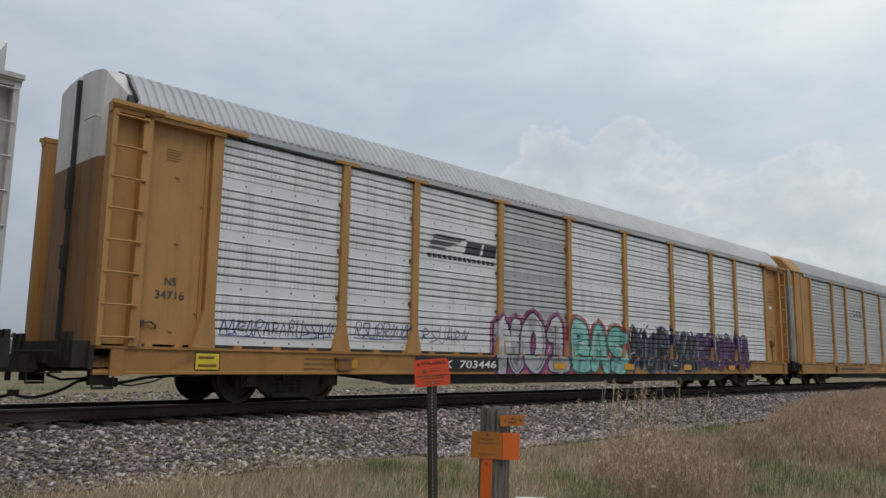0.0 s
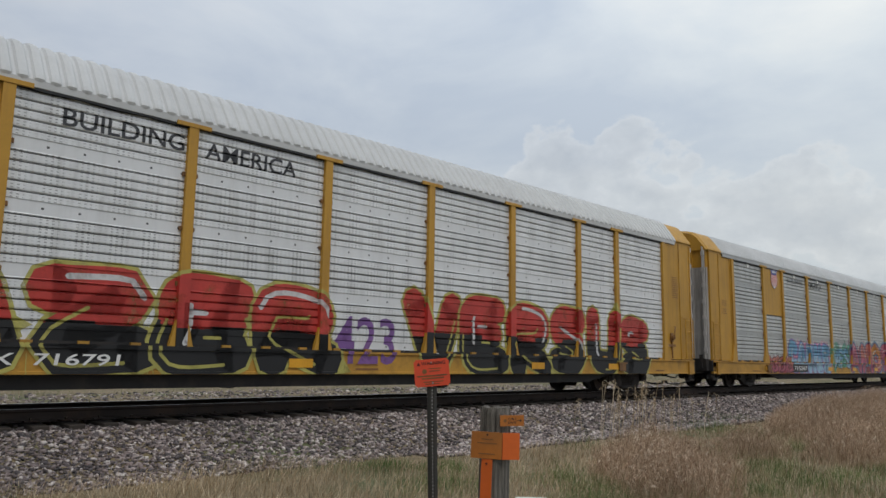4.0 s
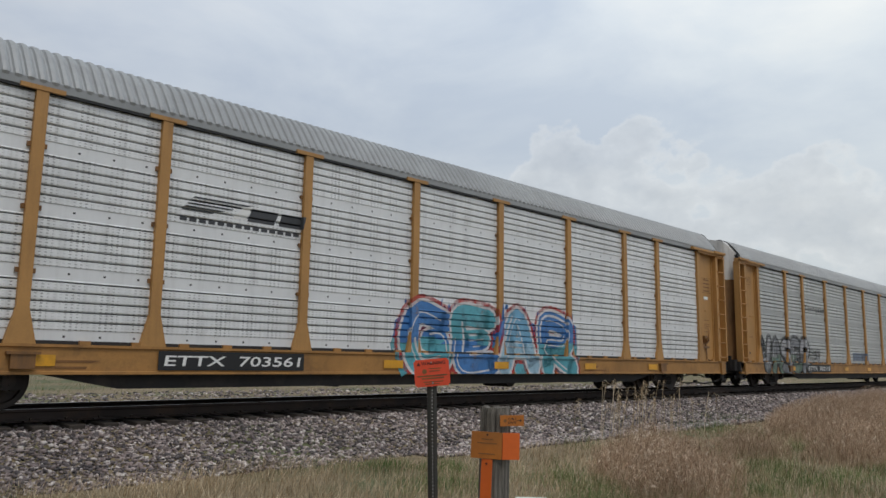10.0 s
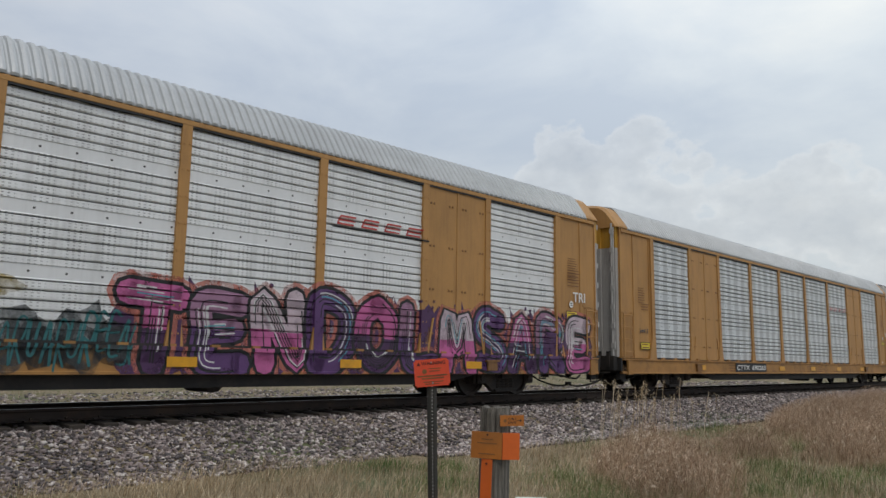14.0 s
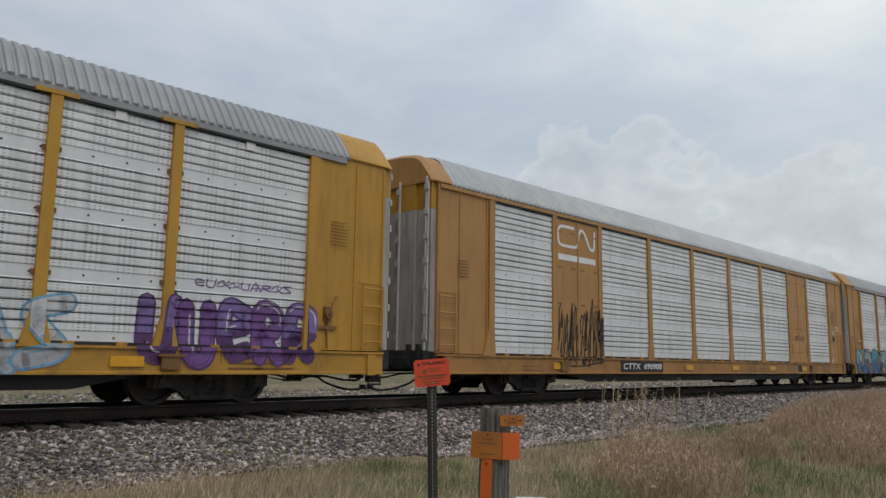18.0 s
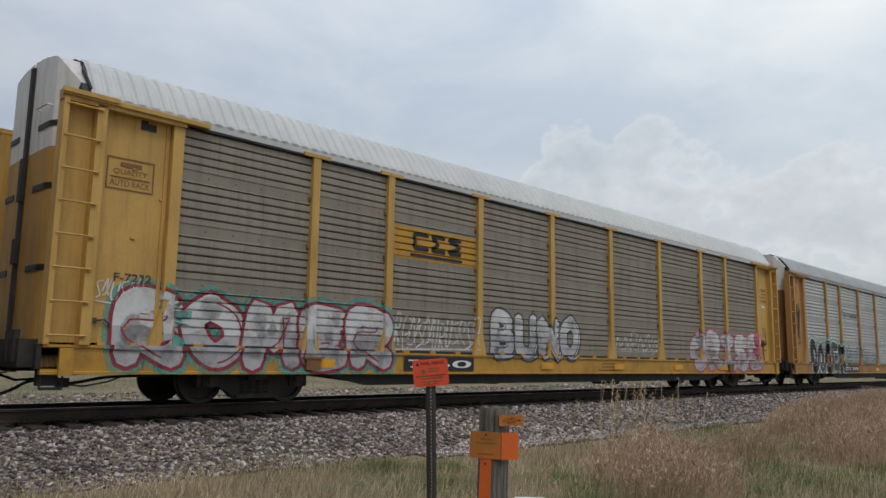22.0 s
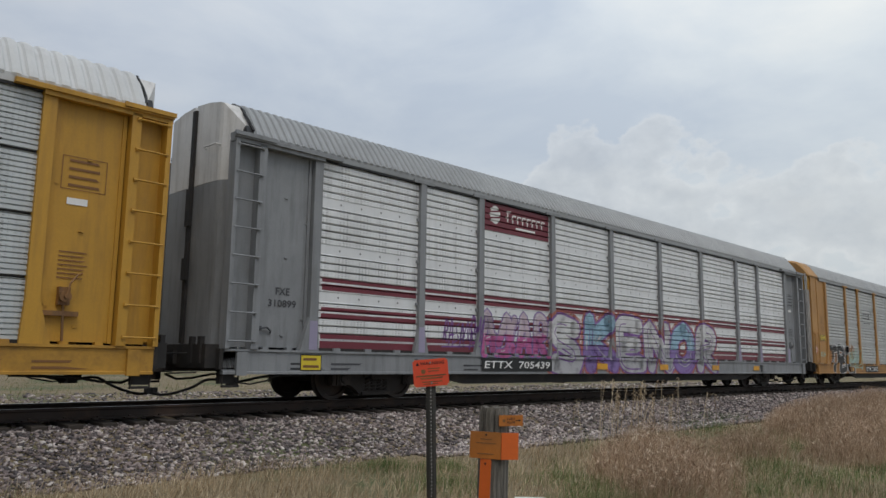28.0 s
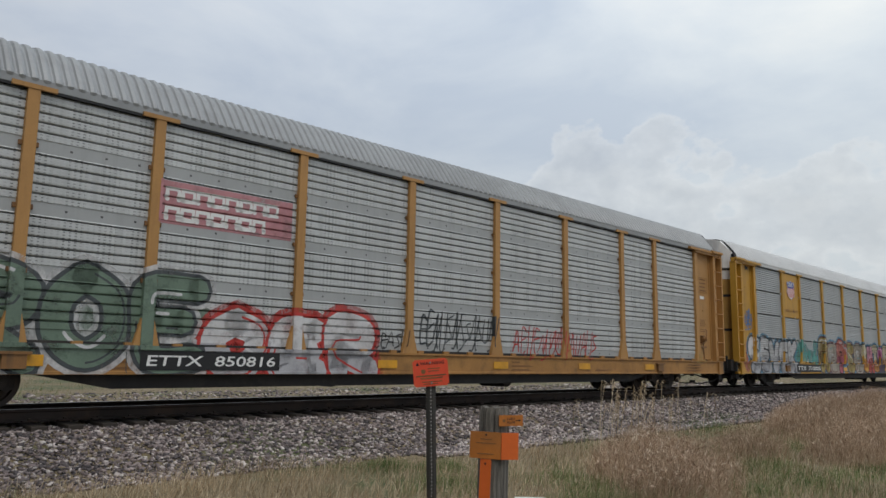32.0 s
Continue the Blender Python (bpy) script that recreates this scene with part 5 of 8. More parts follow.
for k, sp in enumerate(SPECS):
    car, wheels = build_car(sp)
    tagged(car, sp["label"], "freight car", "autorack cars of the train")
    at = START - PITCH_CARS * (k - 1) + SLACK[k]
    car.matrix_basis = pose(at, TRACK_Y, 0, CANT)
    TRAIN.append((car, wheels, at))
# ---- painted marks: lettering, badges and graffiti that follow the ribs ----
COL = dict(navy=(0.03, 0.07, 0.25), navyd=(0.02, 0.03, 0.10), violet=(0.22, 0.10, 0.33), violet2=(0.25, 0.17, 0.42), violetd=(0.12, 0.05, 0.17), palepink=(0.62, 0.50, 0.56),
           mint=(0.28, 0.62, 0.56), mint2=(0.36, 0.66, 0.56), teal=(0.08, 0.38, 0.38), tealdark=(0.03, 0.16, 0.17), slate=(0.16, 0.20, 0.27), ink=(0.012, 0.012, 0.013),
           rustbrown=(0.14, 0.11, 0.08), redmural=(0.45, 0.06, 0.09), pink=(0.72, 0.30, 0.40), sky=(0.18, 0.42, 0.62), green=(0.05, 0.36, 0.18), greenlt=(0.16, 0.50, 0.36),
           wine=(0.30, 0.03, 0.05), salmon=(0.60, 0.20, 0.15), maroonp=(0.12, 0.02, 0.03), redp=(0.55, 0.05, 0.04), olive=(0.50, 0.46, 0.12), whitewash=(0.50, 0.45, 0.45),
           pinkred=(0.52, 0.12, 0.18), beige=(0.45, 0.40, 0.33), ice=(0.38, 0.50, 0.52), whitep=(0.70, 0.70, 0.70), greyspray=(0.26, 0.27, 0.29), lime=(0.28, 0.48, 0.03),
           limey=(0.45, 0.60, 0.05), chrome=(0.48, 0.48, 0.50), bluep=(0.05, 0.20, 0.50), palegreen=(0.60, 0.72, 0.45), plum=(0.08, 0.03, 0.10), pinkhot=(0.55, 0.13, 0.33),
           pinkdull=(0.36, 0.19, 0.30), ochre=(0.42, 0.32, 0.10), turq=(0.10, 0.40, 0.48), greenp=(0.03, 0.42, 0.21), greend=(0.01, 0.12, 0.05), aqua=(0.12, 0.45, 0.40),
           rustp=(0.40, 0.13, 0.05), rustd=(0.13, 0.03, 0.02), greenspray=(0.10, 0.28, 0.13), orangep=(0.60, 0.24, 0.03), iceblue=(0.35, 0.55, 0.68), greyd=(0.06, 0.07, 0.075),
           greengrey=(0.16, 0.23, 0.17), cream=(0.62, 0.55, 0.36))


def thin_paint(name):
    """Rolled or sprayed paint so thin that the metal shows through in places."""
    key = "thin_" + name
    if key not in M:
        m = mat("thin_spray_" + name, COL[name], 0.55, vary=0.25, patch=2.0, bump=0.03)
        nt = m.node_tree
        tc = nt.nodes.new("ShaderNodeTexCoord")
        mp = nt.nodes.new("ShaderNodeMapping")
        mp.inputs["Scale"].default_value = (2.2, 2.2, 1.3)
        link(nt, tc.outputs["Object"], mp.inputs[0])
        n = node(nt, "ShaderNodeTexNoise", Scale=1.6, Detail=7, Roughness=0.7)
        link(nt, mp.outputs[0], n.inputs["Vector"])
        link(nt, ramp(nt, n.outputs[0], [(0.34, (0.15,) * 3), (0.6, (0.78,) * 3)]), nt.nodes["Principled BSDF"].inputs["Alpha"])
        M[key] = m
    return M[key]


def ink_of(name):
    return M[name] if name in M and name not in COL else paint(name, COL[name])


def surface(sp, x, z):
    """Depth of the car's near side at (x, z)."""
    if z < 0.965:
        return -1.532 if z > 0.897 else (-1.522 if z < 0.57 else -1.502)
    o = x - P0
    flush = sp["kind"] == "flush"
    edges = F_EDGES if flush else EDGES
    if o < -0.0 or o > edges[-1]:
        if -0.2 < o < 0 or edges[-1] < o < edges[-1] + 0.2:
            return FACE - 0.078
        if sp["kind"] == "rack":
            d = abs(x) - 11.76 - (LEAD if x > 0 else 0)
            return -1.404 if d < 1.24 else -1.39
        return -1.476
    for e in edges[1:-1]:
        if abs(o - e) < 0.1:
            return FACE - (0.054 if flush else 0.079)
    i = max(k for k, e in enumerate(edges[:-1]) if o >= e)
    if flush and i in (1, 7):
        return FACE - 0.022
    if i == sp.get("badge_panel", -1) and z > (ZB + ZT) / 2:
        return FACE - 0.034
    prof = RIBS[sp.get("style", "rib")]
    h = z - ZB
    for (ya, za), (yb, zb) in zip(prof, prof[1:]):
        if h <= zb:
            return FACE + ya + (yb - ya) * (h - za) / (zb - za)
    return FACE


class Decal:
    """Flat shapes in (x, z), later cut at every rib and laid on the car's side."""

    def __init__(self, k, name, label, kind=""):
        self.kind = kind
        self.k, self.sp, self.name, self.label = k, SPECS[k], name, label
        self.bm, self.mats, self.fade = bmesh.new(), [], None

    def use(self, m):
        if m not in self.mats:
            self.mats.append(m)
        return self.mats.index(m)

    def poly(self, pts, m, layer):
        vs = [self.bm.verts.new((x, layer, z)) for x, z in pts]
        f = self.bm.faces.new(vs)
        f.material_index = self.use(m)

    def tris(self, pts, tri, m, layer):
        vs = [self.bm.verts.new((x, layer, z)) for x, z in pts]
        mi = self.use(m)
        for t in tri:
            try:
                self.bm.faces.new([vs[i] for i in t]).material_index = mi
            except ValueError:
                pass

    def ribbon(self, pts, w, m, layer):
        pts = [Vector(p) for p in pts]
        n = len(pts)
        prev = None
        mi = self.use(m)
        for i, p in enumerate(pts):
            d = pts[min(i + 1, n - 1)] - pts[max(i - 1, 0)]
            d = d.normalized() if d.length > 1e-6 else Vector((1, 0))
            s = Vector((-d.y, d.x)) * (w / 2)
            row = (self.bm.verts.new((p.x + s.x, layer, p.y + s.y)), self.bm.verts.new((p.x - s.x, layer, p.y - s.y)))
            if prev:
                self.bm.faces.new((prev[0], prev[1], row[1], row[0])).material_index = mi
            prev = row
        for p in (pts[0], pts[-1]):
            self.disc(p.x, p.y, w / 2, w / 2, m, layer, 8)

    def disc(self, cx, cz, rx, rz, m, layer, n=14, wob=0.0, rnd=None):
        pts = []
        for i in range(n):
            a = 2 * math.pi * i / n
            r = 1 + (wob * (rnd.random() - 0.5) if rnd else 0)
            pts.append((cx + rx * r * math.cos(a), cz + rz * r * math.sin(a)))
        self.poly(pts, m, layer)

    def text(self, s, x0, x1, z0, z1, m, layer, slant=0.0, fat=0.0, keep=False):
        key = (s, fat)
        if key not in TEXTS:
            cu = bpy.data.curves.new("t", "FONT")
            cu.body, cu.offset, cu.resolution_u, cu.shear = s, fat, 3, 0.0
            ob = bpy.data.objects.new("t", cu)
            me = bpy.data.meshes.new_from_object(ob)
            TEXTS[key] = (np.array([v.co[:2] for v in me.vertices]), [tuple(p.vertices) for p in me.polygons])
            bpy.data.objects.remove(ob)
            bpy.data.curves.remove(cu)
            bpy.data.meshes.remove(me)
        v, tri = TEXTS[key]
        if not len(v):
            return
        lo, hi = v.min(0), v.max(0)
        if keep:
            sx = sz = min((x1 - x0) / (hi[0] - lo[0]), (z1 - z0) / (hi[1] - lo[1]))
        else:
            sx, sz = (x1 - x0) / (hi[0] - lo[0]), (z1 - z0) / (hi[1] - lo[1])
        p = [((a - lo[0]) * sx + x0 + slant * (b - lo[1]) * sz, (b - lo[1]) * sz + z0) for a, b in v]
        self.tris(p, tri, m, layer)

    def done(self):
        bm, sp = self.bm, self.sp
        if not bm.verts:
            bm.free()
            return None
        for v in bm.verts:
            v.co.x -= SLACK[self.k]
        zs = [v.co.z for v in bm.verts]
        xs = [v.co.x for v in bm.verts]
        cuts = [0.525, 0.569, 0.571, 0.896, 0.898, 0.964, 0.966] + [ZB + z for _, z in RIBS[sp.get("style", "rib")]]
        edges = F_EDGES if sp["kind"] == "flush" else EDGES
        xc = [P0 + e + s for e in edges[1:-1] for s in (-0.101, -0.099, 0.099, 0.101)] + [P0 - 0.2, P0, P0 + edges[-1]]
        for c in cuts:
            if min(zs) < c < max(zs):
                bmesh.ops.bisect_plane(bm, geom=bm.verts[:] + bm.edges[:] + bm.faces[:], dist=1e-5, plane_co=(0, 0, c), plane_no=(0, 0, 1))
        for c in xc:
            if min(xs) < c < max(xs):
                bmesh.ops.bisect_plane(bm, geom=bm.verts[:] + bm.edges[:] + bm.faces[:], dist=1e-5, plane_co=(c, 0, 0), plane_no=(1, 0, 0))
        # paint ends at the foot of the sill
        bmesh.ops.delete(bm, geom=[f for f in bm.faces if f.calc_center_median().z < 0.524], context="FACES")
        for v in bm.verts:
            v.co.y = surface(sp, v.co.x, v.co.z) - 0.003 - 0.0035 * v.co.y
        if self.fade:
            # the fill turns to a second colour below a wavering line
            za, turns = self.fade
            other = {self.use(a): self.use(b) for a, b in turns}
            for f in bm.faces:
                c = f.calc_center_median()
                if f.material_index in other and c.z < za + 0.06 * math.sin(c.x * 5.0):
                    f.material_index = other[f.material_index]
        for f in bm.faces:
            f.normal_update()
            if f.normal.y > 0:
                f.normal_flip()
        me = bpy.data.meshes.new(self.name)
        bm.to_mesh(me)
        bm.free()
        for m in self.mats:
            me.materials.append(m)
        ob = part(self.name, me, TRAIN[self.k][0], label=self.label)
        return tagged(ob, kind=self.kind) if self.kind else ob


TEXTS = {}


def curve_pts(ctrl, n=7):
    """A smooth line through control points."""
    out = []
    c = [Vector(p) for p in ctrl]
    c = [c[0] * 2 - c[1]] + c + [c[-1] * 2 - c[-2]]
    for i in range(1, len(c) - 2):
        p0, p1, p2, p3 = c[i - 1:i + 3]
        for k in range(n):
            t = k / n
            out.append(0.5 * ((2 * p1) + (p2 - p0) * t + (2 * p0 - 5 * p1 + 4 * p2 - p3) * t * t + (3 * p1 - p0 - 3 * p2 + p3) * t ** 3))
    out.append(c[-2])
    return out


def tag(k, x0, x1, z0, z1, col, seed, n, word=""):
    """A quick hand-style scrawl: thin looping strokes."""
    r = random.Random(seed)
    d = Decal(k, "graffiti_tag", "thin hand-drawn spray tag")
    m = ink_of(col)
    w = max(0.022, min(0.042, (z1 - z0) * 0.055))
    n = len(word) or n
    step = (x1 - x0) / n
    for i in range(n):
        cx = x0 + (i + 0.5) * step
        sx = step * r.uniform(0.8, 1.25)
        zz0, zz1 = z0 + (z1 - z0) * r.uniform(0, 0.25), z1 - (z1 - z0) * r.uniform(0, 0.25)
        q = lambda fx, fz: (cx + (fx - 0.5 + r.uniform(-0.08, 0.08)) * sx + 0.12 * (zz1 - zz0) * fz, zz0 + (zz1 - zz0) * (fz + r.uniform(-0.06, 0.06)))
        for c in strokes(word[i] if word else "?", q, r):
            d.ribbon(curve_pts(c, 5), w * r.uniform(0.7, 1.1), m, 1)
    if r.random() < 0.6:
        d.ribbon(curve_pts([(x0, z0 + (z1 - z0) * 0.1), ((x0 + x1) / 2, z0 + (z1 - z0) * r.uniform(-0.05, 0.2)), (x1, z0 + (z1 - z0) * 0.15)], 6), w * 0.8, m, 1)
    d.done()


def wash(k, x0, x1, z0, z1, col, seed):
    """A rolled or sprayed patch of thin paint with a ragged edge."""
    r = random.Random(seed)
    d = Decal(k, "graffiti_background", "ragged patch of rolled paint")
    m = thin_paint(col)
    n = max(3, int((x1 - x0) / 0.5))
    for i in range(n):
        cx = x0 + (x1 - x0) * (i + 0.5) / n
        top = z1 - r.random() * 0.35 * (z1 - z0)
        bot = z0 + r.random() * 0.2 * (z1 - z0)
        d.disc(cx, (top + bot) / 2, (x1 - x0) / n * 0.75, (top - bot) / 2, m, 0.1 + 0.08 * (i % 5), 16, 0.45, r)
    d.done()


def mural(k, x0, x1, z0, z1, col, seed):
    piece(k, x0, x1, z0, z1, "", col, "salmon", "ink", seed)


FADES = dict(redp="ink", chrome="greyspray", whitep="chrome", pinkhot="plum", pinkdull="violetd", palepink="pinkhot", turq="bluep", salmon="pinkred", bluep="turq", teal="tealdark", sky="iceblue", ice="slate", orangep="salmon",
             greenp="green", cream="orangep", pink="redp", iceblue="violet2", greenlt="teal", mint2="aqua", rustp="orangep", greyspray="greengrey", violet2="violetd", limey="lime")


def beside(p, off):
    """A line that runs along another at a set distance."""
    out = []
    for i, u in enumerate(p):
        d = p[min(i + 1, len(p) - 1)] - p[max(i - 1, 0)]
        d = d.normalized() if d.length > 1e-6 else Vector((1, 0))
        out.append(Vector((u.x - d.y * off, u.y + d.x * off)))
    return out


def piece(k, x0, x1, z0, z1, word, back, fill, line, seed, fat=1.0, glow="", swirl=0):
    """A large piece: cloud or halo behind, fat letters that overlap, outline, two-tone fill, inner lines and shine."""
    r = random.Random(seed)
    d = Decal(k, "graffiti", "large painted graffiti lettering with outline")
    h = z1 - z0
    if back:
        m = ink_of(back)
        n = max(5, int((x1 - x0) / (h * 0.32)))
        for i in range(n):
            cx = x0 + (x1 - x0) * (i + 0.5) / n
            d.disc(cx, z0 + h * r.uniform(0.42, 0.5), (x1 - x0) / n * 0.8, h * r.uniform(0.38, 0.50), m, 0.05 + 0.13 * (i % 6) / 6, 16, 0.3, r)
        for i in range(n):
            # pointed tongues and dots round the rim
            cx, w = r.uniform(x0, x1), h * r.uniform(0.05, 0.1)
            d.poly([(cx - w, z1 - h * 0.16), (cx + w, z1 - h * 0.16), (cx + w * r.uniform(-1.5, 1.5), z1 + h * r.uniform(0.0, 0.1))], m, 0.3)
            d.disc(r.uniform(x0, x1), z1 - h * r.uniform(-0.06, 0.06), h * r.uniform(0.015, 0.04), h * r.uniform(0.015, 0.04), m, 0.32, 8)
    cells = len(word) if word else max(3, round((x1 - x0) / (h * 0.62)))
    step = (x1 - x0) / cells
    fills = fill.split("/")
    lm = ink_of(line)
    gm = thin_paint(glow) if glow else None
    tone = [ink_of(f) for f in fills]
    alt = ink_of("whitep")
    d.fade = (z0 + h * 0.5, [(ink_of(f), ink_of(FADES.get(f, f))) for f in fills])
    lift = min(0.42, 3.6 / cells)
    for i in range(cells):
        a, b = x0 + i * step - step * 0.06, x0 + (i + 1) * step + step * 0.06
        dz, lean = r.uniform(-0.05, 0.05) * h, r.uniform(-0.08, 0.1)
        w = min(step * 0.31, h * 0.25) * fat
        zz0, zz1 = z0 + 0.4 * w + dz * 0.5, z1 - 0.4 * w + dz
        q = lambda fx, fz: (a + w * 0.4 + (b - a - w * 0.8) * (fx + lean * (fz - 0.5) + r.uniform(-0.05, 0.05)), zz0 + (zz1 - zz0) * (fz + r.uniform(-0.03, 0.03)))
        edge = min(max(0.17 * w, 0.03), 0.065)
        base = 1 + lift * i
        for j, c in enumerate(strokes(word[i] if word else "?", q, r)):
            p = curve_pts(c, 6)
            n = len(p)
            if gm:
                d.ribbon(p, w + 2 * edge + 0.17, gm, 0.5 + 0.02 * ((i * 3 + j) % 12))
            d.ribbon(p, w + 2 * edge, lm, base + 0.02 * j)
            d.ribbon(p, w, tone[i % len(tone)], base + 0.10 + 0.02 * j)
            u0 = r.randint(1, max(1, n // 3))
            d.ribbon(beside(p, w * 0.27)[u0:u0 + max(3, n // 3)], w * 0.13, alt, base + 0.2)
            d.ribbon(beside(p, -w * 0.3)[n // 2:-1], w * 0.08, lm, base + 0.21)
            for t in range(swirl):
                # flowing lines inside the letters
                o = w * (-0.3 + 0.6 * (t + 0.5) / swirl)
                u1 = r.randint(0, n // 3)
                d.ribbon(beside(p, o)[u1:u1 + n // 2 + 2], w * 0.06, r.choice((lm, lm, alt, ink_of("turq"))), base + 0.22 + 0.01 * t)
            if r.random() < 0.5:
                u = p[-1]
                e = (p[-1] - p[-3]).normalized()
                sx, sz = -e.y * w * 0.5, e.x * w * 0.5
                d.poly([(u.x + sx, u.y + sz), (u.x - sx, u.y - sz), (u.x + e.x * w * 0.9, u.y + e.y * w * 0.9)], lm, base - 0.02)
    for _ in range(int((x1 - x0) * 1.2)):
        px = r.uniform(x0, x1)
        d.ribbon([(px, z0 + h * 0.2), (px + 0.01, z0 - h * r.uniform(-0.04, 0.05))], 0.014, lm, 0.95)
    d.done()


def strokes(ch, q, r):
    """Letter skeletons as curved strokes; other shapes are free forms."""
    T = {"A": [[(0.08, 0.05), (0.45, 0.98), (0.9, 0.05)], [(0.25, 0.38), (0.75, 0.38)]],
         "B": [[(0.15, 0.05), (0.15, 0.95), (0.75, 0.88), (0.7, 0.58), (0.25, 0.52)], [(0.25, 0.5), (0.85, 0.4), (0.8, 0.1), (0.15, 0.06)]],
         "C": [[(0.9, 0.85), (0.35, 0.95), (0.12, 0.5), (0.35, 0.06), (0.9, 0.15)]],
         "D": [[(0.15, 0.05), (0.15, 0.95), (0.75, 0.85), (0.88, 0.45), (0.6, 0.08), (0.15, 0.05)]],
         "E": [[(0.88, 0.92), (0.2, 0.92), (0.15, 0.5), (0.2, 0.07), (0.9, 0.08)], [(0.2, 0.5), (0.75, 0.52)]],
         "G": [[(0.9, 0.85), (0.35, 0.95), (0.12, 0.5), (0.35, 0.06), (0.85, 0.12), (0.85, 0.45), (0.55, 0.45)]],
         "H": [[(0.15, 0.05), (0.18, 0.95)], [(0.85, 0.05), (0.82, 0.95)], [(0.18, 0.5), (0.82, 0.5)]],
         "I": [[(0.5, 0.05), (0.5, 0.95)], [(0.15, 0.93), (0.85, 0.93)], [(0.15, 0.07), (0.85, 0.07)]],
         "K": [[(0.15, 0.05), (0.18, 0.95)], [(0.88, 0.95), (0.3, 0.5), (0.9, 0.05)]],
         "L": [[(0.2, 0.95), (0.18, 0.1), (0.9, 0.07)]],
         "M": [[(0.08, 0.05), (0.2, 0.95), (0.5, 0.4), (0.8, 0.95), (0.92, 0.05)]],
         "N": [[(0.12, 0.05), (0.16, 0.95), (0.84, 0.05), (0.88, 0.95)]],
         "O": [[(0.5, 0.95), (0.12, 0.7), (0.15, 0.25), (0.5, 0.05), (0.86, 0.28), (0.85, 0.72), (0.5, 0.95)]],
         "P": [[(0.15, 0.05), (0.15, 0.95), (0.8, 0.88), (0.78, 0.52), (0.2, 0.45)]],
         "R": [[(0.15, 0.05), (0.15, 0.95), (0.8, 0.88), (0.75, 0.55), (0.22, 0.48), (0.9, 0.05)]],
         "S": [[(0.88, 0.88), (0.3, 0.95), (0.15, 0.68), (0.8, 0.35), (0.7, 0.06), (0.1, 0.12)]],
         "T": [[(0.08, 0.93), (0.92, 0.93)], [(0.5, 0.9), (0.48, 0.05)]],
         "U": [[(0.12, 0.95), (0.15, 0.2), (0.5, 0.05), (0.85, 0.2), (0.88, 0.95)]],
         "V": [[(0.08, 0.95), (0.48, 0.05), (0.92, 0.95)]],
         "W": [[(0.05, 0.95), (0.25, 0.05), (0.5, 0.65), (0.75, 0.05), (0.95, 0.95)]],
         "F": [[(0.9, 0.92), (0.18, 0.92), (0.16, 0.05)], [(0.2, 0.5), (0.75, 0.52)]],
         "J": [[(0.3, 0.93), (0.9, 0.93)], [(0.65, 0.9), (0.62, 0.2), (0.3, 0.05), (0.08, 0.25)]],
         "X": [[(0.1, 0.95), (0.9, 0.05)], [(0.9, 0.95), (0.1, 0.05)]],
         "Y": [[(0.1, 0.95), (0.5, 0.5), (0.9, 0.95)], [(0.5, 0.5), (0.48, 0.05)]],
         "1": [[(0.2, 0.72), (0.58, 0.95), (0.55, 0.05)], [(0.2, 0.06), (0.9, 0.06)]],
         " ": [],
         "Z": [[(0.1, 0.92), (0.88, 0.9), (0.12, 0.1), (0.92, 0.08)]]}
    free = [[[(0.9, 0.85), (0.3, 0.95), (0.15, 0.5), (0.4, 0.08), (0.95, 0.15)], [(0.3, 0.5), (0.9, 0.6)]],
            [[(0.15, 0.05), (0.2, 0.95), (0.8, 0.9), (0.75, 0.5), (0.25, 0.48), (0.85, 0.05)]],
            [[(0.9, 0.9), (0.2, 0.8), (0.5, 0.5), (0.85, 0.25), (0.1, 0.08)]],
            [[(0.1, 0.05), (0.45, 0.98), (0.9, 0.05)], [(0.2, 0.3), (0.9, 0.4)]],
            [[(0.15, 0.95), (0.2, 0.12), (0.75, 0.08), (0.85, 0.95)]],
            [[(0.0, 0.3), (0.5, 0.95), (0.6, 0.4), (0.95, 0.1)], [(0.05, 0.05), (0.6, 0.15), (1.05, 0.9)]]]
    return [[q(*p) for p in c] for c in (T[ch] if ch in T else r.choice(free))]


def lettering(k, x0, x1, z0, z1, s, col):
    d = Decal(k, "lettering", "stencilled capital lettering")
    d.text(s, x0, x1, z0, z1, ink_of(col), 1, 0, 0.012)
    d.done()


NUMBERED = {}


def number(k, x0, x1, z0, z1, s, kind):
    """Reporting mark on the sill: white on a black block, plain white, or dark on white."""
    NUMBERED.setdefault(k, []).append((x0, x1))
    mid, hh = 0.735, 0.085
    if kind == 1:
        d = Decal(k, "number_block", "black painted block on the sill")
        d.poly([(x0 - 0.1, 0.585), (x1 + 0.1, 0.585), (x1 + 0.1, 0.888), (x0 - 0.1, 0.888)], M["ink"], 5.6)
        d.done()
    d = Decal(k, "reporting_mark", "car number stencilled on the sill")
    if s:
        d.text(s, x0, x1, mid - hh, mid + hh, M["inkgrey"] if kind == 2 else M["white"], 6.1, 0.15, 0.012)
    else:
        d.poly([(x0, mid - hh * 0.6), (x1, mid - hh * 0.6), (x1, mid + hh * 0.6), (x0, mid + hh * 0.6)], M["inkgrey"], 1)
    d.done()


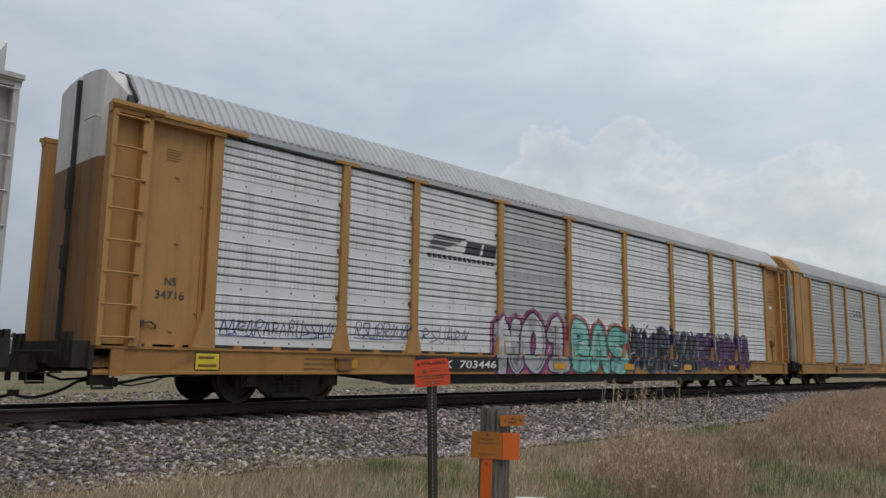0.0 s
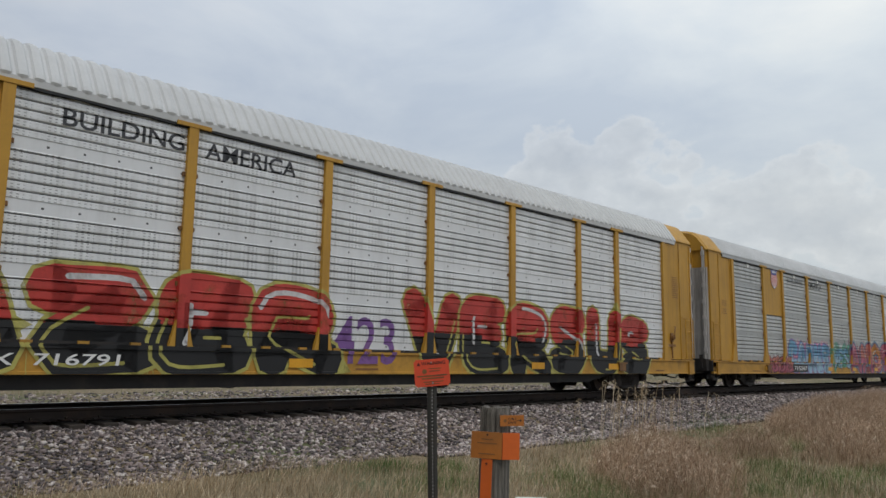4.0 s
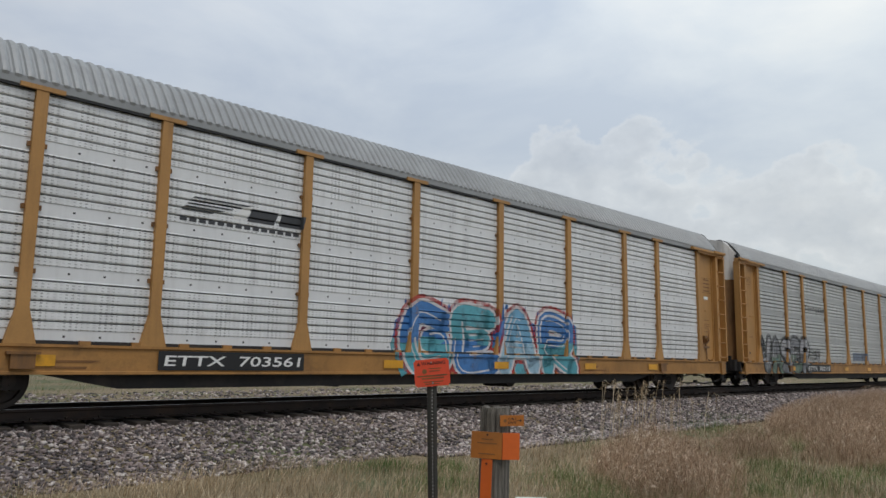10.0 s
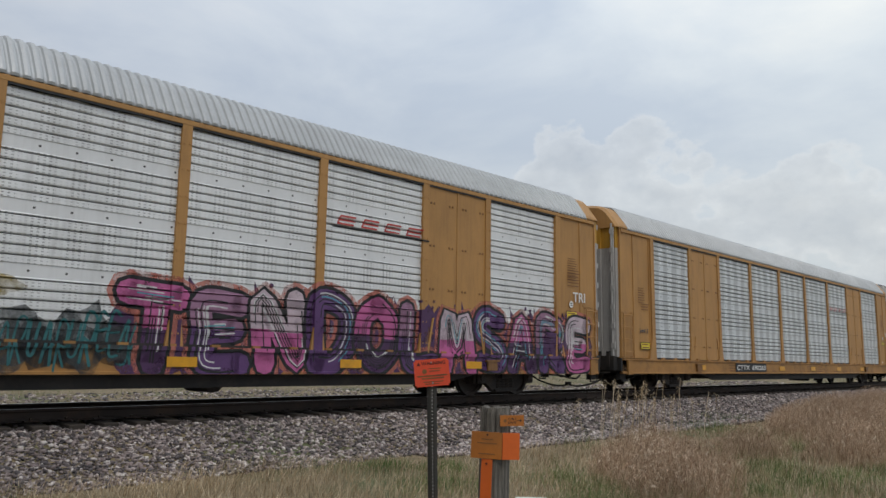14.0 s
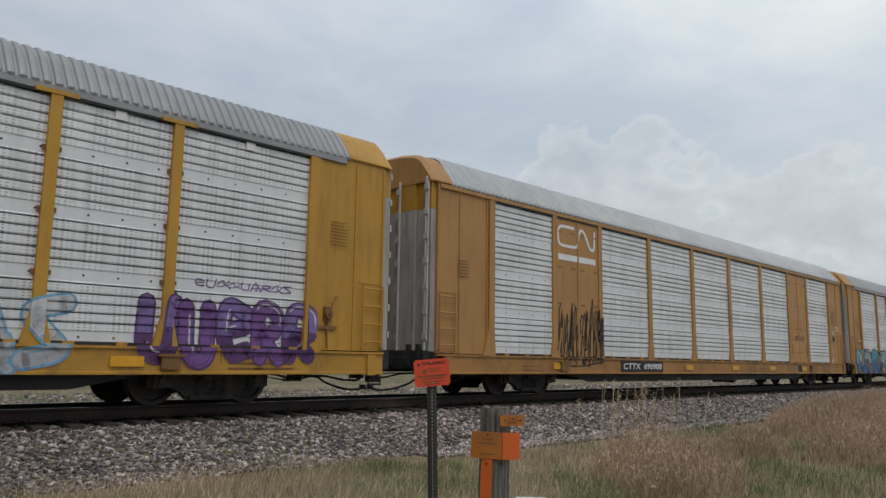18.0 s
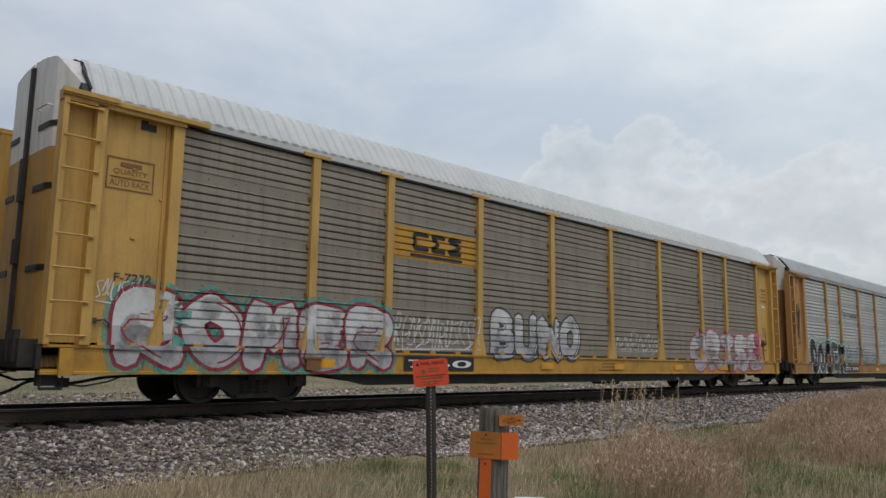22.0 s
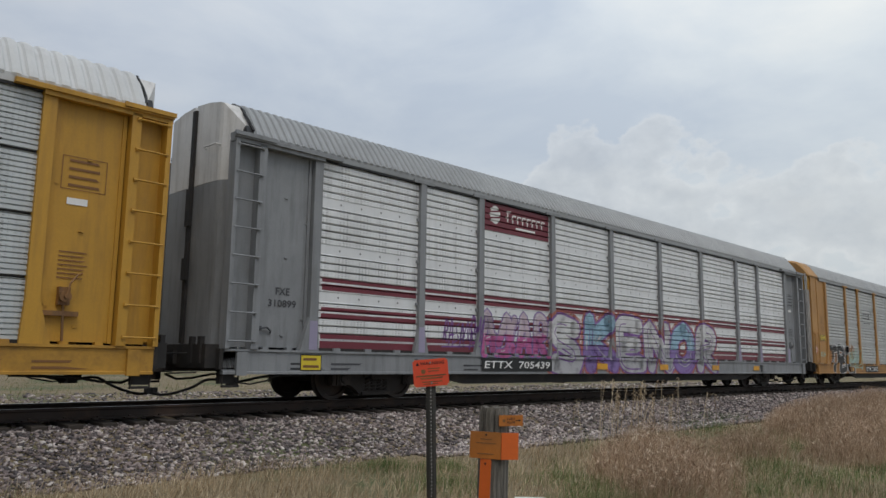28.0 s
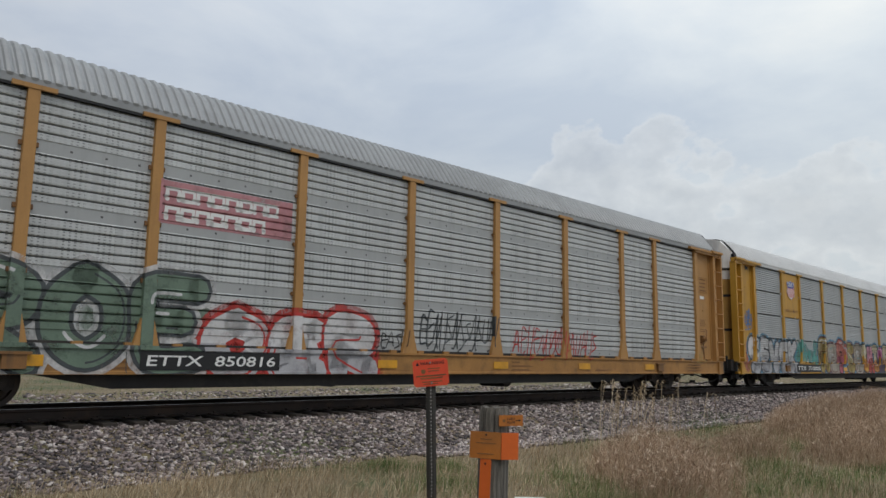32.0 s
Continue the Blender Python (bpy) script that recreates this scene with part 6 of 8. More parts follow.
def stencil(k, x0, x1, z0, z1, n):
    """Small stencilled lines, too fine to read."""
    d = Decal(k, "stencil_block", "small dark stencilled lines")
    r = random.Random(int(x0 * 100) + k)
    m = M["brownink"] if SPECS[k]["frame"] in ("orange", "amber", "yellow", "yellowpale", "peach") else M["inkgrey"]
    n = n * 2 - 1
    st = (z1 - z0) / n
    for i in range(n):
        if r.random() < 0.15:
            continue
        d.poly([(x0, z0 + st * (i + 0.2)), (x0 + (x1 - x0) * r.uniform(0.7, 1), z0 + st * (i + 0.2)), (x0 + (x1 - x0) * r.uniform(0.7, 1), z0 + st * (i + 0.5)), (x0, z0 + st * (i + 0.5))], m, 1)
    d.done()


def rect_mark(k, x0, x1, z0, z1, m, name, label, lines=0, lm=None, border=None):
    d = Decal(k, name, label)
    if border:
        e = 0.02
        d.poly([(x0 - e, z0 - e), (x1 + e, z0 - e), (x1 + e, z1 + e), (x0 - e, z1 + e)], border, 0)
    d.poly([(x0, z0), (x1, z0), (x1, z1), (x0, z1)], m, 1)
    for i in range(lines):
        s = (z1 - z0) / lines
        a, b = x0 + 0.1 * (x1 - x0), x1 - (0.1 + 0.12 * (i % 2)) * (x1 - x0)
        d.poly([(a, z0 + s * (i + 0.3)), (b, z0 + s * (i + 0.3)), (b, z0 + s * (i + 0.65)), (a, z0 + s * (i + 0.65))], lm, 2)
    d.done()


def label_plate(k, x0, x1, z0, z1):
    if z1 < 0.97:
        z0, z1 = 0.60, 0.86
    rect_mark(k, x0, x1, z0, z1, M["label"], "warning_label", "yellow label with black border", 2, M["brownink"], M["ink"])


def sign_white(k, x0, x1, z0, z1):
    rect_mark(k, x0, x1, z0, z1, M["white"], "name_sign", "white sign with faint grey line", 1, M["whitepaint"])


def patch(k, x0, x1, z0, z1, col):
    rect_mark(k, x0, x1, z0, z1, ink_of(col), "paint_patch", "square patch of other paint")


def bar_line(k, x0, x1, z0, z1, col):
    rect_mark(k, x0, x1, (z0 + z1) / 2 - 0.08, (z0 + z1) / 2 + 0.08, M[col], "marking_bar", "white line of small marking")


def frame_box(k, x0, x1, z0, z1):
    rect_mark(k, x0, x1, 0.59, 0.87, M["ink"], "data_panel", "black data panel with grey lines", 3, M["inkgrey"])


def no_walk(k, x0, x1, z0, z1):
    d = Decal(k, "safety_sign", "round red and white safety sign")
    cx, cz, r = (x0 + x1) / 2, (z0 + z1) / 2, (z1 - z0) / 2
    d.disc(cx, cz, r, r, M["white"], 0.5, 18)
    n = 18
    d.ribbon([(cx + r * 0.8 * math.cos(2 * math.pi * i / n), cz + r * 0.8 * math.sin(2 * math.pi * i / n)) for i in range(n + 1)], r * 0.2, M["red"], 1)
    d.ribbon([(cx - r * 0.55, cz + r * 0.55), (cx + r * 0.55, cz - r * 0.55)], r * 0.2, M["red"], 1.5)
    d.done()


def box_stencil(k, x0, x1, z0, z1):
    d = Decal(k, "stencil_box", "outlined box of stencilled lines")
    m = M["brownink"] if SPECS[k]["frame"] in ("orange", "amber", "yellow", "yellowpale", "peach") else M["inkgrey"]
    for a, b in (((x0, z0), (x1, z0)), ((x1, z0), (x1, z1)), ((x1, z1), (x0, z1)), ((x0, z1), (x0, z0))):
        d.ribbon([a, b], 0.012, m, 1)
    for i in range(4):
        z = z0 + (z1 - z0) * (i + 0.35) / 4
        d.poly([(x0 + 0.1, z), (x1 - 0.1, z), (x1 - 0.1 - 0.05 * (i % 2), z + (z1 - z0) * 0.08), (x0 + 0.1, z + (z1 - z0) * 0.08)], m, 1)
    d.done()


def box_words(k, x0, x1, z0, z1):
    """Brown-lined box with two stencilled words and a rule between them."""
    d = Decal(k, "stencil_box", "outlined box with stencilled words")
    m = M["brownink"]
    h = z1 - z0
    for a, b in (((x0, z0), (x1, z0)), ((x1, z0), (x1, z1)), ((x1, z1), (x0, z1)), ((x0, z1), (x0, z0)), ((x0 + 0.06, z0 + h * 0.38), (x1 - 0.06, z0 + h * 0.38))):
        d.ribbon([a, b], 0.022, m, 1)
    d.text("QUALITY", x0 + 0.1, x1 - 0.1, z0 + h * 0.46, z0 + h * 0.66, m, 1)
    d.text("AUTO RACK", x0 + 0.05, x1 - 0.05, z0 + h * 0.1, z0 + h * 0.3, m, 1)
    d.poly([(x0 + 0.2, z0 + h * 0.74), (x1 - 0.2, z0 + h * 0.74), (x1 - 0.2, z0 + h * 0.88), (x0 + 0.2, z0 + h * 0.88)], m, 1)
    d.done()


def shield(k, x0, x1, z0, z1):
    """Heraldic shield: white rim, blue chief with pale bars, red and white stripes."""
    d = Decal(k, "shield_badge", "red, white and blue striped shield badge")
    w, h = x1 - x0, z1 - z0
    rim = [(0.08, 0.93), (0.30, 0.90), (0.5, 1.0), (0.70, 0.90), (0.92, 0.93), (1.0, 0.82), (0.90, 0.68), (0.99, 0.42), (0.90, 0.20), (0.68, 0.07), (0.5, 0.0), (0.32, 0.07), (0.10, 0.20), (0.01, 0.42), (0.10, 0.68), (0.0, 0.82)]
    q = lambda p, s=1.0: (x0 + w * (0.5 + (p[0] - 0.5) * s), z0 + h * (0.5 + (p[1] - 0.5) * s))
    d.poly([q(p, 1.0) for p in rim], M["blue"], 0)
    d.poly([q(p, 0.96) for p in rim], M["white"], 0.5)
    d.poly([q(p, 0.90) for p in [(0.10, 0.93), (0.30, 0.90), (0.5, 1.0), (0.70, 0.90), (0.90, 0.93), (0.98, 0.82), (0.92, 0.70), (0.92, 0.59), (0.08, 0.59), (0.08, 0.70), (0.02, 0.82)]], M["blue"], 1)
    for z, a, b in ((0.80, 0.24, 0.76), (0.69, 0.2, 0.8)):
        nb = 5 if z > 0.75 else 7
        for i in range(nb):
            u0 = a + (b - a) * i / nb
            u1 = u0 + (b - a) / nb * 0.7
            d.poly([q((u0, z), 0.95), q((u1, z), 0.95), q((u1, z + 0.07), 0.95), q((u0, z + 0.07), 0.95)], M["white"], 1.5)
    for i in range(6):
        a = 0.10 + i * 0.145
        b = a + 0.072
        lo = lambda u: 0.06 + 0.55 * abs(u - 0.5) ** 1.8
        d.poly([q((a, lo(a) + 0.03)), q((b, lo(b) + 0.03)), q((b, 0.60)), q((a, 0.60))], M["red"], 1.2)
    d.done()


def horse_mark(k, x0, x1, z0, z1):
    """Speed-striped wordless emblem: tapering bars, two dark blocks, one long bar."""
    d = Decal(k, "company_emblem", "dark striped emblem")
    w, h = x1 - x0, z1 - z0
    for i in range(5):
        z = z0 + h * (0.42 + 0.12 * i)
        a = x0 + w * (0.02 + 0.02 * i)
        d.poly([(a, z), (a + w * (0.22 + 0.05 * i), z), (a + w * (0.26 + 0.05 * i), z + h * 0.06), (a + w * 0.02, z + h * 0.06)], M["inkgrey"], 1)
    d.poly([(x0 + w * 0.40, z0 + h * 0.38), (x0 + w * 0.52, z0 + h * 0.42), (x0 + w * 0.56, z0 + h * 0.95), (x0 + w * 0.50, z0 + h * 0.88)], M["white"], 1)
    d.poly([(x0 + w * 0.52, z0 + h * 0.36), (x0 + w * 0.74, z0 + h * 0.36), (x0 + w * 0.78, z0 + h * 0.86), (x0 + w * 0.56, z0 + h * 0.86)], M["inkgrey"], 1.2)
    d.poly([(x0 + w * 0.78, z0 + h * 0.36), (x0 + w * 0.98, z0 + h * 0.36), (x0 + w * 1.0, z0 + h * 0.86), (x0 + w * 0.81, z0 + h * 0.86)], M["inkgrey"], 1.2)
    n = 14
    for i in range(n):
        a = x0 + w * (0.02 + 0.96 * i / n)
        d.poly([(a, z0 + h * 0.04), (a + w * 0.05, z0 + h * 0.04), (a + w * 0.05, z0 + h * 0.2), (a, z0 + h * 0.2)], M["inkgrey"], 1)
    d.done()


def wordmark(k, x0, x1, z0, z1):
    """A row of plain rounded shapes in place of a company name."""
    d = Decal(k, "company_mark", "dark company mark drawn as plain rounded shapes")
    w, h = x1 - x0, z1 - z0
    n = 8
    t = w * 0.02
    for i in range(n):
        a, b = x0 + w * (i + 0.08) / n, x0 + w * (i + 0.86) / n
        c, r = (a + b) / 2, (b - a) / 2 - t / 2
        lo, hi = z0 + h * 0.28, z0 + h * 0.66
        if i in (1, 4, 6):
            d.ribbon([(c + r * math.cos(q), (lo + hi) / 2 + (hi - lo) / 2 * math.sin(q)) for q in np.linspace(0.2, 6.2, 16)], t, M["inkgrey"], 1)
        elif i in (0,):
            d.ribbon([(a + t, lo), (a + t, hi + h * 0.2)], t, M["inkgrey"], 1)
            d.ribbon([(a + t, hi + h * 0.2), (b, hi + h * 0.2)], t, M["inkgrey"], 1.1)
        elif i == 7:
            d.ribbon([(a, lo), (b, hi)], t, M["inkgrey"], 1)
            d.ribbon([(a, hi), (b, lo)], t, M["inkgrey"], 1.1)
        else:
            d.ribbon(curve_pts([(a + t, lo), (a + t, hi - h * 0.05), (c, hi), (b - t, hi - h * 0.06)], 3), t, M["inkgrey"], 1)
            if i == 5:
                d.ribbon([(c, lo), (c, hi)], t, M["inkgrey"], 1.1)
                d.ribbon([(b - t, lo), (b - t, hi - h * 0.05)], t, M["inkgrey"], 1.2)
    d.done()


def bracket_mark(k, x0, x1, z0, z1):
    d = Decal(k, "company_mark", "dark bracketed company mark drawn as plain blocks")
    w, h = x1 - x0, z1 - z0
    for s, x in ((1, x0), (-1, x1)):
        d.ribbon([(x + s * w * 0.1, z1), (x, z1), (x, z0 + h * 0.2), (x + s * w * 0.1, z0 + h * 0.2)], 0.03, M["inkgrey"], 1)
    for i in range(3):
        a = x0 + w * (0.16 + 0.24 * i)
        d.ribbon(curve_pts([(a + w * 0.17, z0 + h * 0.78), (a + w * 0.02, z0 + h * 0.72), (a + w * (0.03, 0.1, 0.17)[i], z0 + h * 0.58), (a + w * 0.02, z0 + h * 0.44), (a + w * 0.17, z0 + h * 0.40)], 4), 0.06, M["inkgrey"], 1.2)
    for i in range(4):
        a = x0 + w * (0.2 + 0.18 * i)
        d.poly([(a, z0), (a + w * 0.1, z0), (a + w * 0.1, z0 + h * 0.1), (a, z0 + h * 0.1)], M["inkgrey"], 1)
    d.done()


def flagmark(k, x0, x1, z0, z1):
    d = Decal(k, "company_mark", "red-orange slanted company mark with dark underline")
    w, h = x1 - x0, z1 - z0
    for i in range(4):
        a = x0 + w * (0.06 + 0.235 * i)
        d.ribbon([(a, z0 + h * 0.36), (a + w * 0.03, z0 + h * 0.9), (a + w * 0.17, z0 + h * 0.9)], h * 0.13, ink_of("redp"), 1)
        d.ribbon([(a + w * 0.02, z0 + h * 0.62), (a + w * 0.16, z0 + h * 0.62)], h * 0.12, ink_of("redp"), 1.1)
        d.ribbon([(a, z0 + h * 0.36), (a + w * 0.15, z0 + h * 0.36)], h * 0.12, ink_of("redp"), 1.2)
    d.ribbon([(x0 + w * 0.02, z0 + h * 0.12), (x1, z0 + h * 0.12)], h * 0.12, M["ink"], 1.3)
    d.done()


def roundel(k, x0, x1, z0, z1):
    d = Decal(k, "company_emblem", "small red round emblem with bars below")
    w, h = x1 - x0, z1 - z0
    d.disc((x0 + x1) / 2, z0 + h * 0.72, w * 0.46, h * 0.26, M["red"], 1, 18)
    d.text("125", x0 + w * 0.2, x1 - w * 0.2, z0 + h * 0.64, z0 + h * 0.82, M["white"], 1.5)
    d.poly([(x0 + w * 0.1, z0 + h * 0.35), (x1 - w * 0.1, z0 + h * 0.35), (x1 - w * 0.1, z0 + h * 0.45), (x0 + w * 0.1, z0 + h * 0.45)], M["reflector"], 1)
    d.poly([(x0, z0), (x1, z0), (x1, z0 + h * 0.14), (x0, z0 + h * 0.14)], M["red"], 1)
    d.done()


def monogram(k, x0, x1, z0, z1):
    """White one-line looping emblem."""
    d = Decal(k, "company_emblem", "white continuous-line emblem")
    w, h = x1 - x0, z1 - z0
    q = lambda a, b: (x0 + w * a, z0 + h * b)
    d.ribbon(curve_pts([q(0.42, 0.93), q(0.12, 0.93), q(0.03, 0.75), q(0.03, 0.25), q(0.12, 0.07), q(0.42, 0.07), q(0.52, 0.2), q(0.56, 0.75), q(0.63, 0.92), q(0.72, 0.75), q(0.84, 0.2), q(0.92, 0.08), q(0.97, 0.25), q(0.98, 0.93)], 5), h * 0.13, M["white"], 1)
    d.done()


def field_plate(k, x0, x1, z0, z1):
    d = Decal(k, "company_plate", "yellow painted field with dark block emblem")
    w, h = x1 - x0, z1 - z0
    d.poly([(x0, z0), (x1, z0), (x1, z1), (x0, z1)], M["yellow"], 0.3)
    for i in range(3):
        a = x0 + w * (0.24 + 0.2 * i)
        d.ribbon(curve_pts([(a + w * 0.16, z0 + h * 0.82), (a + w * 0.02, z0 + h * 0.80), (a + w * (0.02, 0.09, 0.16)[i], z0 + h * 0.58), (a + w * 0.02, z0 + h * 0.38), (a + w * 0.16, z0 + h * 0.36)], 4), 0.1, M["ink"], 1.2)
    d.ribbon([(x0 + w * 0.22, z0 + h * 0.14), (x0 + w * 0.82, z0 + h * 0.14)], 0.07, M["ink"], 1.2)
    d.done()


def wing_mark(k, x0, x1, z0, z1):
    d = Decal(k, "company_emblem", "black winged emblem with thin line below")
    w, h = x1 - x0, z1 - z0
    for i in range(3):
        z = z0 + h * (0.48 + 0.17 * i)
        d.poly([(x0 + w * 0.55, z), (x0 + w * (0.88 + 0.05 * i), z), (x0 + w * (0.92 + 0.05 * i), z + h * 0.09), (x0 + w * 0.58, z + h * 0.09)], M["ink"], 1)
    d.ribbon(curve_pts([(x0 + w * 0.02, z0 + h * 0.45), (x0 + w * 0.1, z0 + h * 0.95), (x0 + w * 0.2, z0 + h * 0.7), (x0 + w * 0.3, z0 + h * 0.5), (x0 + w * 0.36, z0 + h * 0.9), (x0 + w * 0.44, z0 + h * 0.5), (x0 + w * 0.52, z0 + h * 0.9)], 5), 0.12, M["ink"], 1.1)
    for i in range(18):
        a = x0 + w * (0.02 + 0.95 * i / 18)
        d.poly([(a, z0 + h * 0.08), (a + w * 0.035, z0 + h * 0.08), (a + w * 0.035, z0 + h * 0.24), (a, z0 + h * 0.24)], M["inkgrey"], 1)
    d.done()


def plaque(k, x0, x1, z0, z1):
    d = Decal(k, "company_plaque", "maroon field with white round emblem and bar")
    w, h = x1 - x0, z1 - z0
    d.poly([(x0, z0), (x1, z0), (x1, z1), (x0, z1)], M["maroon"], 0.3)
    d.disc(x0 + w * 0.18, z0 + h * 0.55, h * 0.26, h * 0.30, M["white"], 1, 16)
    for i in (0, 1):
        d.ribbon([(x0 + w * 0.1, z0 + h * (0.42 + 0.2 * i)), (x0 + w * 0.26, z0 + h * (0.5 + 0.2 * i))], 0.04, M["maroon"], 1.5)
    for i in range(8):
        a = x0 + w * (0.36 + 0.075 * i)
        d.ribbon([(a, z0 + h * 0.42), (a, z0 + h * (0.75 if i == 0 else 0.64)), (a + w * 0.045, z0 + h * (0.75 if i == 0 else 0.64))], 0.05, M["white"], 1)
    d.poly([(x0 + w * 0.48, z0 + h * 0.2), (x0 + w * 0.78, z0 + h * 0.2), (x0 + w * 0.78, z0 + h * 0.27), (x0 + w * 0.48, z0 + h * 0.27)], M["white"], 1)
    d.done()


def stripes(k, x0, x1, z0, z1):
    """Maroon bands along the ribs of the lower panels."""
    d = Decal(k, "paint_stripes", "maroon painted bands along the panels")
    edges = EDGES
    bands = [(2.10, 2.22), (2.26, 2.34), (1.56, 1.66), (1.70, 1.78), (1.0, 1.14), (1.18, 1.27)]
    for (a, b) in zip(edges, edges[1:]):
        for lo, hi in bands:
            d.poly([(P0 + a + 0.11, lo), (P0 + b - 0.11, lo), (P0 + b - 0.11, hi), (P0 + a + 0.11, hi)], M["maroon"], 0)
    d.done()


def lilac_feet(k):
    """Pale violet paint on the feet of some posts."""
    d = Decal(k, "painted_foot", "pale violet paint on the post feet")
    for e in (-0.1, EDGES[1], EDGES[7], EDGES[8], EDGES[9] + 0.08):
        x = P0 + e
        d.poly([(x - 0.095, 0.97), (x + 0.095, 0.97), (x + 0.085, 1.5), (x - 0.085, 1.5)], M["lilac"], 0.8)
    d.done()


def pink_sign(k, x0, x1, z0, z1):
    d = Decal(k, "company_sign", "faded pink painted field with pale blocks")
    w, h = x1 - x0, z1 - z0
    d.poly([(x0, z0), (x1, z0), (x1, z1), (x0, z1)], paint("fadedpink", (0.55, 0.25, 0.27)), 0.3)
    for row, n in ((0, 8), (1, 7)):
        zz = z1 - h * (0.42 + 0.45 * row)
        for i in range(n):
            a = x0 + w * (0.06 + 0.105 * i)
            b = a + w * 0.078
            d.ribbon([(a, zz), (a, zz + h * 0.24), (b, zz + h * 0.24), (b, zz), (a, zz)][:4 + (i % 2)], 0.085, M["white"], 1)
    d.done()


def sill_reflectors(k):
    """Yellow reflective strips along the sill, as on every car."""
    if SPECS[k].get("plain_sill"):
        return
    m = M["reflector"]
    r = random.Random(900 + k)
    pale = SPECS[k]["frame"] == "whitepaint"
    for i in ((1, 4, 5, 6) if pale else range(1, 7)):
        x = -12.6 + i * 3.45 + r.uniform(-0.15, 0.15)
        w = 0.52
        if any(x < b + 0.25 and x + w > a - 0.25 for a, b in NUMBERED.get(k, ())):
            continue
        d = Decal(k, "reflector", "yellow reflective strip")
        d.poly([(x, 0.64), (x + w, 0.64), (x + w, 0.80), (x, 0.80)], m, 6.6)
        d.done()
    # rust and road grime blotches of worn sill paint
    d = Decal(k, "sill_stencil", "rows of small dark stencilled lines", "stuff")
    st = M["brownink"] if SPECS[k]["frame"] in ("orange", "amber", "yellow", "yellowpale", "peach") else M["inkgrey"]
    for i in range(0 if pale else 7):
        x = r.uniform(-12.5, 12)
        for j in range(r.randint(1, 3)):
            z = 0.60 + 0.09 * j
            d.poly([(x, z), (x + r.uniform(0.3, 0.9), z), (x + r.uniform(0.3, 0.9), z + 0.035), (x, z + 0.035)], st, 0.3)
    d.done()
    # small stencils on the leading end bay
    if SPECS[k]["kind"] == "rack":
        box_stencil(k, 12.05, 12.7, 3.25, 3.75)
        stencil(k, 12.1, 12.55, 1.9, 2.35, 4)
        rect_mark(k, 12.15, 12.45, 3.02, 3.12, M["white"], "small_tag", "small white tag plate")
    else:
        stencil(k, 12.1, 12.55, 2.9, 3.6, 6)
        stencil(k, -12.8, -12.4, 2.6, 3.1, 4)


# ---- marks on each car: car, from, to, foot, head (car space) ----
# the car that leads
bracket_mark(0, -6.32, -4.33, 3.05, 3.68)
number(0, -8.34, -4.93, 0.53, 0.71, '', 0)
# car with blue tags
horse_mark(1, -6.76, -4.40, 3.02, 3.60)
tag(1, -11.61, -9.24, 1.15, 1.51, 'navy', 11, 14)
tag(1, -8.69, -7.23, 1.18, 1.60, 'navy', 12, 8)
tag(1, -6.87, -5.37, 1.16, 1.55, 'navy', 13, 6)
piece(1, -4.46, -1.50, 0.49, 1.94, 'NO1', '', 'whitep', 'plum', 21, 1.25, 'pinkhot')
piece(1, -1.40, 1.37, 0.52, 1.87, 'BAS', '', 'mint', 'tealdark', 22, 1.3, 'redp')
piece(1, 1.44, 5.68, 0.55, 1.87, '', 'navyd', 'ink', 'slate', 23, 0.9)
piece(1, 5.75, 9.90, 0.66, 1.85, '', 'plum', 'violetd', 'ink', 24, 0.9, '', 1)
number(1, -6.98, -4.50, 0.47, 0.86, 'ETTX  703446', 1)
label_plate(1, -12.03, -11.61, 0.56, 0.76)
stencil(1, -12.71, -12.43, 3.98, 4.20, 3)
# white car with red badge
roundel(2, -5.98, -5.41, 2.99, 3.63)
tag(2, -11.72, -9.77, 0.98, 1.62, 'navy', 31, 9)
patch(2, -7.83, -7.25, 1.16, 1.46, 'rustbrown')
number(2, -6.68, -4.80, 0.55, 0.76, 'WRWK  300232', 2)
label_plate(2, -12.11, -11.64, 0.56, 0.76)
stencil(2, -12.79, -12.43, 3.82, 4.18, 4)
# yellow car with the long mural
lettering(3, -6.48, -4.73, 4.24, 4.42, 'BUILDING', 'inkgrey')
lettering(3, -4.09, -2.39, 4.20, 4.47, 'AMERICA', 'inkgrey')
mural(3, -8.83, -6.47, 0.54, 1.21, 'redmural', 42)
piece(3, -6.70, -1.86, 0.54, 1.86, 'CAMUS', 'pink', 'sky', 'violet2', 41, 1.6)
wash(3, -1.6, 1.3, 0.55, 2.05, 'greenlt', 48)
piece(3, -1.36, 0.88, 0.75, 1.66, 'NFS', 'greenlt', 'sky', 'ink', 43, 0.9)
piece(3, 0.88, 7.93, 0.52, 2.01, 'AMOS', 'wine', 'pinkred/salmon/orangep/pinkred', 'violetd', 44, 1.15, 'iceblue', 1)
tag(3, 9.55, 11.40, 1.42, 1.66, 'ink', 45, 7, 'THE DYNAMIC')
tag(3, 9.35, 11.55, 1.12, 1.36, 'ink', 47, 7, 'DUO AT IT AGAIN')
number(3, -6.38, -4.96, 0.66, 0.83, '715247', 1)
tag(3, -0.74, 1.18, 1.83, 2.12, 'greyspray', 46, 5)
shield(3, -8.29, -7.59, 3.84, 4.79)
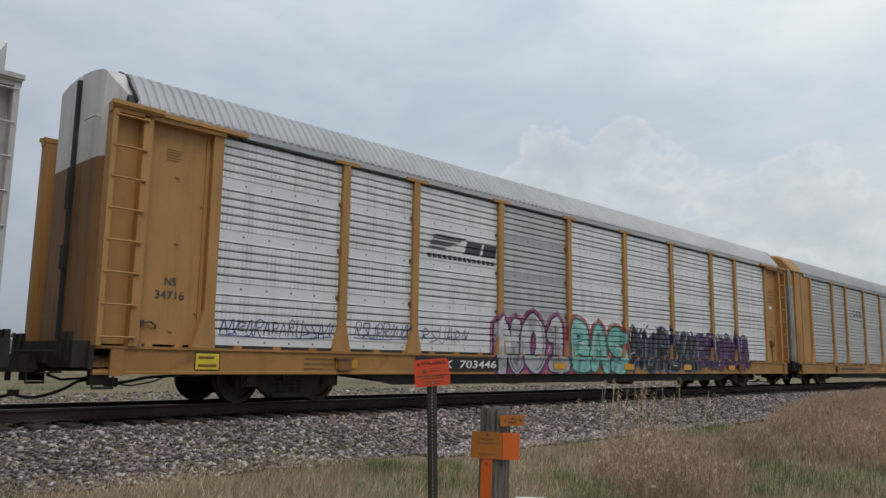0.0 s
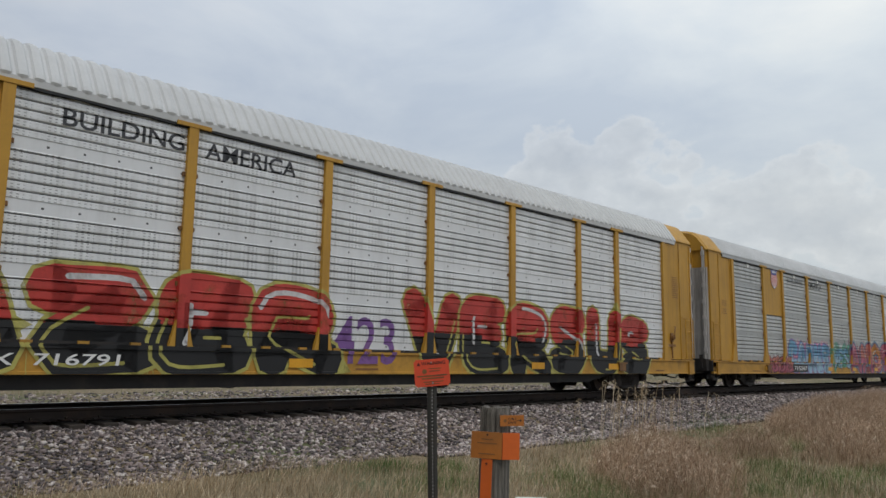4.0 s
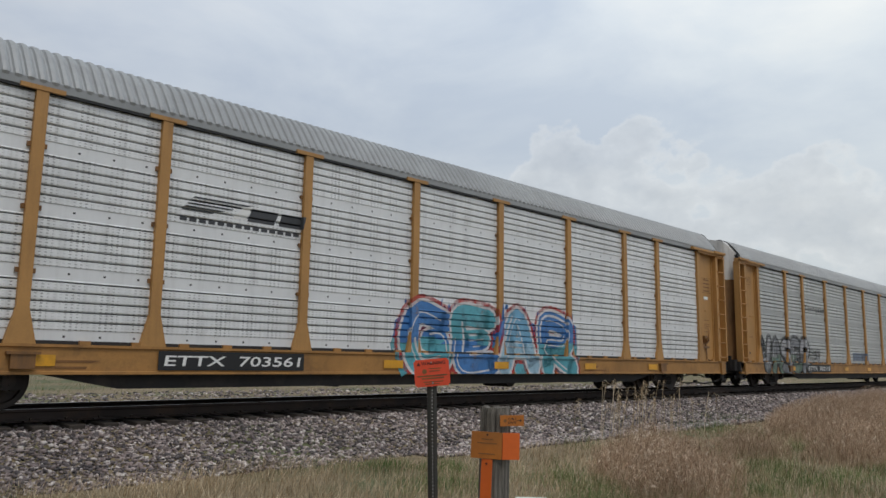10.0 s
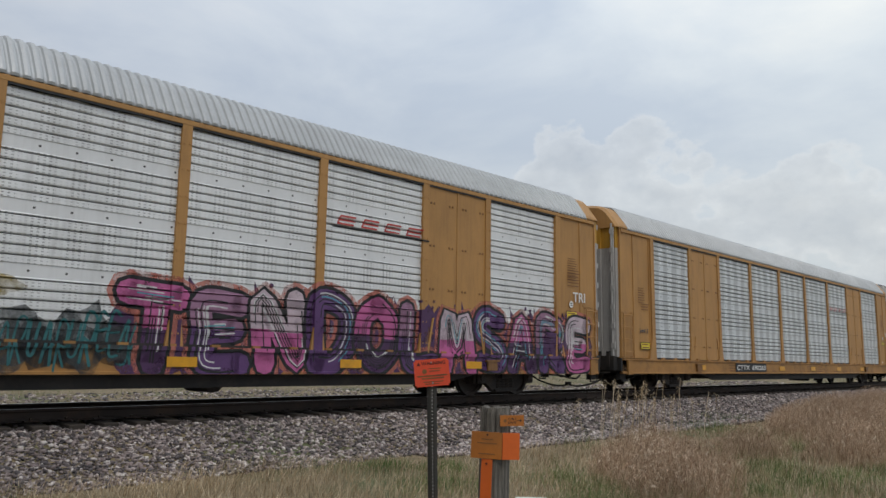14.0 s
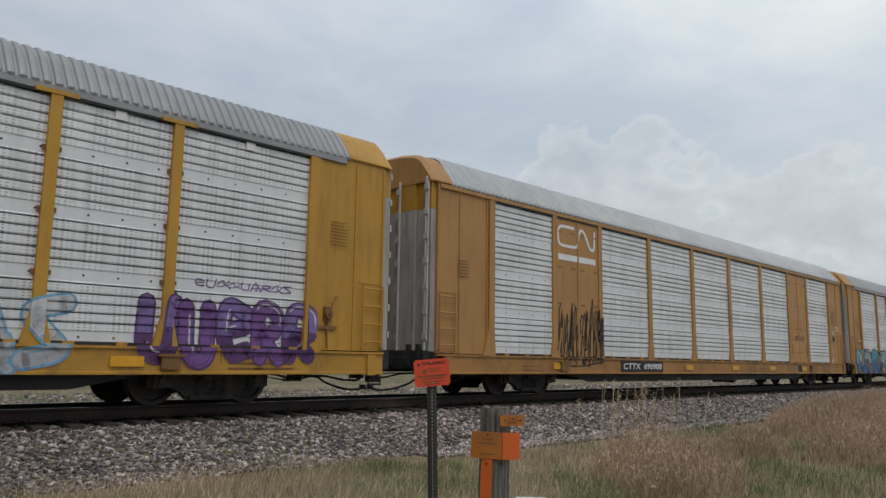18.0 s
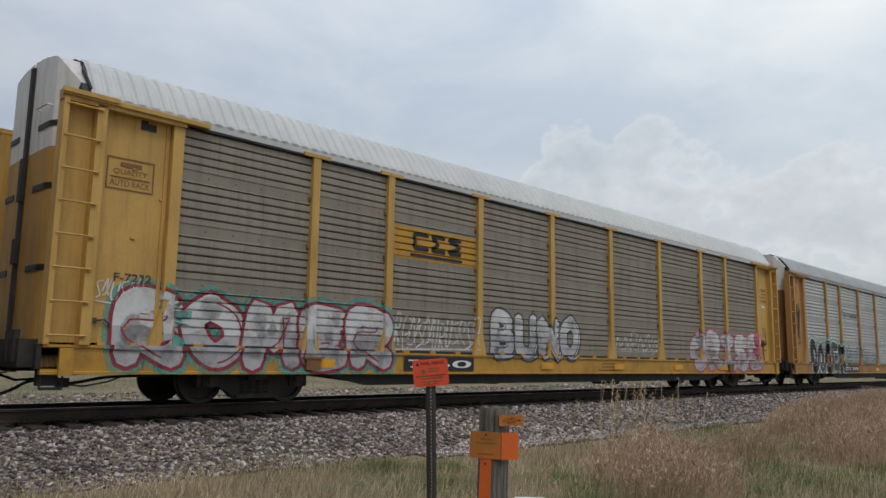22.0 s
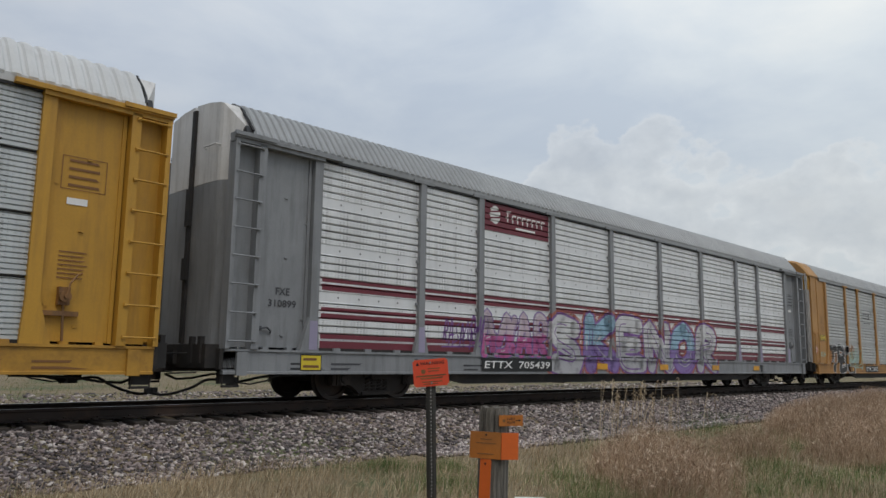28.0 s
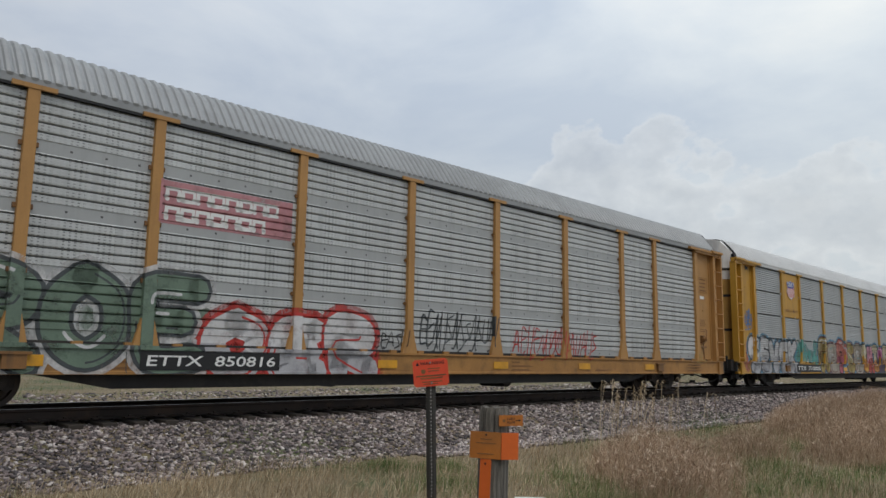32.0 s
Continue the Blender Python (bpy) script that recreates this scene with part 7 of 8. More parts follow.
# yellow car, red and black
sign_white(4, -13.00, -12.11, 4.14, 4.37)
sign_white(4, -12.98, -12.65, 4.41, 4.62)
shield(4, -8.86, -7.43, 3.16, 4.53)
lettering(4, -6.45, -4.52, 4.18, 4.46, 'BUILDING', 'inkgrey')
lettering(4, -4.14, -2.28, 4.14, 4.43, 'AMERICA', 'inkgrey')
piece(4, -12.14, -1.22, 0.49, 2.07, 'BLAZER', '', 'redp', 'olive', 51, 1.8)
piece(4, 0.57, 10.63, 0.47, 2.25, 'VERSUS', '', 'redp', 'olive', 52, 1.4)
lettering(4, -1.29, 0.30, 0.71, 1.64, '423', 'violet')
wash(4, -12.17, -10.84, 0.51, 1.27, 'redp', 54)
number(4, -7.89, -5.38, 0.60, 0.82, 'ETTX  716791', 0)
no_walk(4, -13.56, -13.29, 1.56, 1.83)
stencil(4, -12.89, -12.21, 3.80, 3.90, 3)
# yellow car, dark panels
shield(5, -8.82, -7.51, 3.12, 4.51)
wash(5, -12.16, -5.59, 0.65, 1.87, 'whitewash', 61)
tag(5, -11.97, -6.35, 0.84, 1.62, 'pinkred', 62, 18)
tag(5, -13.06, -12.23, 2.18, 3.34, 'ink', 63, 8)
wash(5, -5.47, 1.37, 0.79, 1.96, 'beige', 64)
tag(5, -4.04, 1.55, 0.93, 1.82, 'beige', 65, 10)
piece(5, 4.61, 9.31, 0.60, 1.97, 'DHEN', '', 'ice', 'navyd', 66, 1.35, '', 1)
piece(5, 9.38, 11.98, 0.62, 1.80, 'ROI', '', 'whitep', 'greyspray', 67)
number(5, -8.30, -5.13, 0.63, 0.87, 'ETTX  300061', 1)
label_plate(5, -12.87, -12.23, 1.27, 1.45)
# mint and white letters
wordmark(6, -6.96, -4.49, 3.06, 3.47)
tag(6, -8.49, -7.64, 1.20, 1.92, 'ink', 71, 5)
piece(6, -7.15, -3.36, 0.91, 2.04, 'BESA', '', 'mint2', 'tealdark', 72)
piece(6, -1.44, 2.42, 0.51, 1.94, 'SLAD', '', 'whitep', 'greyspray', 73)
number(6, -7.04, -4.59, 0.55, 0.82, 'ETTX  702631', 1)
stencil(6, -12.71, -12.32, 1.68, 1.95, 2)
stencil(6, -12.84, -12.42, 3.74, 4.16, 4)
tag(7, 11.54, 12.75, 1.05, 1.72, 'ink', 74, 9)
piece(7, 8.62, 11.79, 0.50, 1.67, '', 'lime', 'limey', 'redp', 75)
frame_box(7, 6.38, 6.80, 0.58, 0.84)
# chrome letters
wordmark(7, -6.89, -4.47, 3.08, 3.46)
piece(7, -11.84, -6.69, 0.52, 1.93, 'VASER', '', 'chrome/greyspray', 'ink', 81, 1.0, 'greyd', 1)
tag(7, -6.65, -5.41, 0.98, 1.64, 'ink', 82, 6)
patch(7, -0.79, 1.37, 1.12, 1.50, 'slate')
number(7, -7.05, -4.40, 0.55, 0.85, 'ETTX  702113', 1)
stencil(7, -12.75, -12.33, 1.68, 1.92, 2)
stencil(7, -12.87, -12.28, 3.82, 4.15, 4)
# blue and red
horse_mark(8, -6.87, -4.37, 3.01, 3.48)
piece(8, -1.94, 4.44, 0.46, 2.04, 'GEAR', 'bluep', 'bluep/turq/sky', 'whitep', 91, 1.2, 'redp', 1)
number(8, -6.96, -4.39, 0.50, 0.77, 'ETTX  703561', 1)
stencil(8, -12.69, -12.30, 1.70, 1.92, 2)
label_plate(8, -12.09, -11.63, 0.53, 0.73)
piece(9, 9.01, 11.80, 0.77, 1.88, 'SPACE', '', 'greyspray', 'whitep', 92, 0.9)
frame_box(9, 6.48, 6.96, 0.53, 0.83)
tag(9, 11.96, 12.72, 1.34, 2.04, 'whitep', 94, 9)
# teal and violet
wordmark(9, -6.82, -4.31, 3.09, 3.49)
piece(9, -4.55, -3.2, 0.44, 1.6, 'M', '', 'palegreen', 'tealdark', 106, 1.0)
piece(9, -4.20, 1.03, 0.50, 2.04, 'MMOM', '', 'teal', 'tealdark', 101, 1.75)
piece(9, 1.31, 4.87, 0.50, 2.09, 'LUTHI', '', 'violet', 'violet2', 102, 1.45)
tag(9, 9.21, 12.65, 1.00, 1.79, 'greyspray', 103, 8)
tag(9, -5.37, -4.79, 1.15, 1.49, 'ink', 104, 3)
number(9, -6.75, -4.36, 0.52, 0.79, 'ETTX  703628', 1)
stencil(9, -12.66, -12.21, 1.71, 1.96, 2)
label_plate(9, -12.04, -11.55, 0.56, 0.77)
# clouded panels
flagmark(10, 4.18, 6.72, 3.30, 3.55)
number(10, -6.16, -3.63, 0.58, 0.85, 'CTTX  690263', 1)
stencil(10, -12.63, -12.17, 2.39, 2.64, 2)
label_plate(10, -12.68, -12.19, 1.25, 1.43)
lettering(10, 12.67, 13.06, 2.43, 2.61, 'TRI', 'white')
# long pink
piece(11, -13.9, -9.15, 0.50, 1.91, 'DAKEN', 'plum', 'palepink', 'plum', 111, 1.2, 'palepink', 2)
piece(11, -9.32, -2.87, 0.50, 2.16, 'AKREZA', 'plum', 'palepink/pinkhot/palepink', 'plum', 112, 1.2, 'palepink', 2)
piece(11, 0.31, 13.06, 0.50, 2.02, 'TENDOLMSARE', 'plum', 'pinkhot/pinkdull/palepink/violetd', 'ink', 113, 1.1, 'salmon', 5)
wash(11, -3.5, 0.6, 0.50, 1.62, 'greyd', 114)
wash(11, -3.0, 0.5, 0.50, 1.3, 'ink', 116)
wash(11, -3.2, -1.2, 1.5, 2.05, 'ochre', 117)
tag(11, -2.12, 0.48, 0.55, 1.50, 'tealdark', 115, 14)
flagmark(11, 4.28, 6.89, 3.33, 3.62)
number(11, -6.14, -3.60, 0.58, 0.82, 'CTTX  692107', 0)
lettering(11, 12.33, 12.90, 2.41, 2.67, 'TRI', 'white')
# turquoise
bracket_mark(12, -6.55, -4.86, 3.00, 3.70)
piece(12, -12.97, -6.49, 0.46, 1.72, 'MORES', 'greyd', 'turq/ice', 'ink', 121, 1.3, '', 2)
piece(12, -5.84, 1.48, 0.43, 1.70, 'ENUS', '', 'turq', 'navy', 122, 1.3)
piece(12, 1.34, 6.59, 0.49, 1.95, 'KOST', '', 'ice', 'greyspray', 123)
label_plate(12, -12.73, -12.13, 2.03, 2.17)
stencil(12, -14.19, -13.74, 3.37, 3.57, 2)
# white monogram
monogram(13, -8.99, -7.20, 3.85, 4.44)
bar_line(13, -8.95, -7.20, 3.50, 3.65, 'white')
tag(13, -9.09, -6.90, 0.56, 2.47, 'ink', 131, 22)
tag(13, 7.57, 8.61, 1.87, 2.10, 'ink', 132, 7)
number(13, -5.92, -3.73, 0.55, 0.79, 'CTTX  690908', 1)
lettering(13, 12.60, 12.98, 2.41, 2.64, 'TRI', 'white')
frame_box(13, 7.64, 8.07, 0.58, 0.91)
# green letters
sign_white(14, -12.93, -12.07, 4.19, 4.37)
sign_white(14, -12.98, -12.68, 4.44, 4.61)
shield(14, -8.82, -7.44, 3.24, 4.56)
lettering(14, -6.41, -4.53, 4.12, 4.44, 'BUILDING', 'inkgrey')
lettering(14, -4.05, -2.27, 4.13, 4.43, 'AMERICA', 'inkgrey')
piece(14, -8.25, -4.63, 0.58, 1.74, 'CORTE', '', 'greenp', 'greend', 141, 1.55)
tag(14, -8.54, -8.01, 1.07, 1.35, 'ink', 142, 4)
piece(14, -0.90, 3.24, 0.45, 1.72, 'PLAD', '', 'whitep', 'greyspray', 143, 1.4)
piece(14, 4.39, 7.50, 0.51, 1.68, '', '', 'whitep', 'sky', 144)
piece(14, 8.46, 11.84, 0.68, 1.77, '', '', 'violet2/violet', 'violetd', 145, 1.1)
tag(14, 9.35, 11.29, 1.95, 2.12, 'violet', 146, 9)
number(14, -7.88, -6.75, 0.58, 0.78, 'ETTX', 0)
# mint outline chrome
wordmark(15, -6.93, -4.59, 3.06, 3.51)
piece(15, -11.34, -6.89, 0.49, 1.93, 'DOBEK', '', 'ink/greyd', 'whitep', 151, 1.5, 'mint2')
tag(15, -7.13, -3.69, 0.70, 1.96, 'tealdark', 152, 16)
tag(15, -3.72, -1.69, 0.83, 1.63, 'tealdark', 153, 8)
tag(15, -12.98, -12.44, 1.92, 3.54, 'ink', 154, 9)
number(15, -7.05, -5.18, 0.53, 0.82, 'ETTX  70 474', 1)
stencil(15, -12.70, -12.32, 1.72, 1.97, 2)
stencil(15, -12.83, -12.40, 3.83, 4.24, 5)
# brown panels, red and white
field_plate(16, -7.14, -4.53, 2.94, 3.62)
piece(16, -12.76, -7.13, 0.61, 1.83, 'ROMER', '', 'whitep', 'wine', 161, 1.35, 'aqua')
tag(16, -7.05, -4.43, 0.93, 1.82, 'whitep', 162, 12)
piece(16, -3.99, -0.27, 0.85, 2.02, 'BUNO', '', 'whitep', 'greyd', 163, 1.1)
tag(16, 1.42, 3.95, 1.09, 1.72, 'whitep', 164, 6)
piece(16, 6.08, 11.69, 0.63, 1.95, 'ORISE', '', 'whitep', 'pinkred', 165, 1.3)
tag(16, -13.10, -12.34, 1.58, 2.01, 'whitep', 166, 6)
number(16, -6.68, -4.73, 0.62, 0.84, '760', 1)
box_words(16, -13.03, -12.29, 3.38, 3.87)
# teal and rust
shield(17, -8.63, -7.77, 3.54, 4.32)
lettering(17, -9.00, -7.42, 3.08, 3.19, 'BUILDING AMERICA', 'inkgrey')
piece(17, -11.34, -8.99, 0.83, 1.75, '', 'aqua', 'teal', 'tealdark', 171)
piece(17, -9.00, -5.36, 0.96, 1.88, '', '', 'rustp', 'rustd', 172)
tag(17, -12.99, -12.21, 1.07, 1.60, 'ink', 173, 6)
number(17, -8.07, -5.01, 0.60, 0.85, 'ETTX  802231', 1)
label_plate(17, -12.91, -12.33, 2.03, 2.20)
no_walk(17, -13.63, -13.38, 1.54, 1.82)
tag(17, -11.66, -11.17, 0.96, 1.52, 'ink', 174, 5)
# white car, blue letters
wing_mark(18, -6.99, -4.78, 3.04, 3.50)
wash(18, -5.46, -3.09, 0.96, 1.95, 'greenspray', 181)
piece(18, -5.61, -3.09, 0.98, 1.92, 'BAE', '', 'greengrey', 'greenspray', 182)
piece(18, -3.12, 2.96, 0.48, 2.07, 'DORIE', 'sky', 'whitep', 'navyd', 183, 1.3)
piece(18, 2.78, 5.05, 0.50, 2.05, '', 'sky', 'bluep', 'navyd', 184)
tag(18, -6.83, -5.54, 1.05, 1.81, 'ink', 185, 8)
number(18, -6.11, -5.06, 0.61, 0.82, 'PW 302022', 2)
# black and orange
bracket_mark(19, -6.59, -5.00, 3.00, 3.64)
wash(19, -11.9, -8.2, 0.95, 1.85, 'orangep', 194)
piece(19, -11.82, -8.31, 0.49, 1.81, 'TBL', '', 'ink', 'whitep', 191, 0.9)
tag(19, -9.30, -7.11, 0.64, 1.72, 'mint2', 192, 10)
number(19, -6.60, -4.69, 0.58, 0.81, 'ETTX  715715', 1)
label_plate(19, -12.84, -12.24, 1.99, 2.19)
no_walk(19, -13.61, -13.30, 1.39, 1.69)
tag(19, -12.92, -12.34, 1.26, 1.51, 'mint2', 193, 4)
stencil(19, -12.75, -12.32, 2.36, 2.86, 5)
# maroon stripes
plaque(20, -7.05, -4.44, 3.90, 4.64)
stripes(20, -11.76, 11.70, 1.03, 2.45)
piece(20, -4.57, 5.24, 0.50, 2.11, 'SKENOR', '', 'whitep/iceblue/whitep', 'violet', 201, 1.2, 'salmon', 1)
piece(20, -7.16, -4.45, 0.86, 2.02, '', '', 'palepink', 'violet2', 202)
tag(20, -8.35, -6.96, 1.03, 1.85, 'violet', 203, 8)
lilac_feet(20)
number(20, -7.03, -4.53, 0.55, 0.83, 'ETTX  705439', 1)
label_plate(20, -12.10, -11.66, 0.60, 0.78)
# clean yellow
shield(21, -8.43, -7.57, 3.55, 4.38)
lettering(21, -8.81, -7.24, 3.12, 3.21, 'BUILDING AMERICA', 'brownink')
number(21, -8.02, -5.21, 0.38, 0.68, 'ETTX  820239', 1)
no_walk(21, -13.49, -13.17, 1.37, 1.66)
patch(21, -4.48, -4.08, 0.40, 0.68, 'ink')
tag(22, 11.99, 13.05, 1.53, 2.28, 'whitep', 211, 8)
tag(22, 11.78, 12.10, 0.99, 1.51, 'whitep', 212, 4)
no_walk(22, 13.32, 13.53, 1.50, 1.79)
# long colourful row
shield(22, -8.60, -7.75, 3.54, 4.34)
lettering(22, -8.99, -7.40, 3.02, 3.13, 'BUILDING AMERICA', 'brownink')
wash(22, -13.19, -11.85, 0.58, 1.92, 'salmon', 221)
piece(22, -12.54, -7.77, 0.47, 1.85, 'SEVEK', '', 'whitep', 'ink', 222, 1.35, 'sky')
wash(22, -8.13, -5.25, 0.79, 1.92, 'aqua', 223)
piece(22, -5.13, 1.0, 0.53, 1.98, 'REPSE', 'sky', 'ochre/beige/salmon', 'maroonp', 224, 1.35, 'sky', 1)
piece(22, 1.00, 6.44, 0.54, 1.94, 'SHINER', 'sky', 'cream/pink/cream/pinkhot/cream/orangep', 'ink', 225, 1.5, 'sky')
wash(22, 6.21, 7.55, 0.63, 1.40, 'bluep', 227)
tag(22, -13.02, -12.10, 2.13, 2.89, 'bluep', 226, 8)
number(22, -7.93, -5.26, 0.55, 0.81, 'TTX  710005', 1)
no_walk(22, -13.65, -13.33, 1.46, 1.73)
# faded pink sign
pink_sign(23, -7.00, -4.41, 2.94, 3.65)
piece(23, -11.2, -6.02, 0.54, 2.12, 'FROE', '', 'greengrey', 'greyd', 231, 1.0, 'whitep')
wash(23, -9.81, -6.00, 0.67, 1.75, 'greengrey', 232)
piece(23, -6.08, -2.32, 0.36, 1.61, 'OER', '', 'whitep', 'redp', 233, 1.5, 'redp')
tag(23, 2.05, 5.70, 0.85, 1.74, 'redp', 234, 14)
tag(23, -2.37, -1.44, 0.95, 1.47, 'ink', 235, 5)
tag(23, -1.12, 1.34, 0.94, 2.00, 'greyd', 236, 12)
number(23, -7.04, -4.70, 0.40, 0.66, 'ETTX  850816', 1)
tag(23, 11.53, 12.19, 0.88, 1.24, 'ochre', 237, 5)


for _k in range(len(SPECS)):
    sill_reflectors(_k)


def round_sign(k, cx, cz, r):
    d = Decal(k, "round_sign", "small round white sign with grey bars")
    d.disc(cx, cz, r, r, M["white"], 0.8, 16)
    for i in (-1, 1):
        d.poly([(cx - r * 0.6, cz + i * r * 0.3 - 0.012), (cx + r * 0.6, cz + i * r * 0.3 - 0.012), (cx + r * 0.6, cz + i * r * 0.3 + 0.012), (cx - r * 0.6, cz + i * r * 0.3 + 0.012)], M["inkgrey"], 1.2)
    d.done()


for _k in (10, 11, 13):
    round_sign(_k, 12.25, 2.34, 0.09)
    label_plate(_k, 12.05, 12.50, 1.98, 2.14)
    stencil(_k, 12.1, 12.7, 2.72, 3.3, 4)
    rect_mark(_k, 11.72, 12.0, 1.03, 1.14, M["white"], "small_tag", "small white tag plate", 2, M["inkgrey"])

# ---- stencilled marks on the end bays ----
for _k, _words in ((1, ("NS", "34716")), (9, ("FXE", "310079")), (15, ("NKCR", "5675")), (20, ("FXE", "310899")), (16, ("F-7232", "")), (10, ("", "34412"))):
    for _i, _w in enumerate(_words):
        if _w:
            _x = -12.50 - 0.05 * len(_w)
            lettering(_k, _x, _x + 0.10 * len(_w), 1.94 - 0.22 * _i, 2.07 - 0.22 * _i, _w, "inkgrey")

# ---- things in the foreground ----
M["sign_red"] = mat("fluorescent_red_sheet", (0.75, 0.085, 0.035), 0.45, vary=0.1, stain=(0.5, 0.08, 0.04), stain_amt=0.3)
M["plate_orange"] = mat("orange_plastic_plate", (0.50, 0.165, 0.025), 0.5, vary=0.25, stain=(0.22, 0.11, 0.04), stain_amt=0.6)
M["strip_orange"] = mat("orange_strip", (0.68, 0.13, 0.02), 0.45, vary=0.1)
M["post_green"] = mat("dark_post_steel", (0.035, 0.033, 0.03), 0.7, vary=0.3, stain=(0.08, 0.05, 0.03), stain_amt=0.5)
M["pale_box"] = mat("pale_utility_plastic", (0.60, 0.66, 0.64), 0.45, vary=0.06)


def wood_mat():
    m = bpy.data.materials.new("weathered_grey_timber")
    m.use_nodes = True
    nt = m.node_tree
    b = nt.nodes["Principled BSDF"]
    tc = nt.nodes.new("ShaderNodeTexCoord")
    mp = nt.nodes.new("ShaderNodeMapping")
    mp.inputs["Scale"].default_value = (26, 26, 1.2)
    link(nt, tc.outputs["Object"], mp.inputs[0])
    n = node(nt, "ShaderNodeTexNoise", Scale=2.0, Detail=8, Roughness=0.7)
    link(nt, mp.outputs[0], n.inputs["Vector"])
    n2 = node(nt, "ShaderNodeTexNoise", Scale=3.0, Detail=4)
    link(nt, tc.outputs["Object"], n2.inputs["Vector"])
    c = ramp(nt, n.outputs[0], [(0.36, (0.022, 0.019, 0.016)), (0.47, (0.115, 0.105, 0.092)), (0.66, (0.25, 0.235, 0.21))])
    g = ramp(nt, n2.outputs[0], [(0.3, (0.7, 0.68, 0.66)), (0.7, (1.1, 1.08, 1.05))])
    link(nt, mix(nt, 1.0, c, g, "MULTIPLY"), b.inputs["Base Color"])
    b.inputs["Roughness"].default_value = 0.9
    bp = node(nt, "ShaderNodeBump", Strength=0.7, Distance=0.01)
    link(nt, n.outputs[0], bp.inputs["Height"])
    link(nt, bp.outputs[0], b.inputs["Normal"])
    return m


M["timber"] = wood_mat()
FACING = 44.45 - 90            # turn that makes a thing's -y side face the camera


def thing_part(name, fill, m, parent, at=None, label=""):
    bm = bmesh.new()
    fill(bm)
    bmesh.ops.recalc_face_normals(bm, faces=bm.faces)
    me = bpy.data.meshes.new(name)
    bm.to_mesh(me)
    bm.free()
    me.materials.append(m)
    ob = new(name, me)
    ob.parent = parent
    if at is not None:
        ob.matrix_basis = at
    if label:
        ob["label"] = label
    return ob


def flat_text(name, s, x0, x1, z0, z1, y, m, parent, label=""):
    cu = bpy.data.curves.new("t", "FONT")
    cu.body, cu.resolution_u, cu.offset = s, 3, 0.015
    ob = bpy.data.objects.new("t", cu)
    me = bpy.data.meshes.new_from_object(ob)
    bpy.data.objects.remove(ob)
    v = np.array([p.co[:2] for p in me.vertices])
    lo, hi = v.min(0), v.max(0)
    for p in me.vertices:
        a, b = (p.co.x - lo[0]) / (hi[0] - lo[0]), (p.co.y - lo[1]) / (hi[1] - lo[1])
        p.co = (x0 + (x1 - x0) * a, y, z0 + (z1 - z0) * b)
    me.materials.clear()
    me.materials.append(m)
    o = new(name, me)
    o.parent = parent
    if label:
        o["label"] = label
    return o


def warning_sign():
    s = new("warning_sign")
    s.matrix_basis = pose(4.125, 4.045, -0.65, 0, -2.2, FACING + 3)
    tagged(s, "red-orange warning sign on a dark perforated steel post", "sign")

    def post(bm):
        # U channel: web with two flanges; raised pale dots, parts of their own, imitate light through holes
        prism_z(bm, [(-0.036, 0.03), (-0.036, 0.0), (-0.016, -0.012), (0.016, -0.012), (0.036, 0.0), (0.036, 0.03), (0.030, 0.03), (0.030, 0.006), (0.014, -0.004), (-0.014, -0.004), (-0.030, 0.006), (-0.030, 0.03)], 0.0, 1.62)
    thing_part("sign_post", post, M["post_green"], s)

    def holes(bm):
        for k in range(56):
            z = 0.1 + k * 0.0254
            disc_y(bm, 0, z, 0.0045, -0.0135, -0.0115, 8)
    tagged(thing_part("post_holes", holes, M["whitepaint"], s, label="row of pale dots in place of light through punched holes"), kind="stuff")
    plate = thing_part("sign_plate", lambda bm: (box(bm, -0.131, 0.131, -0.004, 0.0, -0.1, 0.1), bmesh.ops.bevel(bm, geom=[e for e in bm.edges if abs(e.verts[0].co.y - e.verts[1].co.y) > 0.003], offset=0.012, segments=2, affect="EDGES")),
                       M["sign_red"], s, pose(0.0, -0.02, 1.525, 0, -4.2, 0), "fluorescent red-orange sheet with black print")
    flat_text("word", "WARNING", -0.075, 0.105, 0.058, 0.082, -0.0055, M["ink"], plate)

    def tri(bm):
        prism_y(bm, [(-0.108, 0.058), (-0.082, 0.058), (-0.095, 0.082)], -0.0055, -0.0045)
    thing_part("print_triangle", tri, M["ink"], plate)

    def rounddot(bm):
        disc_y(bm, -0.055, 0.012, 0.017, -0.0055, -0.0045, 14)
    thing_part("print_symbol", rounddot, M["brown"], plate)
    for z, a, b, hgt in ((0.03, -0.02, 0.07, 0.006), (0.012, -0.02, 0.06, 0.006), (-0.022, -0.11, 0.11, 0.010), (-0.040, -0.08, 0.085, 0.010), (-0.066, -0.07, 0.08, 0.006), (-0.082, -0.06, 0.05, 0.005)):
        thing_part("print_line", lambda bm: box(bm, a, b, -0.0055, -0.0045, z - hgt / 2, z + hgt / 2), M["brown"], plate)
    for z in (0.075, -0.075):
        thing_part("bolt", lambda bm: disc_y(bm, 0.0, z, 0.007, -0.009, -0.004, 8), M["bare"], plate)


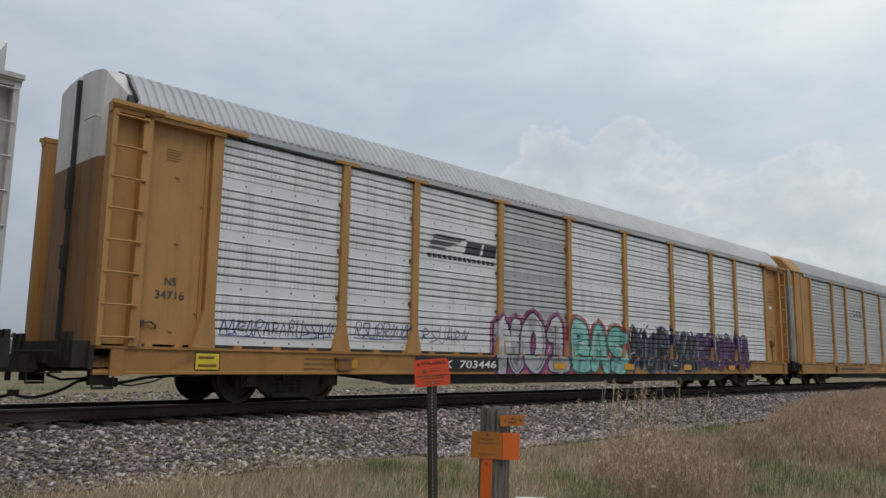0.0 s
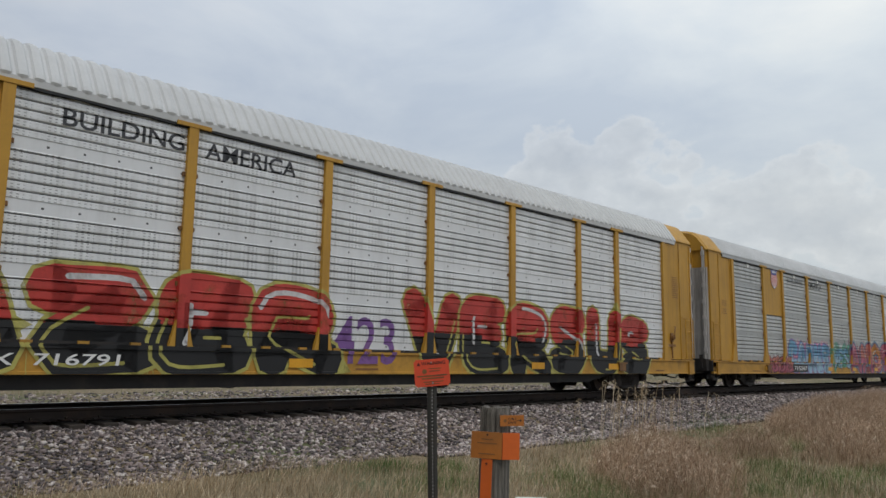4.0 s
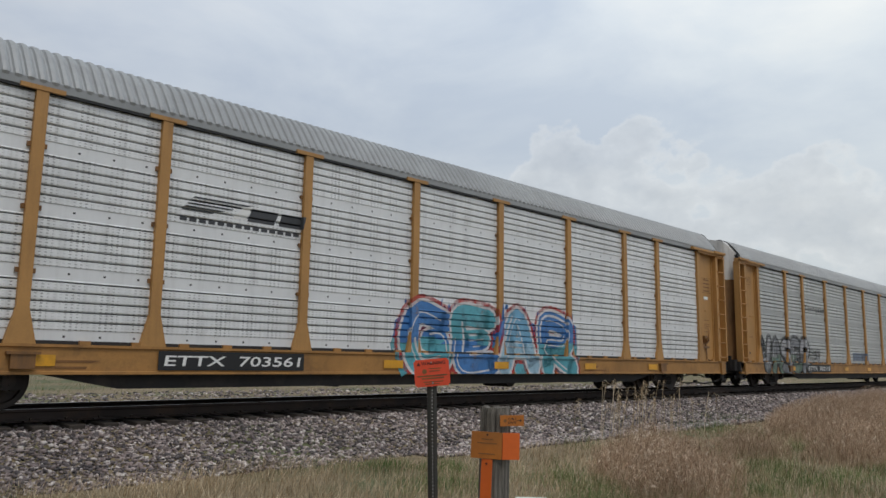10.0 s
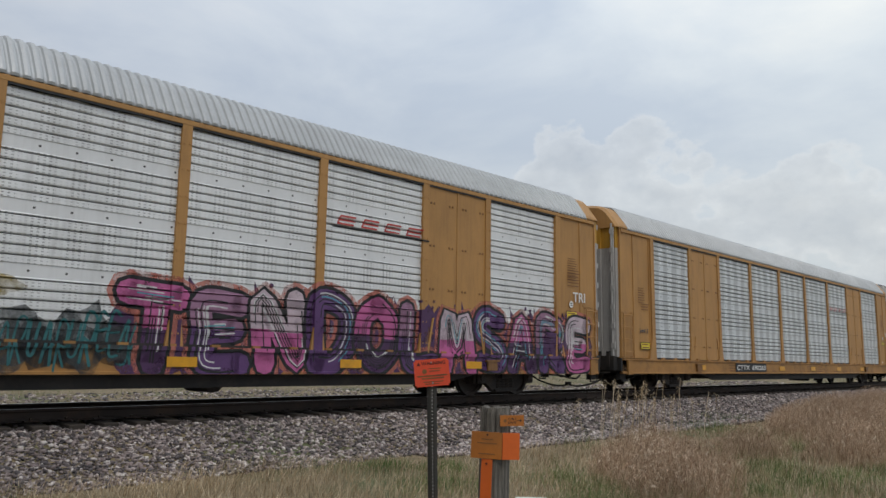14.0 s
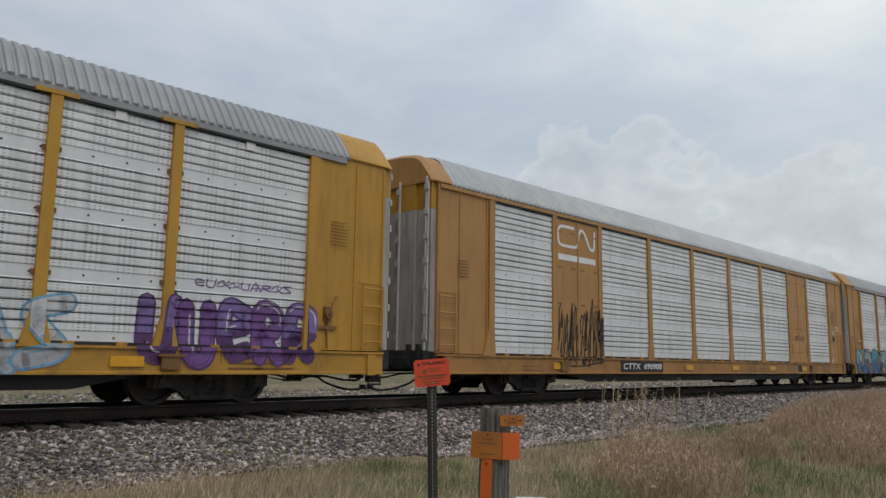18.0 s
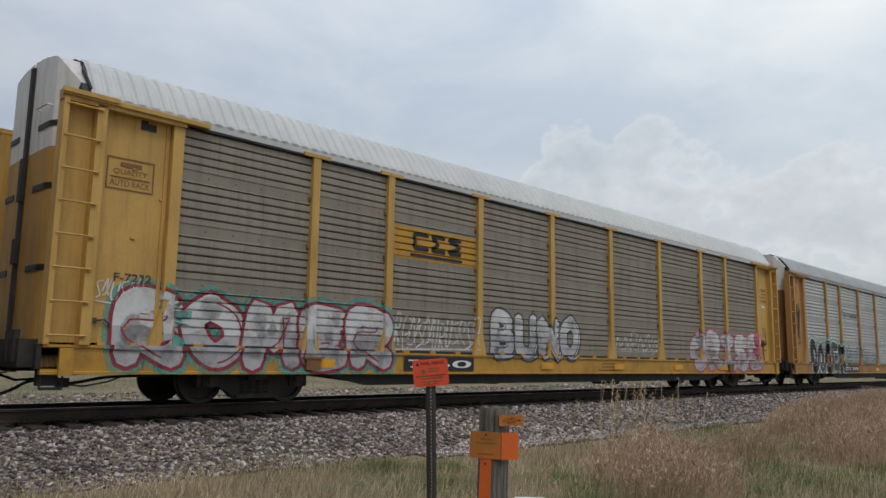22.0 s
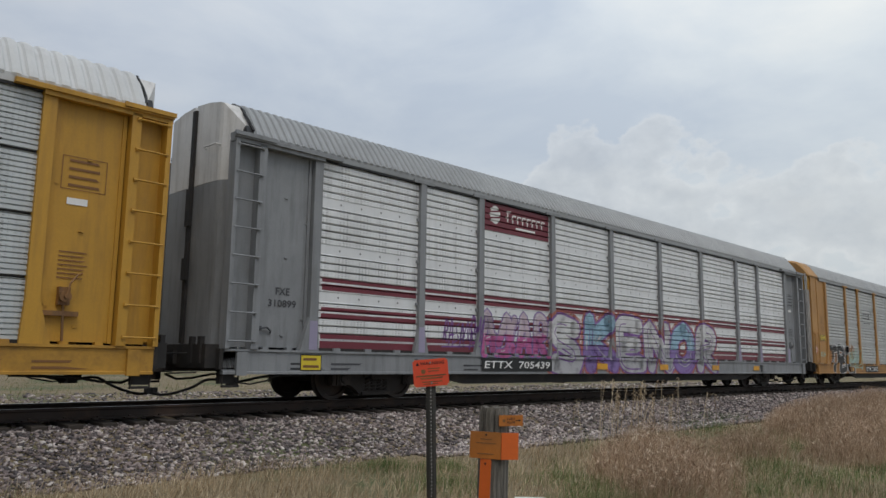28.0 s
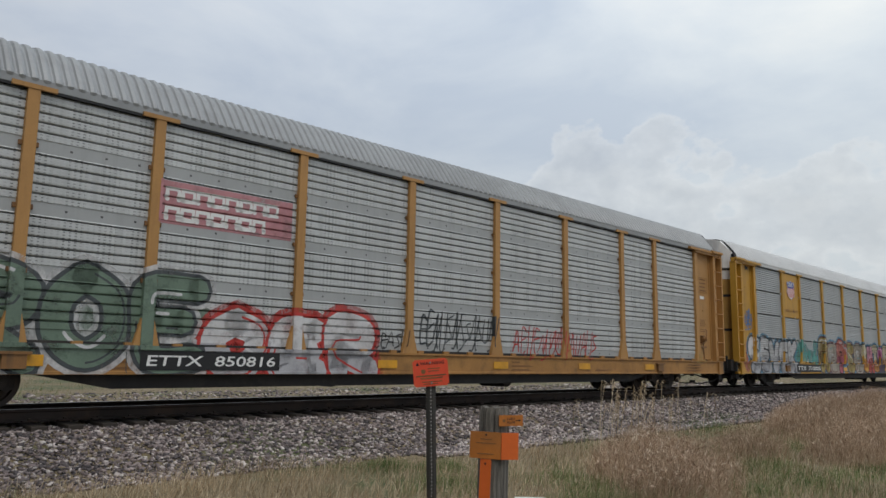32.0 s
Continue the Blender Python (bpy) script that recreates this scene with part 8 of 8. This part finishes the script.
def marker_post():
    p = new("marker_post")
    p.matrix_basis = pose(3.63, 3.08, -0.63, 0, 0.3, FACING)
    tagged(p, "weathered round wooden post with orange cable marker plates", "post")

    def body(bm):
        n, rows = 20, []
        rnd = random.Random(5)
        wob = [rnd.uniform(-0.004, 0.004) for _ in range(n)]
        for z, r in ((0, 0.094), (0.5, 0.092), (1.0, 0.090), (1.30, 0.089), (1.335, 0.084)):
            rows.append([bm.verts.new(((r + wob[k]) * math.cos(2 * math.pi * k / n), (r + wob[k]) * math.sin(2 * math.pi * k / n), z + (0.008 * math.sin(k * 1.9) if z > 1.32 else 0))) for k in range(n)])
        for a, b in zip(rows, rows[1:]):
            for k in range(n):
                bm.faces.new((a[k], a[(k + 1) % n], b[(k + 1) % n], b[k]))
        bm.faces.new(rows[0][::-1])
        bm.faces.new(rows[-1])
    thing_part("post", body, M["timber"], p)
    # folded plate: broad side and narrower return round the post's edge
    wide = thing_part("marker_plate", lambda bm: box(bm, -0.185, 0.0, -0.003, 0.003, -0.078, 0.078), M["plate_orange"], p, pose(0.035, -0.105, 1.115, 0, 1.0, -10), "faded orange plastic marker plate")
    for z, w in ((0.035, 0.07), (0.012, 0.12), (-0.05, 0.10)):
        thing_part("print_line", lambda bm: box(bm, -0.09 - w / 2, -0.09 + w / 2, -0.0045, -0.003, z - 0.003, z + 0.003), M["brownink"], wide)
    thing_part("screw", lambda bm: disc_y(bm, -0.09, 0.062, 0.006, -0.008, -0.002, 8), M["ink"], wide)
    ret = thing_part("marker_plate", lambda bm: box(bm, 0.0, 0.105, -0.003, 0.003, -0.078, 0.078), M["strip_orange"], p, pose(0.037, -0.105, 1.115, 0, 0, 12), "orange plastic marker plate round the side")
    arrow = thing_part("arrow_tag", lambda bm: box(bm, -0.005, 0.145, -0.0025, 0.0025, -0.032, 0.032), M["plate_orange"], p, pose(0.025, -0.10, 1.262, 0, -1.5, 14), "small orange route tag with black print")
    flat_text("word", "CABLE", 0.045, 0.095, 0.004, 0.018, -0.004, M["ink"], arrow)
    flat_text("word", "ROUTE", 0.045, 0.095, -0.018, -0.004, -0.004, M["ink"], arrow)
    thing_part("arrow", lambda bm: prism_y(bm, [(0.1, -0.002), (0.12, -0.002), (0.12, -0.007), (0.132, 0.0), (0.12, 0.007), (0.12, 0.002), (0.1, 0.002)], -0.004, -0.003), M["ink"], arrow)
    thing_part("print_symbol", lambda bm: disc_y(bm, 0.025, 0.0, 0.01, -0.004, -0.003, 12), M["brownink"], arrow)
    strip = thing_part("marker_strip", lambda bm: box(bm, -0.034, 0.034, -0.003, 0.003, -0.42, 0.0), M["strip_orange"], p, pose(-0.052, -0.088, 1.035, 0, 1.0, -24), "long orange strip nailed to the post")
    for z in (-0.025, -0.24):
        thing_part("nail", lambda bm: disc_y(bm, 0.0, z, 0.006, -0.008, -0.002, 8), M["ink"], strip)


def utility_box():
    u = new("utility_pedestal")
    u.matrix_basis = pose(3.60, 2.76, -0.67, 0, 0, FACING)
    tagged(u, "pale green-white utility pedestal beside the post", "pedestal")

    def body(bm):
        box(bm, -0.10, 0.10, -0.08, 0.08, 0.0, 0.82)
        bmesh.ops.bevel(bm, geom=[e for e in bm.edges if abs(e.verts[0].co.z - e.verts[1].co.z) > 0.5], offset=0.03, segments=3, affect="EDGES")

    def lid(bm):
        box(bm, -0.112, 0.112, -0.092, 0.092, 0.80, 0.88)
        bmesh.ops.bevel(bm, geom=bm.edges[:], offset=0.022, segments=3, affect="EDGES")
    thing_part("body", body, M["pale_box"], u)
    thing_part("lid", lid, M["pale_box"], u, label="rounded pale cap")


warning_sign()
marker_post()
utility_box()


def tall_stalks():
    """Single seed stalks that stand above the tussocks."""
    rnd = random.Random(12)
    bm = bmesh.new()
    for _ in range(46):
        t = rnd.random()
        x, y = 11.6 + rnd.gauss(0, 0.9), 6.6 + rnd.gauss(0, 0.45)
        h = rnd.uniform(0.75, 1.28)
        lx, ly = rnd.uniform(-0.1, 0.2), rnd.uniform(-0.1, 0.1)
        pts = [(x + lx * s ** 2, y + ly * s ** 2, -0.6 + h * s) for s in (0, 0.3, 0.6, 0.85, 1.0)]
        tube(bm, pts, 0.0035, 4)
        # drooping seed head
        for k in range(5):
            a = rnd.uniform(0, 6.28)
            b = Vector(pts[-1]) + Vector((0, 0, -0.03 * k))
            tube(bm, [b, b + Vector((0.03 * math.cos(a), 0.03 * math.sin(a), 0.02)), b + Vector((0.06 * math.cos(a) + 0.02, 0.06 * math.sin(a), -0.01))], 0.004, 3)
    me = bpy.data.meshes.new("seed_stalks")
    bm.to_mesh(me)
    bm.free()
    me.materials.append(M["straw"])
    tagged(new("seed_stalks", me), "tall pale grass seed stalks", "grass", kind="stuff")


tall_stalks()


def far_trees():
    """Low tree line and sheds on the horizon."""
    rnd = random.Random(31)
    m = mat("far_foliage", (0.06, 0.075, 0.05), 0.9, vary=0.3)
    for g in range(26):
        az = radians(rnd.uniform(56, 100))
        R = rnd.uniform(700, 900)
        cx, cy = R * math.cos(az), R * math.sin(az)
        gz = ground_z(cx, cy)
        t = new("far_tree")
        t.location = (cx, cy, gz)
        tagged(t, "distant dark tree clump on the horizon", "tree", "trees on the horizon")

        def trunk(bm):
            tube(bm, [(0, 0, -0.2), (0.1, 0, 1.5), (0, 0.1, 3.5)], 0.25, 6)

        def crown(bm):
            for _ in range(16):
                a, rr = rnd.uniform(0, 6.28), rnd.uniform(0, 3.5)
                s = rnd.uniform(0.7, 1.7)
                bmesh.ops.create_icosphere(bm, subdivisions=1, radius=s, matrix=Matrix.Translation((rr * math.cos(a), rr * math.sin(a), 2.2 + rnd.uniform(0, 3.2))) @ Matrix.Diagonal((1, 1, 0.8, 1)))
            for v in bm.verts:
                v.co += Vector((rnd.uniform(-0.25, 0.25), rnd.uniform(-0.25, 0.25), rnd.uniform(-0.25, 0.25)))
        thing_part("trunk", trunk, M["tie"], t)
        thing_part("crown", crown, m, t)


far_trees()


# ---- what moves ----
def motions():
    for car, wheels, x0 in TRAIN:
        walk(car, [(t, pose(x0 + advance(t), TRACK_Y, 0, CANT)) for t in (0, 9, 18, 21, 24, 27, 32)])
        for w, off, dx in wheels:
            # the wheels roll while they are near the camera
            first = max(0.0, (-2.0 - x0 - off) / SPEED)
            last = min(32.0, (42.0 - x0 - off) / SPEED)
            if last <= first + 0.1:
                continue
            fr = range(int(first * 30), int(last * 30) + 1)
            rows = [(n / 30, pose(dx, 0, WHEEL_R, 0, math.degrees(advance(n / 30) / WHEEL_R), 0)) for n in fr]
            if rows[0][0] > 0.05:
                rows = [(0.0, rows[0][1])] + rows
            if rows[-1][0] < 31.95:
                rows = rows + [(32.0, rows[-1][1])]
            walk(w, rows)
    walk(CLOUDS, [(0, pose(0, 0, 0)), (32, pose(0, 0, 0, 0, 0, -2.55))])


motions()
